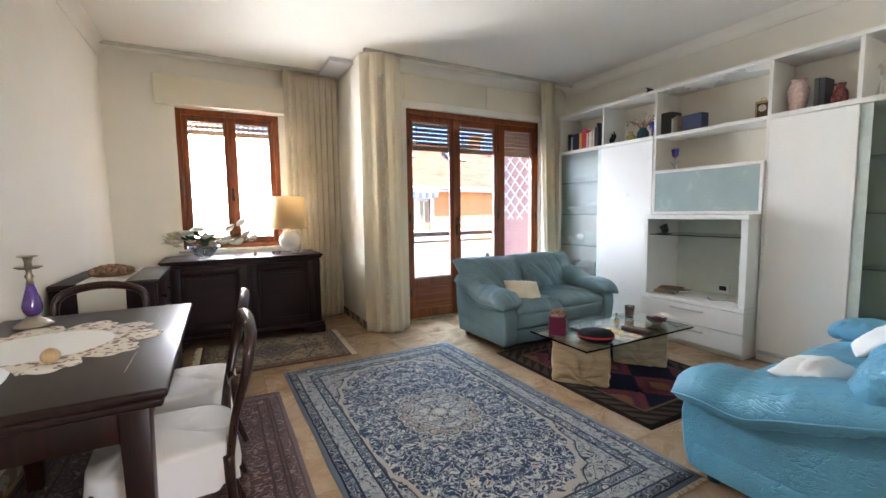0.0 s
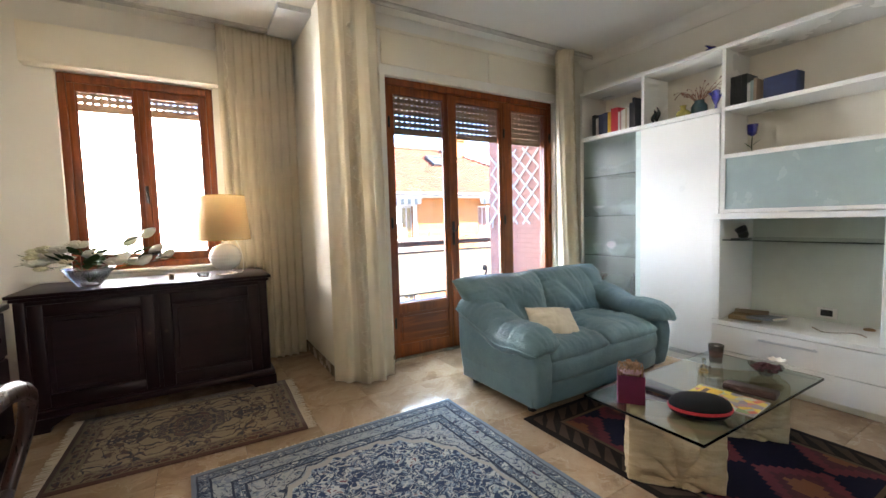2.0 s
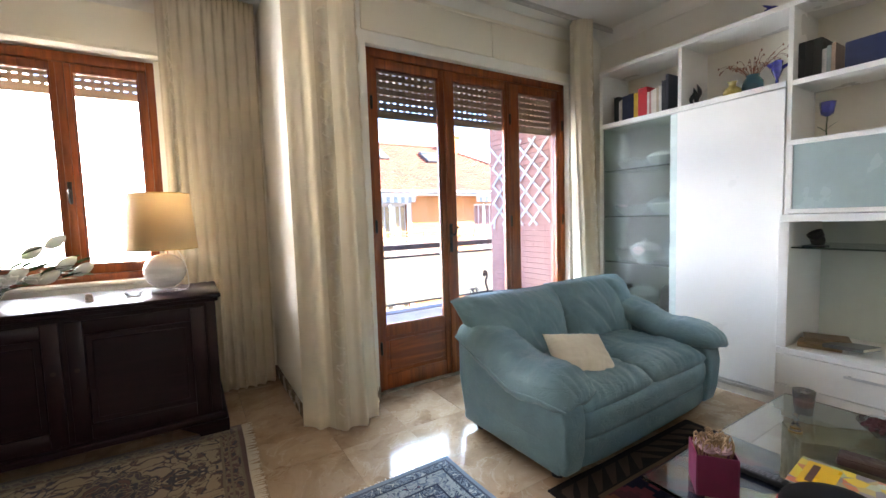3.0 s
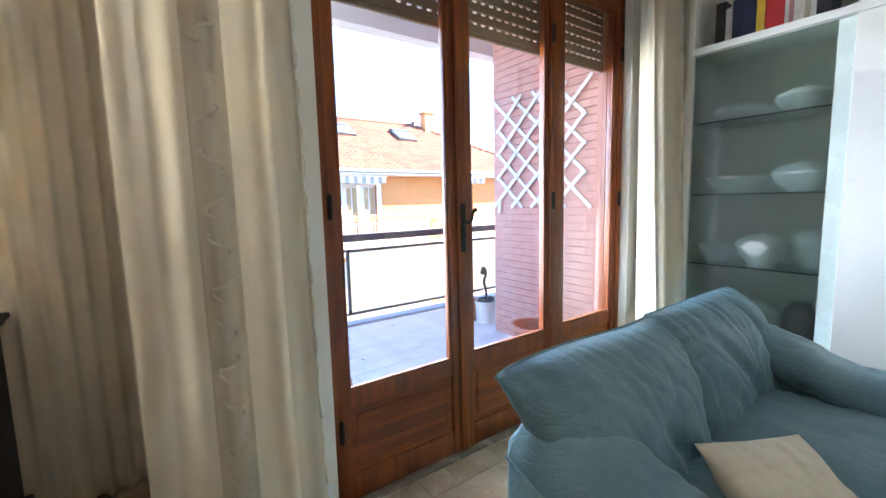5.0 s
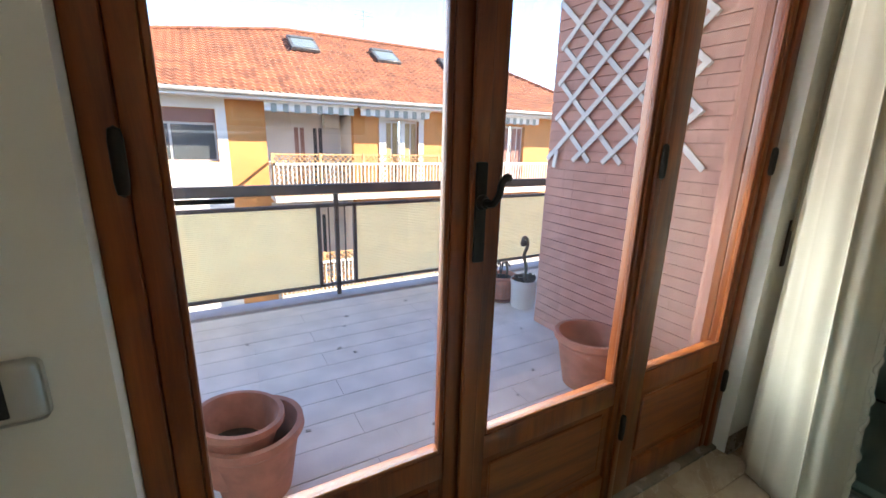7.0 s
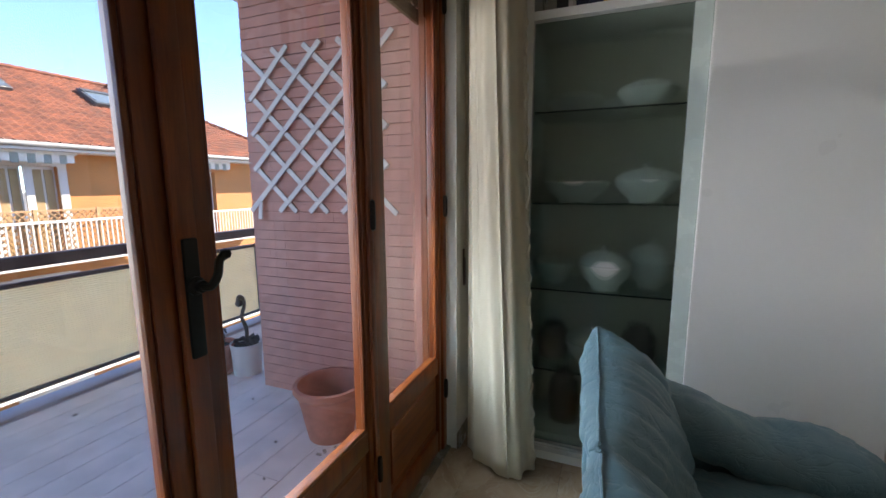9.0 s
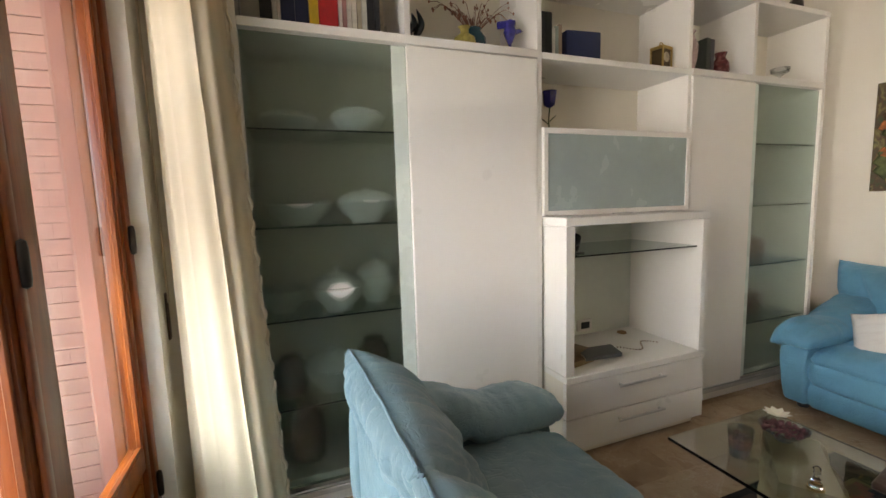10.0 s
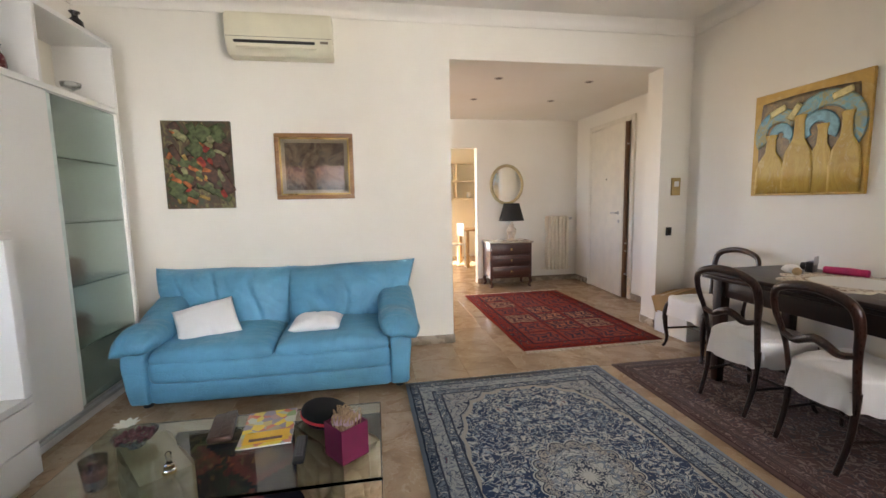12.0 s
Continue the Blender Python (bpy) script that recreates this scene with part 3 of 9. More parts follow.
structure("facade_cladding", box(2.402, 2.675, 4.302, 4.32, -0.05, 2.86), MORTAR, "brick-coloured outer reveal")
structure("facade_wall_1", box(-4.0, -2.66, 4.1, 4.398, -0.1, 3.1), BRICK, "brick facade of this house")
structure("facade_wall_2", box(-3.0, -2.66, 4.398, 5.32, -0.1, 3.1), BRICK, "brick facade of this house")
structure("own_house_base", box(-4.0, 5.5, -6.2, 6.66, -9.6, -0.46), MORTAR, "lower storeys of this house")
# slab added out of view above the rooms to shut out the sun
structure("own_house_roof", box(-4.3, 5.7, -6.4, 4.4, 3.16, 3.4), MORTAR, "unseen slab over the rooms, added to keep the sun out")

# ---- outside: terrace things ----
TERRA = plain("terracotta", (0.46, 0.20, 0.14), 0.8, vary=0.2, size=12, relief=0.2)
WPOT = plain("white_glazed_pot", (0.7, 0.68, 0.64), 0.45, vary=0.1)
SOIL = plain("dry_soil", (0.06, 0.045, 0.035), 0.95, vary=0.4, size=40, relief=0.6)
PLANT = plain("dry_succulent", (0.10, 0.075, 0.055), 0.8, vary=0.4, size=30)
rail = thing("railing", (1.4, 6.75, -0.055), "dark metal terrace railing with cream reed screens", "railing")
def R(x0, x1, z0, z1, y0=-0.018, y1=0.018, bm=None):
    return box(x0 - 1.4, x1 - 1.4, y0, y1, z0 + 0.055, z1 + 0.055, 0.004, 1, bm)
part("handrail", R(-3.8, 5.5, 0.81, 0.885, -0.03, 0.03), RAILING, rail)
for px in (-0.91, 1.505, 3.92):
    part("post", R(px - 0.017, px + 0.017, -0.05, 0.81), RAILING, rail)
for x0, x1 in ((-3.7, -1.04), (-0.78, 1.375), (1.64, 3.79)):
    bm = R(x0, x1, 0.70, 0.728)
    bm = R(x0, x1, 0.03, 0.055, bm=bm)
    bm = R(x0, x0 + 0.03, 0.03, 0.728, bm=bm)
    bm = R(x1 - 0.03, x1, 0.03, 0.728, bm=bm)
    fr = part("screen_frame", bm, RAILING, rail)
    # one corrugated layer of reeds, bound side by side
    bm = bmesh.new()
    n = 44 * 6
    rows = []
    for i in range(n + 1):
        z = 0.055 + 0.645 * i / n
        y = 0.0055 * abs(math.sin(math.pi * i / 6)) + 0.002 * math.sin(i * 0.037)
        rows.append([bm.verts.new((x0 - 1.37 + (x1 - x0 - 0.06) * q / 8, y + 0.003 * math.sin(q * 1.3 + i * 0.01), z + 0.055)) for q in range(9)])
    for a, c in zip(rows, rows[1:]):
        for q in range(8):
            bm.faces.new((a[q], a[q + 1], c[q + 1], c[q]))
    part("reed_mat", bm, MAT, fr, "cream reed matting")
for x0, x1 in ((1.375, 1.64), (-1.04, -0.78), (3.79, 4.05)):
    part("cross_bar", R(x0, x1, 0.70, 0.728), RAILING, rail)
    part("cross_bar", R(x0, x1, 0.03, 0.055), RAILING, rail)
    for k in (0.25, 0.75):
        xm = x0 + (x1 - x0) * k
        part("baluster", R(xm - 0.006, xm + 0.006, 0.055, 0.70, -0.006, 0.006), RAILING, rail)

latt = thing("lattice", (2.645, 5.08, 1.58), "white wooden expanding lattice fixed on the brick pier", "lattice")
def lat_bar(y0, z0, y1, z1, x):
    d = math.hypot(y1 - y0, z1 - z0)
    bm = box(-0.004, 0.004, -d / 2, d / 2, -0.0155, 0.0155, 0.002, 1)
    ob = part("lattice_bar", bm, LATT, latt)
    ob.matrix_basis = pose(x, (y0 + y1) / 2 - 5.08, (z0 + z1) / 2 - 1.58, math.degrees(math.atan2(z1 - z0, y1 - y0)))
Y0, Y1, Z0, Z1 = 4.60, 5.515, 1.195, 2.035
ny, nz = 4, 4
dy, dz = (Y1 - Y0) / ny, (Z1 - Z0) / nz
for s, xo in ((1, 0.004), (-1, -0.005)):
    for k in range(-nz, ny + 1):
        # clip each diagonal to the field, ends poking out a little
        a, b = max(0, k), min(ny, k + nz)
        if b - a < 0.5:
            continue
        u0, u1 = (a, b) if s > 0 else (ny - a, ny - b)
        v0, v1 = a - k, b - k
        e = 0.27
        e0 = e if v0 == 0 else 0.06                 # long tips above and below, short ones at the sides
        e1 = e if v1 == nz else 0.06
        lat_bar(Y0 + dy * (u0 - e0 * s), Z0 + dz * (v0 - e0), Y0 + dy * (u1 + e1 * s), Z0 + dz * (v1 + e1), xo)
lat_bar(5.50, 1.09, 5.485, 1.20, -0.013)


def pot(name, m, r0, r1, h, mat, label, rim=0.02, soil=0.75, group=""):
    t = thing(name, m, label, "flower pot", group)
    prof = [(0, 0), (r0, 0), (r0 + (r1 - r0) * 0.85, h * 0.82), (r1, h * 0.84), (r1 + rim * 0.5, h * 0.9), (r1 + rim * 0.4, h), (r1 - rim * 0.3, h), (r1 - rim * 0.7, h * 0.93), (r0 + (r1 - r0) * soil - 0.012, h * soil), (0, h * soil)]
    part("pot_body", lathe(prof, 36), mat, t)
    part("soil", lathe([(0, h * soil + 0.006), (r0 + (r1 - r0) * soil - 0.02, h * soil + 0.004), (r0 + (r1 - r0) * soil - 0.02, h * soil - 0.01)], 20), SOIL, t, "dry dark soil")
    return t


FL = -0.054
pot("flower_pot", pose(2.36, 4.82, FL), 0.12, 0.175, 0.30, TERRA, "large empty terracotta pot beside the brick pier", 0.03, 0.45, "terrace pots")
pot("flower_pot", pose(0.67, 4.87, FL), 0.12, 0.165, 0.28, TERRA, "terracotta pot holding a second pot", 0.03, 0.3, "terrace pots")
pot("flower_pot", pose(0.60, 4.87, FL + 0.10, 0, 8, 0), 0.10, 0.14, 0.24, TERRA, "terracotta pot nested in a larger one", 0.025, 0.45, "terrace pots")
pot("flower_pot", pose(2.70, 6.06, FL + 0.02), 0.08, 0.115, 0.20, TERRA, "small terracotta pot on a saucer", 0.02, 0.85, "terrace pots")
solid("pot_saucer", lathe([(0, 0), (0.10, 0), (0.125, 0.022), (0.12, 0.024), (0.098, 0.008), (0, 0.008)], 28), TERRA, "terracotta saucer under a small pot", "saucer", m=pose(2.70, 6.06, FL))
w = pot("flower_pot", pose(2.775, 5.865, FL), 0.095, 0.105, 0.23, WPOT, "white pot with a bare dried succulent stem", 0.008, 0.9, "terrace pots")
bm = tube(spline([(0, 0, 0.2), (0.012, 0.0, 0.32), (-0.01, 0.01, 0.42), (0.008, 0, 0.5), (0.0, 0, 0.555), (-0.03, 0, 0.575), (-0.045, 0, 0.55)]), 0.013, 8)
bm = lathe([(0, -0.03), (0.02, -0.02), (0.026, 0), (0.018, 0.02), (0, 0.03)], 10, bm, pose(-0.035, 0, 0.53))
part("stem", bm, PLANT, w, "bare twisted stem")
rr = random.Random(3)
bm = bmesh.new()
for i in range(16):
    a = i * 2.4
    r = 0.05 + 0.03 * rr.random()
    bm = lathe([(0, -0.03), (0.012, -0.015), (0.014, 0), (0.008, 0.025), (0, 0.035)], 7, bm, pose(r * math.cos(a), r * math.sin(a), 0.225 + 0.02 * rr.random(), 50 * math.sin(a), 50 * math.cos(a), 0))
part("rosettes", bm, PLANT, w)
bm = bmesh.new()
for i in range(5):
    a = i * 1.3
    bm = tube(spline([(2.7 + 0.03 * math.cos(a), 6.06 + 0.03 * math.sin(a), 0.12), (2.7 + 0.05 * math.cos(a), 6.06 + 0.05 * math.sin(a), 0.2), (2.7 + 0.04 * math.cos(a + 1), 6.06, 0.27), (2.7 + 0.08 * math.cos(a), 6.06 + 0.06 * math.sin(a), 0.24)]), 0.006, 5, bm)
solid("dry_plant", bm, PLANT, "withered stems in a terracotta pot", "plant")
bm = bmesh.new()
for i in range(46):
    x, y = rr.uniform(0.55, 2.6), rr.uniform(4.5, 6.5) if i % 3 == 0 else rr.uniform(4.48, 4.9)
    s = rr.uniform(0.005, 0.016)
    bm = join(bm, box(-s, s, -s * 0.6, s * 0.6, 0, 0.004), pose(x, y, FL + 0.002, rr.uniform(-9, 9), rr.uniform(-9, 9), rr.uniform(0, 180)))
solid("debris", bm, plain("leaf_litter", (0.42, 0.38, 0.33), 0.9, vary=0.5, size=40), "dry leaf crumbs and paint flakes on the terrace", "debris", kind="stuff")

# ---- the houses across the street ----
ORANGE = plain("orange_brick_render", (0.44, 0.19, 0.06), 0.9, vary=0.14, size=1.2, grain=30, relief=0.2, dist=0.01)
WHITE = plain("white_render", (0.55, 0.53, 0.48), 0.85, vary=0.08, size=1.0)
TILE = plain("clay_roof_tile", (0.21, 0.070, 0.034), 0.85, vary=0.45, size=2.2, grain=14, relief=0.2, dist=0.01)
DARKGL = plain("dark_window_glass", (0.05, 0.06, 0.065), 0.12, vary=0.3, size=1)
SHUT = plain("brown_shutter", (0.20, 0.085, 0.06), 0.6)
OCHRE = plain("ochre_blind", (0.30, 0.21, 0.09), 0.6)
GUT = plain("grey_gutter", (0.24, 0.235, 0.21), 0.5)
SKYF = plain("roof_window_frame", (0.07, 0.075, 0.075), 0.45, 0.3)
BRNW = plain("brown_lattice_wood", (0.38, 0.22, 0.10), 0.7)
AWNA = plain("awning_grey_green", (0.24, 0.27, 0.24), 0.8)
AWNB = plain("awning_cream", (0.62, 0.61, 0.55), 0.8)

FY = 17.0
house = thing("apartment_building", (5.25, FY, -9.6), "orange and white apartment house with clay tile roof", "building")
def hp(name, bm, mat, label="", parent=None, smooth=40):
    ob = part(name, bm, mat, parent or house, label, smooth)
    if parent is None:
        ob.location = (-5, -FY, 9.6)
    return ob
storeys = (-0.45, -3.45, -6.45)
holes = []
for f in storeys:
    holes += [(2.0, 4.63, f, f + 2.72), (-1.5, 0.7, f + 0.95, f + 2.35), (5.75, 6.95, f + 0.02, f + 2.3), (10.4, 11.7, f + 0.02, f + 2.3)]
hp("wall", slab_with_holes(-3.0, 15.6, -9.6, 2.45, FY, FY + 0.25, holes), ORANGE, "orange brick facade")
bm = bmesh.new()
for f in storeys:
    for x0, x1, z0, z1 in ((-3.0, -1.52, f - 0.25, f + 2.9), (0.72, 0.98, f - 0.25, f + 2.9), (-1.52, 0.72, f - 0.25, f + 0.93), (-1.52, 0.72, f + 2.37, f + 2.9), (5.5, 5.74, f, f + 2.5), (6.96, 7.15, f, f + 2.5), (6.25, 6.42, f, f + 2.3), (5.74, 6.96, f + 2.3, f + 2.52)):
        hp("white_band", box(x0, x1, FY - 0.03, FY + 0.02, z0, z1 - 0.002), WHITE, "white rendered wall field")
bm = bmesh.new()
for f in storeys:
    bm = box(1.9, 4.75, FY + 1.5, FY + 1.7, f, f + 2.75, 0, 1, bm)
    bm = box(1.85, 2.0, FY + 0.25, FY + 1.5, f, f + 2.75, 0, 1, bm)
    bm = box(4.63, 4.78, FY + 0.25, FY + 1.5, f, f + 2.75, 0, 1, bm)
    bm = box(1.9, 4.75, FY + 0.25, FY + 1.6, f + 2.75, f + 2.9, 0, 1, bm)
hp("loggia", bm, WHITE, "white recessed loggia walls")
hp("floor_slab", join(None, box(-3.0, 15.6, FY + 0.25, FY + 9, 2.3, 2.4)), WHITE)
for f in storeys:
    def opening(x0, x1, z0, z1, y, fill, name="window"):
        w = hp(name, join(box(x0, x1, y, y + 0.05, z0, z1), box(x0 - 0.04, x1 + 0.04, y - 0.03, y + 0.01, z1, z1 + 0.05)), WHITE)
        for a, b in ((x0 + 0.05, (x0 + x1) / 2 - 0.03), ((x0 + x1) / 2 + 0.03, x1 - 0.05)):
            part("pane", box(a, b, y - 0.02, y - 0.004, z0 + 0.06, z1 - 0.06), fill, w)
    opening(3.0, 3.42, f, f + 2.05, FY + 1.49, SHUT, "shutter_door")
    opening(3.62, 4.02, f, f + 2.05, FY + 1.49, DARKGL)
    opening(-1.5, 0.7, f + 0.95, f + 2.0, FY + 0.12, DARKGL)
    hp("roller_blind", box(-1.5, 0.7, FY + 0.06, FY + 0.1, f + 2.0, f + 2.35), SHUT, "half-lowered reddish blind")
    opening(5.75, 6.24, f + 0.02, f + 2.28, FY + 0.12, OCHRE)
    opening(6.43, 6.95, f + 0.02, f + 2.28, FY + 0.12, OCHRE)
    opening(10.45, 11.0, f + 0.02, f + 2.28, FY + 0.12, SHUT)
    opening(11.1, 11.65, f + 0.02, f + 2.28, FY + 0.12, SHUT)
    # balconies
    for bx0, bx1, lat in ((2.0, 8.6, True), (9.6, 13.0, False)):
        bal = hp("balcony", box(bx0, bx1, FY - 1.0, FY, f - 0.16, f, 0.01, 1), WHITE)
        bm = box(bx0, bx1, FY - 1.0, FY - 0.95, f + 0.90, f + 0.96)
        bm = box(bx0, bx0 + 0.05, FY - 1.0, FY - 0.03, f + 0.90, f + 0.96, 0, 1, bm)
        part("balcony_rail", bm, WHITE, bal)
        n = int((bx1 - bx0) / 0.12)
        if f == storeys[0]:
            me = finish("baluster", box(-0.014, 0.014, -0.012, 0.012, 0, 0.9), WHITE)
            for i in range(n + 1):
                b = new("baluster", me)
                b.parent = bal
                b.location = (bx0 + 0.12 * i + 0.02, FY - 0.975, f)
        else:
            bm = bmesh.new()
            for i in range(n + 1):
                bm = box(bx0 + 0.12 * i, bx0 + 0.12 * i + 0.028, FY - 0.985, FY - 0.962, f, f + 0.9, 0, 1, bm)
            part("balusters", bm, WHITE, bal)["kind"] = "stuff"
        if lat:
            bm = bmesh.new()
            for i in range(6):
                xp = bx0 + (bx1 - bx0) * i / 5
                bm = box(xp - 0.035, xp + 0.035, FY - 0.94, FY - 0.88, f, f + 1.24, 0, 1, bm)
            bm = box(bx0, bx1, FY - 0.93, FY - 0.90, f + 1.18, f + 1.22, 0, 1, bm)
            bm = box(bx0, bx1, FY - 0.93, FY - 0.90, f + 0.02, f + 0.06, 0, 1, bm)
            part("screen_post", bm, BRNW, bal, "brown wooden screen")
            bm = bmesh.new()
            k = bx0 - 1.2
            while k < bx1:
                for s in (1, -1):
                    a, b = max(bx0, k), min(bx1, k + 1.14)
                    if b - a > 0.05:
                        za, zb = f + 0.05 + (a - k), f + 0.05 + (b - k)
                        if s < 0:
                            za, zb = f + 1.19 - (a - k), f + 1.19 - (b - k)
                        bm = tube([(a, FY - 0.915 + 0.008 * s, za), (b, FY - 0.915 + 0.008 * s, zb)], 0.020, 4, bm)
                k += 0.15
            part("screen_lattice", bm, BRNW, bal, "brown diagonal lattice")["kind"] = "stuff"
    # side screen of the balcony
# roof: rows of clay tiles
def tiled_roof(x0, x1, ex, y0, z0, y1, z1, col=0.22, rows=22):
    """A pitched roof whose right end is hipped over ex metres."""
    n = int((x1 - x0) / col)
    V, F = [], []
    k = 4
    cols = n * k + 1
    for r in range(rows):
        for edge in (0, 1):
            t = (r + edge) / rows
            lift = 0.05 * (1 - edge)
            for i in range(cols):
                x = x0 + i * col / k
                lim = x1 - ex * t
                x = min(x, lim)
                V.append((x, y0 + (y1 - y0) * t, z0 + (z1 - z0) * t + lift + 0.022 * math.cos(2 * math.pi * i / k) - 0.125 * t * max(0.0, 3.3 - x)))
    for r in range(rows * 2 - 1):
        for i in range(cols - 1):
            a = r * cols + i
            if V[a][0] == V[a + 1][0] and V[a + cols][0] == V[a + cols + 1][0]:
                continue
            F.append((a, a + 1, a + cols + 1, a + cols))
    bm = bmesh.new()
    vs = [bm.verts.new(v) for v in V]
    for f in F:
        bm.faces.new([vs[i] for i in f])
    return bm
RY0, RZ0, RY1, RZ1 = FY - 0.75, 2.36, FY + 3.9, 4.98
roof = hp("roof", tiled_roof(-8.0, 15.9, 4.8, RY0, RZ0, RY1, RZ1), TILE, "orange clay tile roof", smooth=25)
bm = bmesh.new()
vs = [bm.verts.new(p) for p in ((15.9, RY0, RZ0), (11.1, RY1, RZ1), (15.9, RY1 + 4, RZ0), (-8, RY1 + 4.6, RZ0), (-8, RY1, RZ1 - 1.41), (3.3, RY1, RZ1))]
bm.faces.new((vs[0], vs[2], vs[1]))
bm.faces.new((vs[1], vs[2], vs[3], vs[4], vs[5]))
part("rear_slope", bm, TILE, roof)
bm = bmesh.new()
for i in range(64):
    x = -8 + 0.3 * i
    if x > 11.1:
        break
    bm = lathe([(0.07, -0.17), (0.095, 0.17)], 8, bm, pose(x, RY1, RZ1 + 0.03 - 0.125 * max(0.0, 3.3 - x), 0, 90))
for i in range(22):
    t = i / 22
    bm = lathe([(0.07, -0.17), (0.095, 0.17)], 8, bm, look((11.1 + 4.8 * t, RY1 - (RY1 - RY0) * t, RZ1 + 0.03 - (RZ1 - RZ0) * t), (11.1, RY1, RZ1)))
part("ridge_tiles", bm, TILE, roof)["kind"] = "stuff"
part("gutter", tube([(-8, RY0 - 0.05, RZ0 - 0.03), (16, RY0 - 0.05, RZ0 - 0.03)], 0.07, 10), GUT, roof, "grey metal gutter")
part("eaves_board", box(-8, 15.9, RY0 - 0.02, FY, RZ0 - 0.16, RZ0 - 0.06), WHITE, roof, "pale eaves")
slope = math.degrees(math.atan2(RZ1 - RZ0, RY1 - RY0))
for sx, sy in ((3.73, 19.62), (6.7, 19.45), (9.6, 19.35)):
    sz = RZ0 + (RZ1 - RZ0) * (sy - RY0) / (RY1 - RY0) + 0.1
    bm = box(-0.47, 0.47, -0.55, 0.55, -0.05, 0.06, 0.01, 1)
    sk = part("skylight", bm, SKYF, roof, "grey roof window")
    sk.matrix_basis = pose(sx, sy, sz, slope)
    part("pane", box(-0.38, 0.38, -0.46, 0.3, 0.062, 0.07), plain("sky_reflecting_pane", (0.10, 0.13, 0.14), 0.12), sk)
    part("blind_box", box(-0.42, 0.42, 0.3, 0.5, 0.062, 0.1), SKYF, sk)
bm = box(11.4, 11.9, FY + 3.2, FY + 3.7, 4.2, 5.6)
bm = box(11.34, 11.96, FY + 3.14, FY + 3.76, 5.5, 5.6, 0.01, 1, bm)
part("chimney", bm, ORANGE, roof, "orange chimney stack")
bm = tube([(6.4, RY1, RZ1), (6.4, RY1, RZ1 + 1.15)], 0.02, 6)
for z, l in ((1.1, 0.3), (0.95, 0.42), (0.8, 0.25)):
    bm = tube([(6.4 - l, RY1, RZ1 + z), (6.4 + l, RY1, RZ1 + z)], 0.012, 5, bm)
bm = tube([(6.4, RY1 - 0.3, RZ1 + 0.6), (6.4, RY1 + 0.3, RZ1 + 0.6)], 0.012, 5, bm)
part("antenna", bm, GUT, roof, "thin television antenna")
for ax0, ax1 in ((1.95, 4.62), (4.72, 7.2), (10.2, 12.0)):
    aw = hp("awning", box(ax0, ax1, FY - 0.5, FY - 0.38, 2.12, 2.24, 0.02, 1), AWNB, "rolled striped awning with a scalloped valance")
    n = int((ax1 - ax0) / 0.16)
    ms = [finish("stripe", box(0, 0.158, -0.006, 0.006, -0.2 - 0.03 * k, 0, 0.004, 1), AWNA if k else AWNB) for k in (0, 1)]
    for i in range(n):
        s = new("stripe", ms[i % 2])
        s.parent = aw
        s.location = (ax0 + 0.16 * i, FY - 0.5, 2.13)
ac = hp("air_conditioner", box(3.98, 4.5, FY + 1.1, FY + 1.45, 1.55, 2.05, 0.02), WHITE, "white outdoor air conditioner")
hp("water_tank", lathe([(0, 0), (0.28, 0), (0.28, 0.85), (0.3, 0.87), (0.3, 0.92), (0, 0.98)], 20, None, pose(4.2, FY + 1.1, -0.45)), WHITE, "white tank on the loggia")

far = thing("apartment_building", (-10, 27, -9.6), "pale grey apartment house farther down the street", "building")
GREY = plain("pale_grey_render", (0.52, 0.50, 0.48), 0.9, vary=0.1, size=0.8)
def fp(name, bm, mat, label=""):
    ob = part(name, bm, mat, far, label)
    ob.location = (10, -27, 9.6)
    return ob
fp("wall", box(-16, -4, 27, 33, -9.6, 2.3), GREY)
bm = bmesh.new()
for i in range(5):
    bm = box(-16.3 + 0.06 * i, -3.7 - 0.06 * i, 26.4 + 0.7 * i, 33.5 - 0.7 * i, 2.3 + 0.22 * i, 2.52 + 0.22 * i, 0, 1, bm)
fp("roof", bm, TILE, "low clay roof")
wme = box(-0.5, 0.5, -0.03, 0.02, 0, 1.5)
wme = finish("window", wme, DARKGL)
for i in range(6):
    for f in (-0.6, -3.6, -6.6):
        w = new("window", wme)
        w.parent = far
        w.location = (-15 + 2 * i + 10, 26.99 - 27, f + 9.6 + 0.6)
GRASS = plain("street_ground", (0.13, 0.125, 0.11), 0.95, vary=0.3, size=0.4)
g = bmesh.new()
bmesh.ops.create_grid(g, x_segments=2, y_segments=2, size=1500)
for v in g.verts:
    v.co.z = -9.6
structure("ground", g, GRASS, "grey street and yard far below")

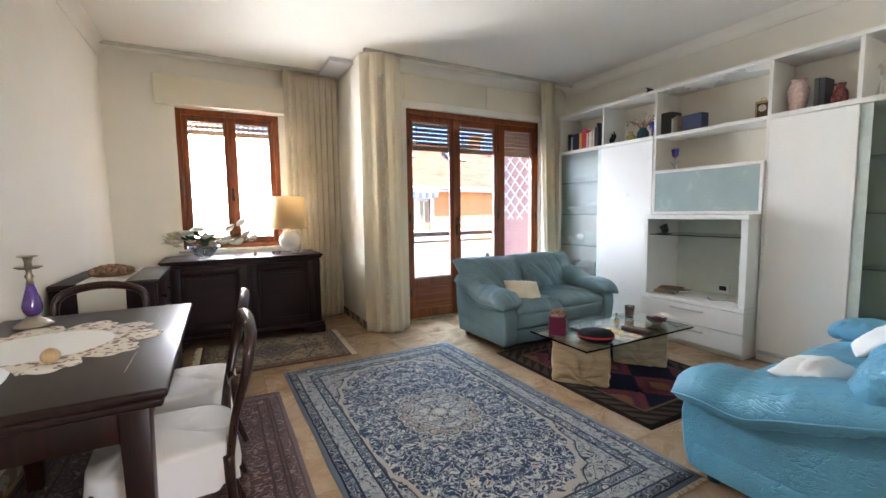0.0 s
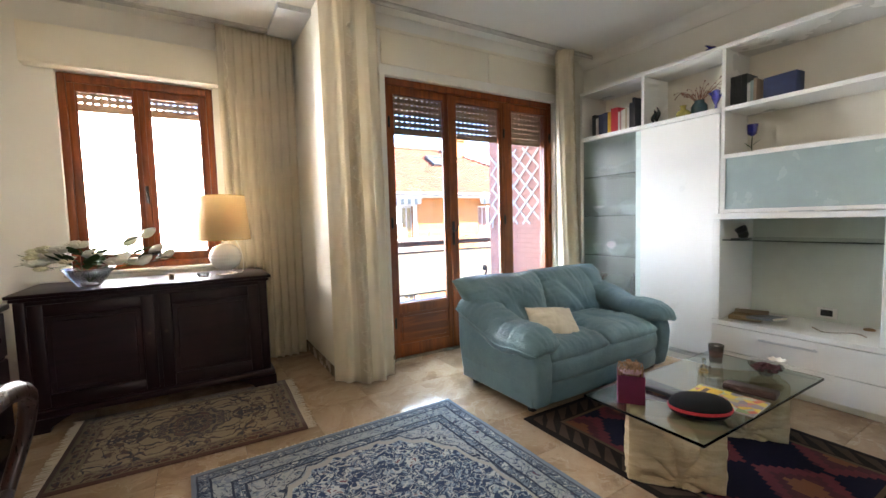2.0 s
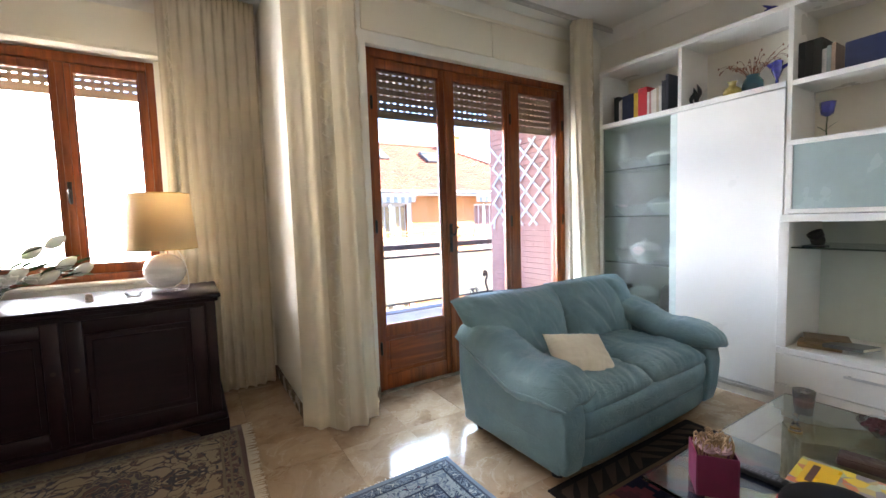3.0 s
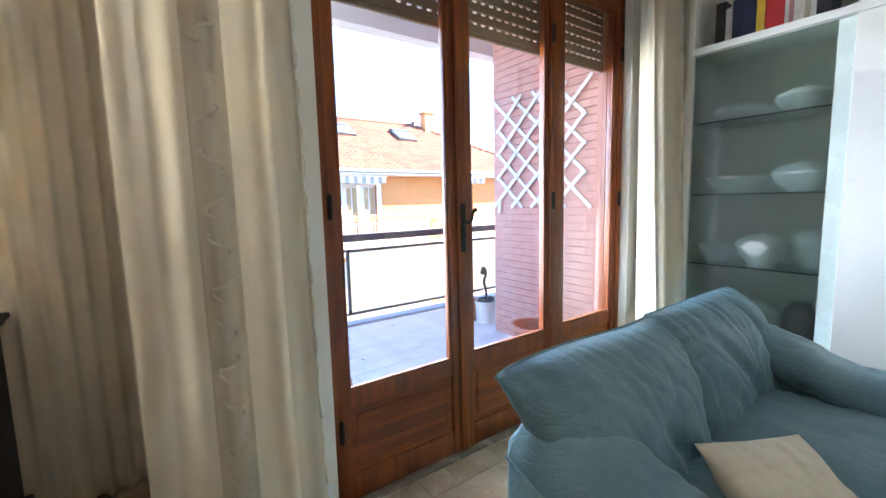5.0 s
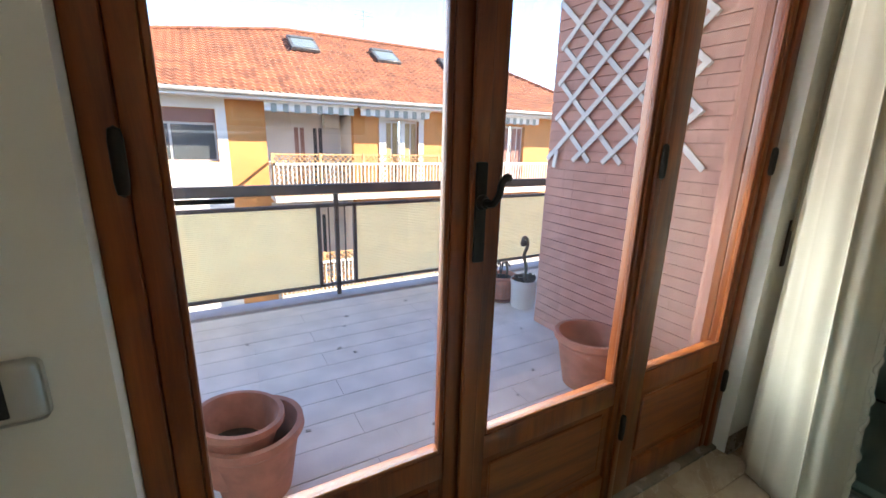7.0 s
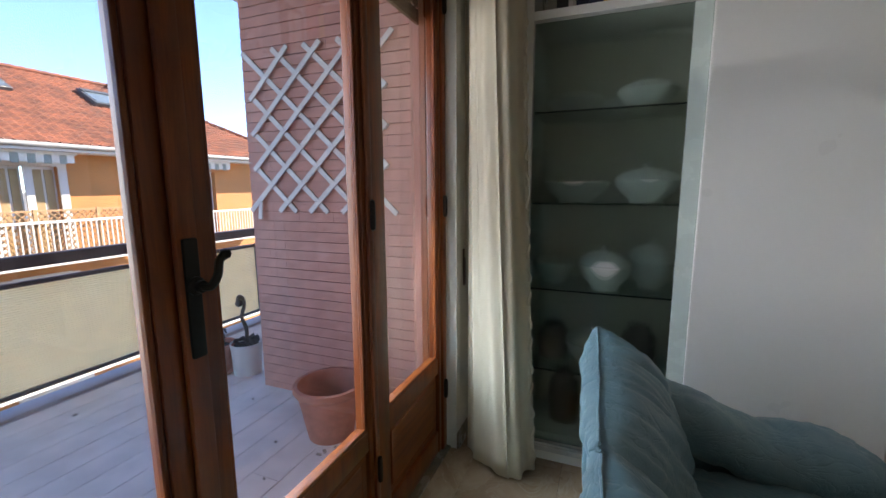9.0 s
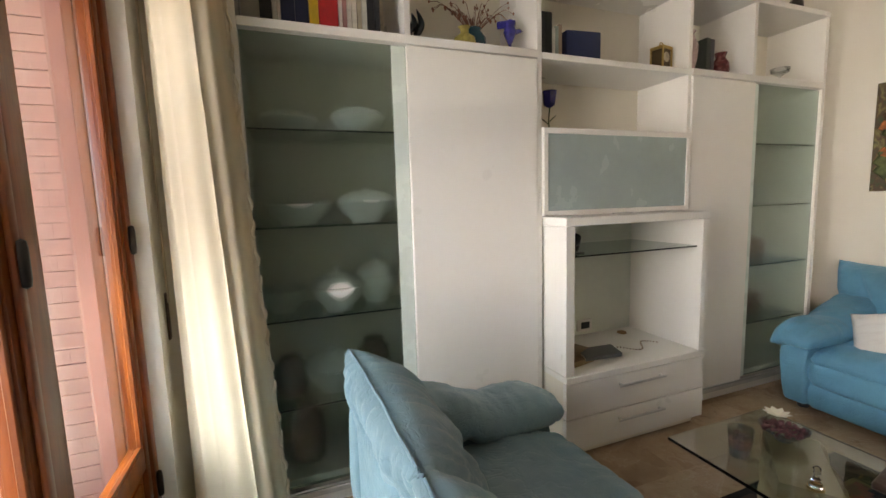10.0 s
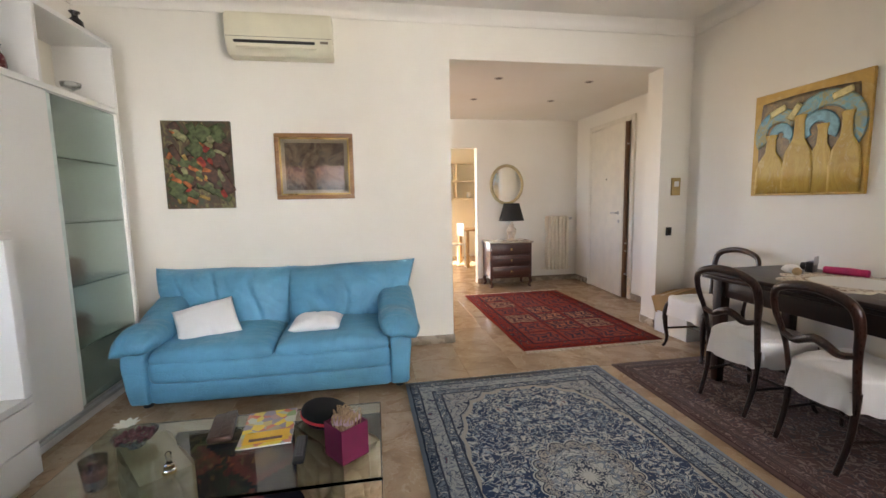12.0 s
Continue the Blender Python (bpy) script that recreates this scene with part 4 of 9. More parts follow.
# ---- materials of the furniture ----
def leather(name, base):
    m, nt, b = tree(name)
    v = coords(nt)
    big, mid = noise_tex(nt, v, 3.5, 4), noise_tex(nt, v, 18, 4, 0.6)
    vor = node(nt, "TexVoronoi")
    put(nt, vor.inputs["Vector"], v)
    vor.inputs["Scale"].default_value = 260
    col = blend(nt, ease(nt, big, 0.3, 0.7), tuple(c * 0.86 for c in base), tuple(c * 1.1 for c in base))
    col = blend(nt, calc(nt, "MULTIPLY", ease(nt, mid, 0.55, 0.8), 0.25), col, tuple(min(1, c * 1.25 + 0.03) for c in base))
    put(nt, b.inputs["Base Color"], col)
    put(nt, b.inputs["Roughness"], ease(nt, mid, 0.2, 0.8, 0.34, 0.48))
    b.inputs["Specular IOR Level"].default_value = 0.45
    crease = noise_tex(nt, coords(nt, (1, 2.4, 1)), 14, 4, 0.6, 1.4)
    h = calc(nt, "MULTIPLY_ADD", vor.outputs["Distance"], 0.02, calc(nt, "MULTIPLY", ease(nt, calc(nt, "ABSOLUTE", calc(nt, "SUBTRACT", crease, 0.5)), 0.0, 0.06), 0.10))
    wide = noise_tex(nt, coords(nt, (1, 1, 2.2)), 7, 3, 0.5, 2.0)
    fold = ease(nt, calc(nt, "ABSOLUTE", calc(nt, "SUBTRACT", wide, 0.5)), 0.0, 0.05)
    bump(nt, b, calc(nt, "MULTIPLY_ADD", fold, 0.5, calc(nt, "MULTIPLY_ADD", mid, 0.14, h)), 0.32, 0.011)
    return m


def cloth(name, base, rough=0.85, weave=420.0, vary=0.06, sheen=0.2, trans=0.0):
    m, nt, b = tree(name)
    v = coords(nt)
    big, fold = noise_tex(nt, v, 4, 4), noise_tex(nt, v, 16, 3)
    w1 = node(nt, "TexWave")
    put(nt, w1.inputs["Vector"], v)
    w1.inputs["Scale"].default_value = weave
    w1.inputs["Distortion"].default_value = 1.5
    col = blend(nt, ease(nt, big, 0.3, 0.7), tuple(c * (1 - vary) for c in base), base)
    col = blend(nt, calc(nt, "MULTIPLY", w1.outputs["Fac"], vary), col, tuple(c * 0.8 for c in base))
    put(nt, b.inputs["Base Color"], col)
    b.inputs["Roughness"].default_value = rough
    b.inputs["Sheen Weight"].default_value = sheen
    b.inputs["Specular IOR Level"].default_value = 0.2
    if trans:
        b.inputs["Subsurface Weight"].default_value = 0.0
        t = node(nt, "BsdfTranslucent")
        put(nt, t.inputs[0], col)
        mix = node(nt, "MixShader")
        mix.inputs[0].default_value = trans
        nt.links.new(b.outputs[0], mix.inputs[1])
        nt.links.new(t.outputs[0], mix.inputs[2])
        nt.links.new(mix.outputs[0], nt.nodes["Material Output"].inputs[0])
    bump(nt, b, calc(nt, "MULTIPLY_ADD", w1.outputs["Fac"], 0.2, fold), 0.15, 0.004)
    return m


# same leather twice; the second has cool light put into its blue
LEATH = leather("teal_leather", (0.17, 0.285, 0.32))
LEATH_COOL = leather("cool_lit_leather", (0.10, 0.325, 0.475))
FOOT = plain("black_foot", (0.015, 0.014, 0.013), 0.5)
LINEN = cloth("cream_linen", (0.78, 0.70, 0.55))
WHITECL = cloth("white_cotton", (0.82, 0.81, 0.79), vary=0.04)
DARKW = wood("dark_walnut", (0.011, 0.0030, 0.0046), (0.020, 0.0062, 0.0088), 0.40, 1.0, "X", 0.03, spec=0.22, fleck=0.25)
DARKWZ = wood("dark_walnut_upright", (0.011, 0.0030, 0.0046), (0.020, 0.0062, 0.0088), 0.42, 1.0, "Z", 0.03, spec=0.22, fleck=0.25)
TABLEW = wood("polished_mahogany_top", (0.014, 0.006, 0.005), (0.020, 0.009, 0.007), 0.30, 0.8, "Y", 0.03, spec=0.25, fleck=0.12)
CHAIRW = wood("chair_mahogany", (0.014, 0.005, 0.004), (0.045, 0.014, 0.008), 0.28, 1.4, "Z", 0.15)
TABLEL = wood("table_leg_mahogany", (0.008, 0.003, 0.002), (0.026, 0.007, 0.004), 0.36, 1.2, "Z", 0.04, spec=0.3)
LACQ = plain("white_lacquer", (0.82, 0.80, 0.745), 0.3, vary=0.010, size=1.5, relief=0.02, spec=0.45)
LACQIN = plain("white_carcass", (0.80, 0.755, 0.64), 0.45, vary=0.04, size=1.5, relief=0.03)
GREENGL = glass("green_shelf_glass", (0.70, 0.86, 0.80))
FROST = glass("frosted_door_glass", (0.58, 0.70, 0.65), 0.26)
FLAPGL = plain("grey_green_flap_glass", (0.34, 0.42, 0.40), 0.22, vary=0.05, relief=0.0, coat=0.2)
ALU = plain("satin_aluminium", (0.62, 0.62, 0.60), 0.35, 0.85)
CHINA = plain("white_china", (0.80, 0.79, 0.75), 0.15, vary=0.04, relief=0.0)
STONEC = None


def loft(sections, seg=20, bm=None, wrinkle=0.0, seed=0, scale=8.0, power=2.6, m=None):
    """A soft body through cross-sections along y: (y, x, z, half width, half height)."""
    b = bmesh.new()
    S = []
    for i in range(len(sections) - 1):
        for k in range(10):
            t = k / 10
            S.append([a + (c - a) * (t * t * (3 - 2 * t)) if j else a + (c - a) * t for j, (a, c) in enumerate(zip(sections[i], sections[i + 1]))])
    S.append(list(sections[-1]))
    rings = []
    for y, x, z, hw, hh in S:
        ring = []
        for k in range(seg):
            a = 2 * math.pi * k / seg
            ca, sa = math.cos(a), math.sin(a)
            p = Vector((x + hw * math.copysign(abs(ca) ** (2 / power), ca), y, z + hh * math.copysign(abs(sa) ** (2 / power), sa)))
            if wrinkle:
                q = p * scale + Vector((seed * 5.3, seed, 0))
                w = noise.noise(q) + 0.6 * noise.noise(q * 2.1) + 0.8 * (0.5 - abs(noise.noise(Vector((q.y * 1.5, q.z * 0.5, seed)))))
                groove = max(0.0, 1 - abs(noise.noise(Vector((q.y * 1.3 + 0.5 * math.sin(a + seed), a * 0.35, seed * 1.9)))) * 8)
                w -= 0.9 * groove
                p += Vector((ca, 0, sa)) * wrinkle * w * min(1, hw * 12)
            ring.append(b.verts.new(p))
        rings.append(ring)
    for p, q in zip(rings, rings[1:]):
        for k in range(seg):
            b.faces.new((p[k], p[(k + 1) % seg], q[(k + 1) % seg], q[k]))
    b.faces.new(rings[0])
    b.faces.new(rings[-1][::-1])
    return join(bm, b, m)


def arm_pad(sx, h, f, seed):
    """A soft pad that drapes over the arm, outward and over its front, with the line of its outer seam."""
    L, Wd = 0.80, 0.29
    b = pillow(Wd, L, 0.17, 26, 60, 3.4, 0.007, seed, scale=6.5, sharp=0.5, gather=0.015)
    seam = []
    m = pose(sx * (h - 0.135), f + 0.36, 0.475)
    for v in b.verts:
        out, y = v.co.x * sx, v.co.y
        rim = out > Wd / 2 - 0.008
        if out > 0:
            v.co.z -= 2.3 * out * out
        if y < -0.14:
            v.co.z -= 0.65 * (y + 0.14) ** 2
            v.co.x *= math.sqrt(max(0.25, 1 - (max(0.0, -y - 0.22) / 0.24) ** 2))
        v.co.z += 0.34 * max(0.0, y + 0.06) ** 1.15 - 0.02 * math.exp(-((y + 0.1) / 0.12) ** 2)
        if rim:
            seam.append(m @ v.co)
    seam.sort(key=lambda p: p.y)
    return join(None, b, m), seam


def sofa(name, m, W, leath, label, seed, D=0.80, drop=0.0, wing=0.05):
    """Two-seat leather sofa: front at -y, back at +y, W wide over the arm pads; wing: how far the back is wider."""
    s = thing(name, m, label, "sofa", "leather sofas")
    h = W / 2
    o = 0.055                                   # how far pads and cushions overhang the body
    aw = 0.205                                  # from the pads' outside to the seat
    f, r = -D / 2, D / 2
    bm = box(-h + o + 0.02, h - o - 0.02, f + 0.06, r - 0.02, 0.045, 0.20, 0.015)
    part("base", bm, leath, s)
    part("front_band", pillow(W - 2 * aw + 0.03, 0.15, 0.12, 48, 14, 4.2, 0.003, seed, sharp=0.45, m=pose(0, f + 0.055, 0.25, 90)), leath, s)
    part("front_panel", pillow(W - 2 * aw + 0.03, 0.15, 0.075, 48, 14, 4, 0.002, seed + 1, m=pose(0, f + 0.055, 0.115, 90)), leath, s)
    for k, sx in enumerate((-1, 1)):
        # upholstered side, narrowing a little towards the floor, with a round front shoulder
        b = bmesh.new()
        prof = [(f + 0.035, 0.045), (f + 0.012, 0.14), (f + 0.005, 0.30), (f + 0.02, 0.37), (f + 0.07, 0.41), (0.0, 0.45), (r - 0.12, 0.56), (r - 0.03, 0.60), (r, 0.55), (r + 0.01, 0.3), (r - 0.01, 0.045)]
        lo = [b.verts.new((sx * (h - o - 0.035 * (1 - min(1.0, z / 0.4))), y, z)) for y, z in prof]
        hi = [b.verts.new((sx * (h - aw), y, z)) for y, z in prof]
        n = len(prof)
        b.faces.new(lo if sx < 0 else lo[::-1])
        b.faces.new(hi[::-1] if sx < 0 else hi)
        for i in range(n):
            b.faces.new((lo[i], hi[i], hi[(i + 1) % n], lo[(i + 1) % n]))
        bmesh.ops.recalc_face_normals(b, faces=b.faces)
        bmesh.ops.bevel(b, geom=b.edges[:], offset=0.02, segments=3, affect="EDGES", profile=0.5)
        part("side_panel", b, leath, s)
        b, seam = arm_pad(sx, h, f, seed + 7 * k)
        pad = part("arm_pad", b, leath, s, smooth=180)
        part("piping", tube(seam, 0.004, 6), leath, pad)
    cw = (W - 2 * aw) / 2
    for k, sx in enumerate((-1, 1)):
        sc = pillow(cw + 0.02, D - 0.20, 0.18, 48, 36, 4.5, 0.008, seed + 3 + k, m=pose(sx * cw / 2, f + 0.05 + (D - 0.22) / 2 - 0.03, 0.345, 2), scale=5.5, gather=0.014)
        part("seat_cushion", sc, leath, s, smooth=180)
        bw = (W + wing) / 2
        # slouching back cushion: wider at the top, where its corners stand out over the arms
        b = pillow(bw + 0.012, 0.55, 0.24, 80, 56, 3.6, 0.013, seed + 9 + k, scale=6.5, sharp=0.54, gather=0.013, square=True)
        lay_in = pose(sx * bw / 2, r - 0.15, 0.560 - drop, 74) @ pose(0, 0, 0, 0, 0, sx * 1.2)
        rim = {}
        for v in b.verts:
            t = v.co.y / 0.275
            u = v.co.x / (bw / 2)
            if v.co.y > 0.2715:
                rim[round(u, 3)] = v
            out = (u * sx + 1) / 2
            fold = noise.noise(Vector((v.co.x * 3.1 + v.co.y * 2.2, v.co.y * 1.2 - v.co.x * 0.8, seed * 1.3 + k * 5)))
            v.co.z += math.copysign(1, v.co.z) * (0.034 * fold - 0.030 * max(0.0, 1 - abs(fold) * 8)) * max(0.0, 1 - u * u) * min(1.0, 1.6 * max(0.0, 1 - t * t))
            v.co.x -= sx * out * 0.17 * bw * max(0.0, 0.5 - 0.5 * t) ** 1.3
            if t > 0.25:
                v.co.z -= 0.10 * (t - 0.25) ** 2
            v.co.y += (0.010 * math.sin(v.co.x * 7 + seed) - 0.016 * (1 - u * u) - drop * 0.8 * max(0, u * sx) ** 4) * max(0, t)
        seam = [lay_in @ rim[q].co for q in sorted(rim)]
        cushion = part("back_cushion", join(None, b, lay_in), leath, s, smooth=180)
        if len(seam) > 3:
            part("piping", tube(seam, 0.0042, 6), leath, cushion)
    part("back_frame", box(-h + o + 0.03, h - o - 0.03, r - 0.14, r - 0.005, 0.06, 0.60, 0.04, 3), leath, s)
    for fx in (-h + o + 0.09, h - o - 0.09):
        for fy in (f + 0.13, r - 0.10):
            part("foot", lathe([(0, 0), (0.028, 0), (0.032, 0.04), (0.032, 0.05), (0, 0.05)], 16, None, pose(fx, fy, 0)), FOOT, s, "black foot")
    return s


sofa("sofa", pose(1.45, 3.07, 0.009, 0, 0, 2), 1.58, LEATH, "teal leather two-seat sofa with a cream cushion", 2, drop=0.03, wing=-0.03)
sofa("sofa", pose(1.37, 0.525, 0.0, 0, 0, 180), 1.93, LEATH_COOL, "leather sofa against the wall under pictures, bluer for cool light", 14)


def throw_pillow(m, sx, sy, sz, mat, label, seed, cat="cushion"):
    b = pillow(sx, sy, sz * 1.25, 34, 30, 2.6, 0.006, seed, scale=12, sharp=0.62, gather=0.010, square=True)
    return solid("throw_cushion", b, mat, label, cat, "throw cushions", smooth=180, m=m)


throw_pillow(pose(1.17, 2.94, 0.475, 32, 4, -24), 0.33, 0.30, 0.10, LINEN, "cream linen throw cushion leaning on the teal sofa", 4)
throw_pillow(pose(1.86, 0.62, 0.50, -40, 10, 22), 0.37, 0.31, 0.10, WHITECL, "white cotton throw cushion leaning on the blue sofa", 5)
throw_pillow(pose(1.12, 0.66, 0.455, -6, 2, -4), 0.34, 0.22, 0.11, WHITECL, "white cotton throw cushion lying on the blue sofa", 6)

# ---- wall unit ----
UX, UB = 2.455, 2.83
P = [0.28, 0.98, 1.505, 2.485, 3.13, 3.81]
unit = thing("wall_unit", (2.64, 2.04, 0), "white lacquered wall unit with shelves and sliding doors", "wall unit")
def up(name, bm, mat, label="", parent=None, smooth=40):
    ob = part(name, bm, mat, parent or unit, label, smooth)
    if parent is None:
        ob.location = (-2.64, -2.04, 0)
    return ob
up("back_panel", box(UB - 0.012, UB + 0.015, P[0], P[5], 0.06, 2.43), LACQIN, "cream back panel")
up("top_board", box(UX, UB - 0.013, P[0], P[5], 2.405, 2.435, 0.002, 1), LACQ)
for i, y in enumerate(P):
    z0 = 1.99 if i in (1, 4) else 0.0
    y0 = y if i == 0 else y - 0.03 if i == 5 else y - 0.013
    up("upright", box(UX + 0.004, UB - 0.013, y0, y0 + (0.03 if i in (0, 5) else 0.026), z0 + 0.06 if z0 == 0 else z0, 2.404, 0.002, 1), LACQ)
for a, b, z in ((P[0] + 0.031, P[2] - 0.014, 1.955), (P[3] + 0.014, P[5] - 0.031, 1.955)):
    up("shelf_board", box(UX - 0.006, UB - 0.014, a, b, z, 1.99, 0.002, 1), LACQ)
up("shelf_board", box(UX, UB - 0.014, P[2] + 0.014, P[3] - 0.014, 1.955, 1.985, 0.002, 1), LACQ)
up("shelf_board", box(UX, UB - 0.014, P[2] + 0.014, P[3] - 0.014, 1.615, 1.640, 0.002, 1), LACQ)
for a, b in ((P[0], P[2] + 0.013), (P[3] - 0.013, P[5])):
    up("plinth", box(UX + 0.02, UB, a, b, 0.001, 0.06), LACQ)
    up("door_track", join(box(UX - 0.01, UX + 0.03, a, b, 0.06, 0.085, 0.003, 1), box(UX + 0.005, UX + 0.012, a, b, 0.085, 0.092)), ALU, "aluminium sliding track")
up("sliding_door", box(UX - 0.004, UX + 0.018, P[3] + 0.016, P[4] + 0.01, 0.095, 1.95, 0.003, 1), LACQ, "white sliding door")
up("sliding_door", box(UX - 0.004, UX + 0.018, P[1] - 0.01, P[2] - 0.016, 0.095, 1.95, 0.003, 1), LACQ, "white sliding door")
GSTRIP = plain("satin_glass_edge", (0.66, 0.74, 0.68), 0.25, vary=0.03, relief=0.0)
for a, b, e in ((P[4] - 0.0, P[5] - 0.033, P[4] + 0.011), (P[0] + 0.033, P[1] + 0.0, P[1] - 0.071)):
    gd = up("glass_door", box(UX + 0.022, UX + 0.028, a, b, 0.1, 1.95), FROST, "pale green frosted glass sliding door", smooth=None)
    gd.visible_shadow = False
    part("edge_strip", box(UX + 0.019, UX + 0.0305, e, e + 0.06, 0.1, 1.949), GSTRIP, gd, "satin glass edge profile")
    for z in (0.45, 0.83, 1.215, 1.60):
        up("glass_shelf", box(UX + 0.0315, UB - 0.014, a + 0.01, b - 0.005, z - 0.008, z, 0.001, 1), GREENGL, "green glass shelf", smooth=None)
    up("shelf_board", box(UX + 0.04, UB - 0.014, a + 0.005, b, 0.10, 0.13), LACQ)
flap = up("flap_door", join(join(box(UX - 0.022, UX, P[2] + 0.008, P[3] - 0.008, 1.21, 1.235, 0.002, 1), box(UX - 0.022, UX, P[2] + 0.008, P[3] - 0.008, 1.608, 1.633, 0.002, 1)),
          join(box(UX - 0.022, UX, P[2] + 0.008, P[2] + 0.033, 1.235, 1.608, 0.002, 1), box(UX - 0.022, UX, P[3] - 0.033, P[3] - 0.008, 1.235, 1.608, 0.002, 1))), LACQ, "white framed flap door")
part("pane", box(UX - 0.016, UX - 0.008, P[2] + 0.03, P[3] - 0.03, 1.232, 1.61), FLAPGL, flap, "grey-green satin glass", None)
part("pull", box(UX - 0.036, UX - 0.021, 1.93, 2.06, 1.203, 1.213, 0.003), ALU, flap, "small aluminium pull")

TVX = 2.285
tv = thing("tv_cabinet", (2.55, 2.0, 0), "white media cabinet with an open niche and drawers", "cabinet")
def tp(name, bm, mat, label="", parent=None, smooth=40):
    ob = part(name, bm, mat, parent or tv, label, smooth)
    if parent is None:
        ob.location = (-2.55, -2.0, 0)
    return ob
N0, N1 = 1.53, 2.458
tp("top_board", box(TVX, UB - 0.014, N0, N1, 1.165, 1.205, 0.003, 1), LACQ)
tp("side_panel", box(TVX + 0.001, UB - 0.014, N0, N0 + 0.05, 0.44, 1.164, 0.003, 1), LACQ)
tp("side_panel", box(TVX + 0.001, UB - 0.014, N1 - 0.05, N1, 0.44, 1.164, 0.003, 1), LACQ)
tp("niche_floor", box(TVX - 0.004, UB - 0.014, N0, N1, 0.405, 0.438, 0.003, 1), LACQ)
tp("niche_back", box(UB - 0.05, UB - 0.035, N0 + 0.05, N1 - 0.05, 0.44, 1.164), plain("pale_green_back", (0.66, 0.70, 0.62), 0.5, vary=0.04), "pale green niche back")
tp("carcass", box(TVX + 0.03, UB - 0.014, N0 + 0.004, N1 - 0.004, 0.05, 0.404), LACQIN)
tp("plinth", box(TVX + 0.05, UB - 0.014, N0 + 0.02, N1 - 0.02, 0.001, 0.05), LACQIN)
tp("glass_shelf", box(TVX + 0.03, UB - 0.05, N0 + 0.052, N1 - 0.052, 1.012, 1.020, 0.001, 1), GREENGL, "green glass shelf", smooth=None)
for z0, z1 in ((0.055, 0.218), (0.222, 0.400)):
    d = tp("drawer", box(TVX, TVX + 0.028, N0 + 0.002, N1 - 0.002, z0, z1, 0.003, 1), LACQ)
    bm = box(TVX - 0.028, TVX - 0.018, 1.84, 2.15, z1 - 0.055, z1 - 0.043, 0.002, 1)
    for y in (1.86, 2.13):
        bm = box(TVX - 0.02, TVX + 0.002, y - 0.005, y + 0.005, z1 - 0.054, z1 - 0.044, 0, 1, bm)
    part("handle", bm, ALU, d, "slim aluminium bar handle")

# ---- coffee table ----
def travertine(name):
    m, nt, b = tree(name)
    v = coords(nt)
    a, f = noise_tex(nt, coords(nt, (1, 1, 5)), 5, 5, 0.6, 0.5), noise_tex(nt, v, 60, 3)
    col = ramp(nt, a, [(0.3, (0.42, 0.31, 0.18)), (0.55, (0.58, 0.45, 0.28)), (0.75, (0.66, 0.54, 0.37))])
    put(nt, b.inputs["Base Color"], blend(nt, calc(nt, "MULTIPLY", ease(nt, f, 0.55, 0.8), 0.4), col, (0.3, 0.22, 0.13)))
    b.inputs["Roughness"].default_value = 0.75
    bump(nt, b, calc(nt, "ADD", a, f), 0.4, 0.008)
    return m


STONEC = travertine("carved_stone")
ct = thing("coffee_table", (1.27, 2.0, 0.0085), "glass coffee table on two carved stone pedestals", "table")
CT = (0.69, 1.88, 1.69, 2.27)
def cp(name, bm, mat, label="", smooth=40):
    ob = part(name, bm, mat, ct, label, smooth)
    ob.location = (-1.27, -2.0, -0.0085)
    return ob
top = cp("glass_top", box(CT[0], CT[1], CT[2], CT[3], 0.308, 0.322, 0.003, 1), glass("table_glass", (0.80, 0.90, 0.87)), "thick greenish glass top", None)
def pedestal(x0, x1, y0, y1, sgn):
    b = bmesh.new()
    n, k = 54, 34
    def P(u, v, face):
        z = 0.298 * v
        rad = math.hypot(u - 0.55, (v - 0.10) * 0.8)
        ang = math.atan2((v - 0.10) * 0.8, u - 0.55)
        vein = abs(math.sin(ang * 4.5 + 1.6 * math.sin(rad * 5)))
        leafy = 0.032 * (vein ** 0.6 - 0.5) * min(1, rad * 4) * max(0, 1.15 - rad)
        wob = 0.009 * noise.noise(Vector((u * 5, v * 5, face * 3.3)))
        d = (leafy + wob) * min(1.0, 7 * min(u, 1 - u))
        if face == 0:
            return (x0 + (x1 - x0) * u, y0 - d, z)
        if face == 1:
            return (x1 + d, y0 + (y1 - y0) * u, z)
        if face == 2:
            return (x1 + (x0 - x1) * u, y1 + d, z)
        return (x0 - d, y1 + (y0 - y1) * u, z)
    for face in range(4):
        g = [[b.verts.new(P(i / n, j / k, face)) for j in range(k + 1)] for i in range(n + 1)]
        for i in range(n):
            for j in range(k):
                b.faces.new((g[i][j], g[i + 1][j], g[i + 1][j + 1], g[i][j + 1]))
    bmesh.ops.remove_doubles(b, verts=b.verts, dist=0.0005)
    box(x0 + 0.006, x1 - 0.006, y0 + 0.006, y1 - 0.006, 0.292, 0.299, 0, 1, b)
    return b
for px, py in ((0.885, 1.925), (1.585, 1.955)):
    pd = cp("pedestal", pedestal(-0.19, 0.19, -0.09, 0.09, 1), STONEC, "sand-coloured stone carved with leaves")
    pd.matrix_basis = pose(px - 1.27, py - 2.0, 0, 0, 0, -52)

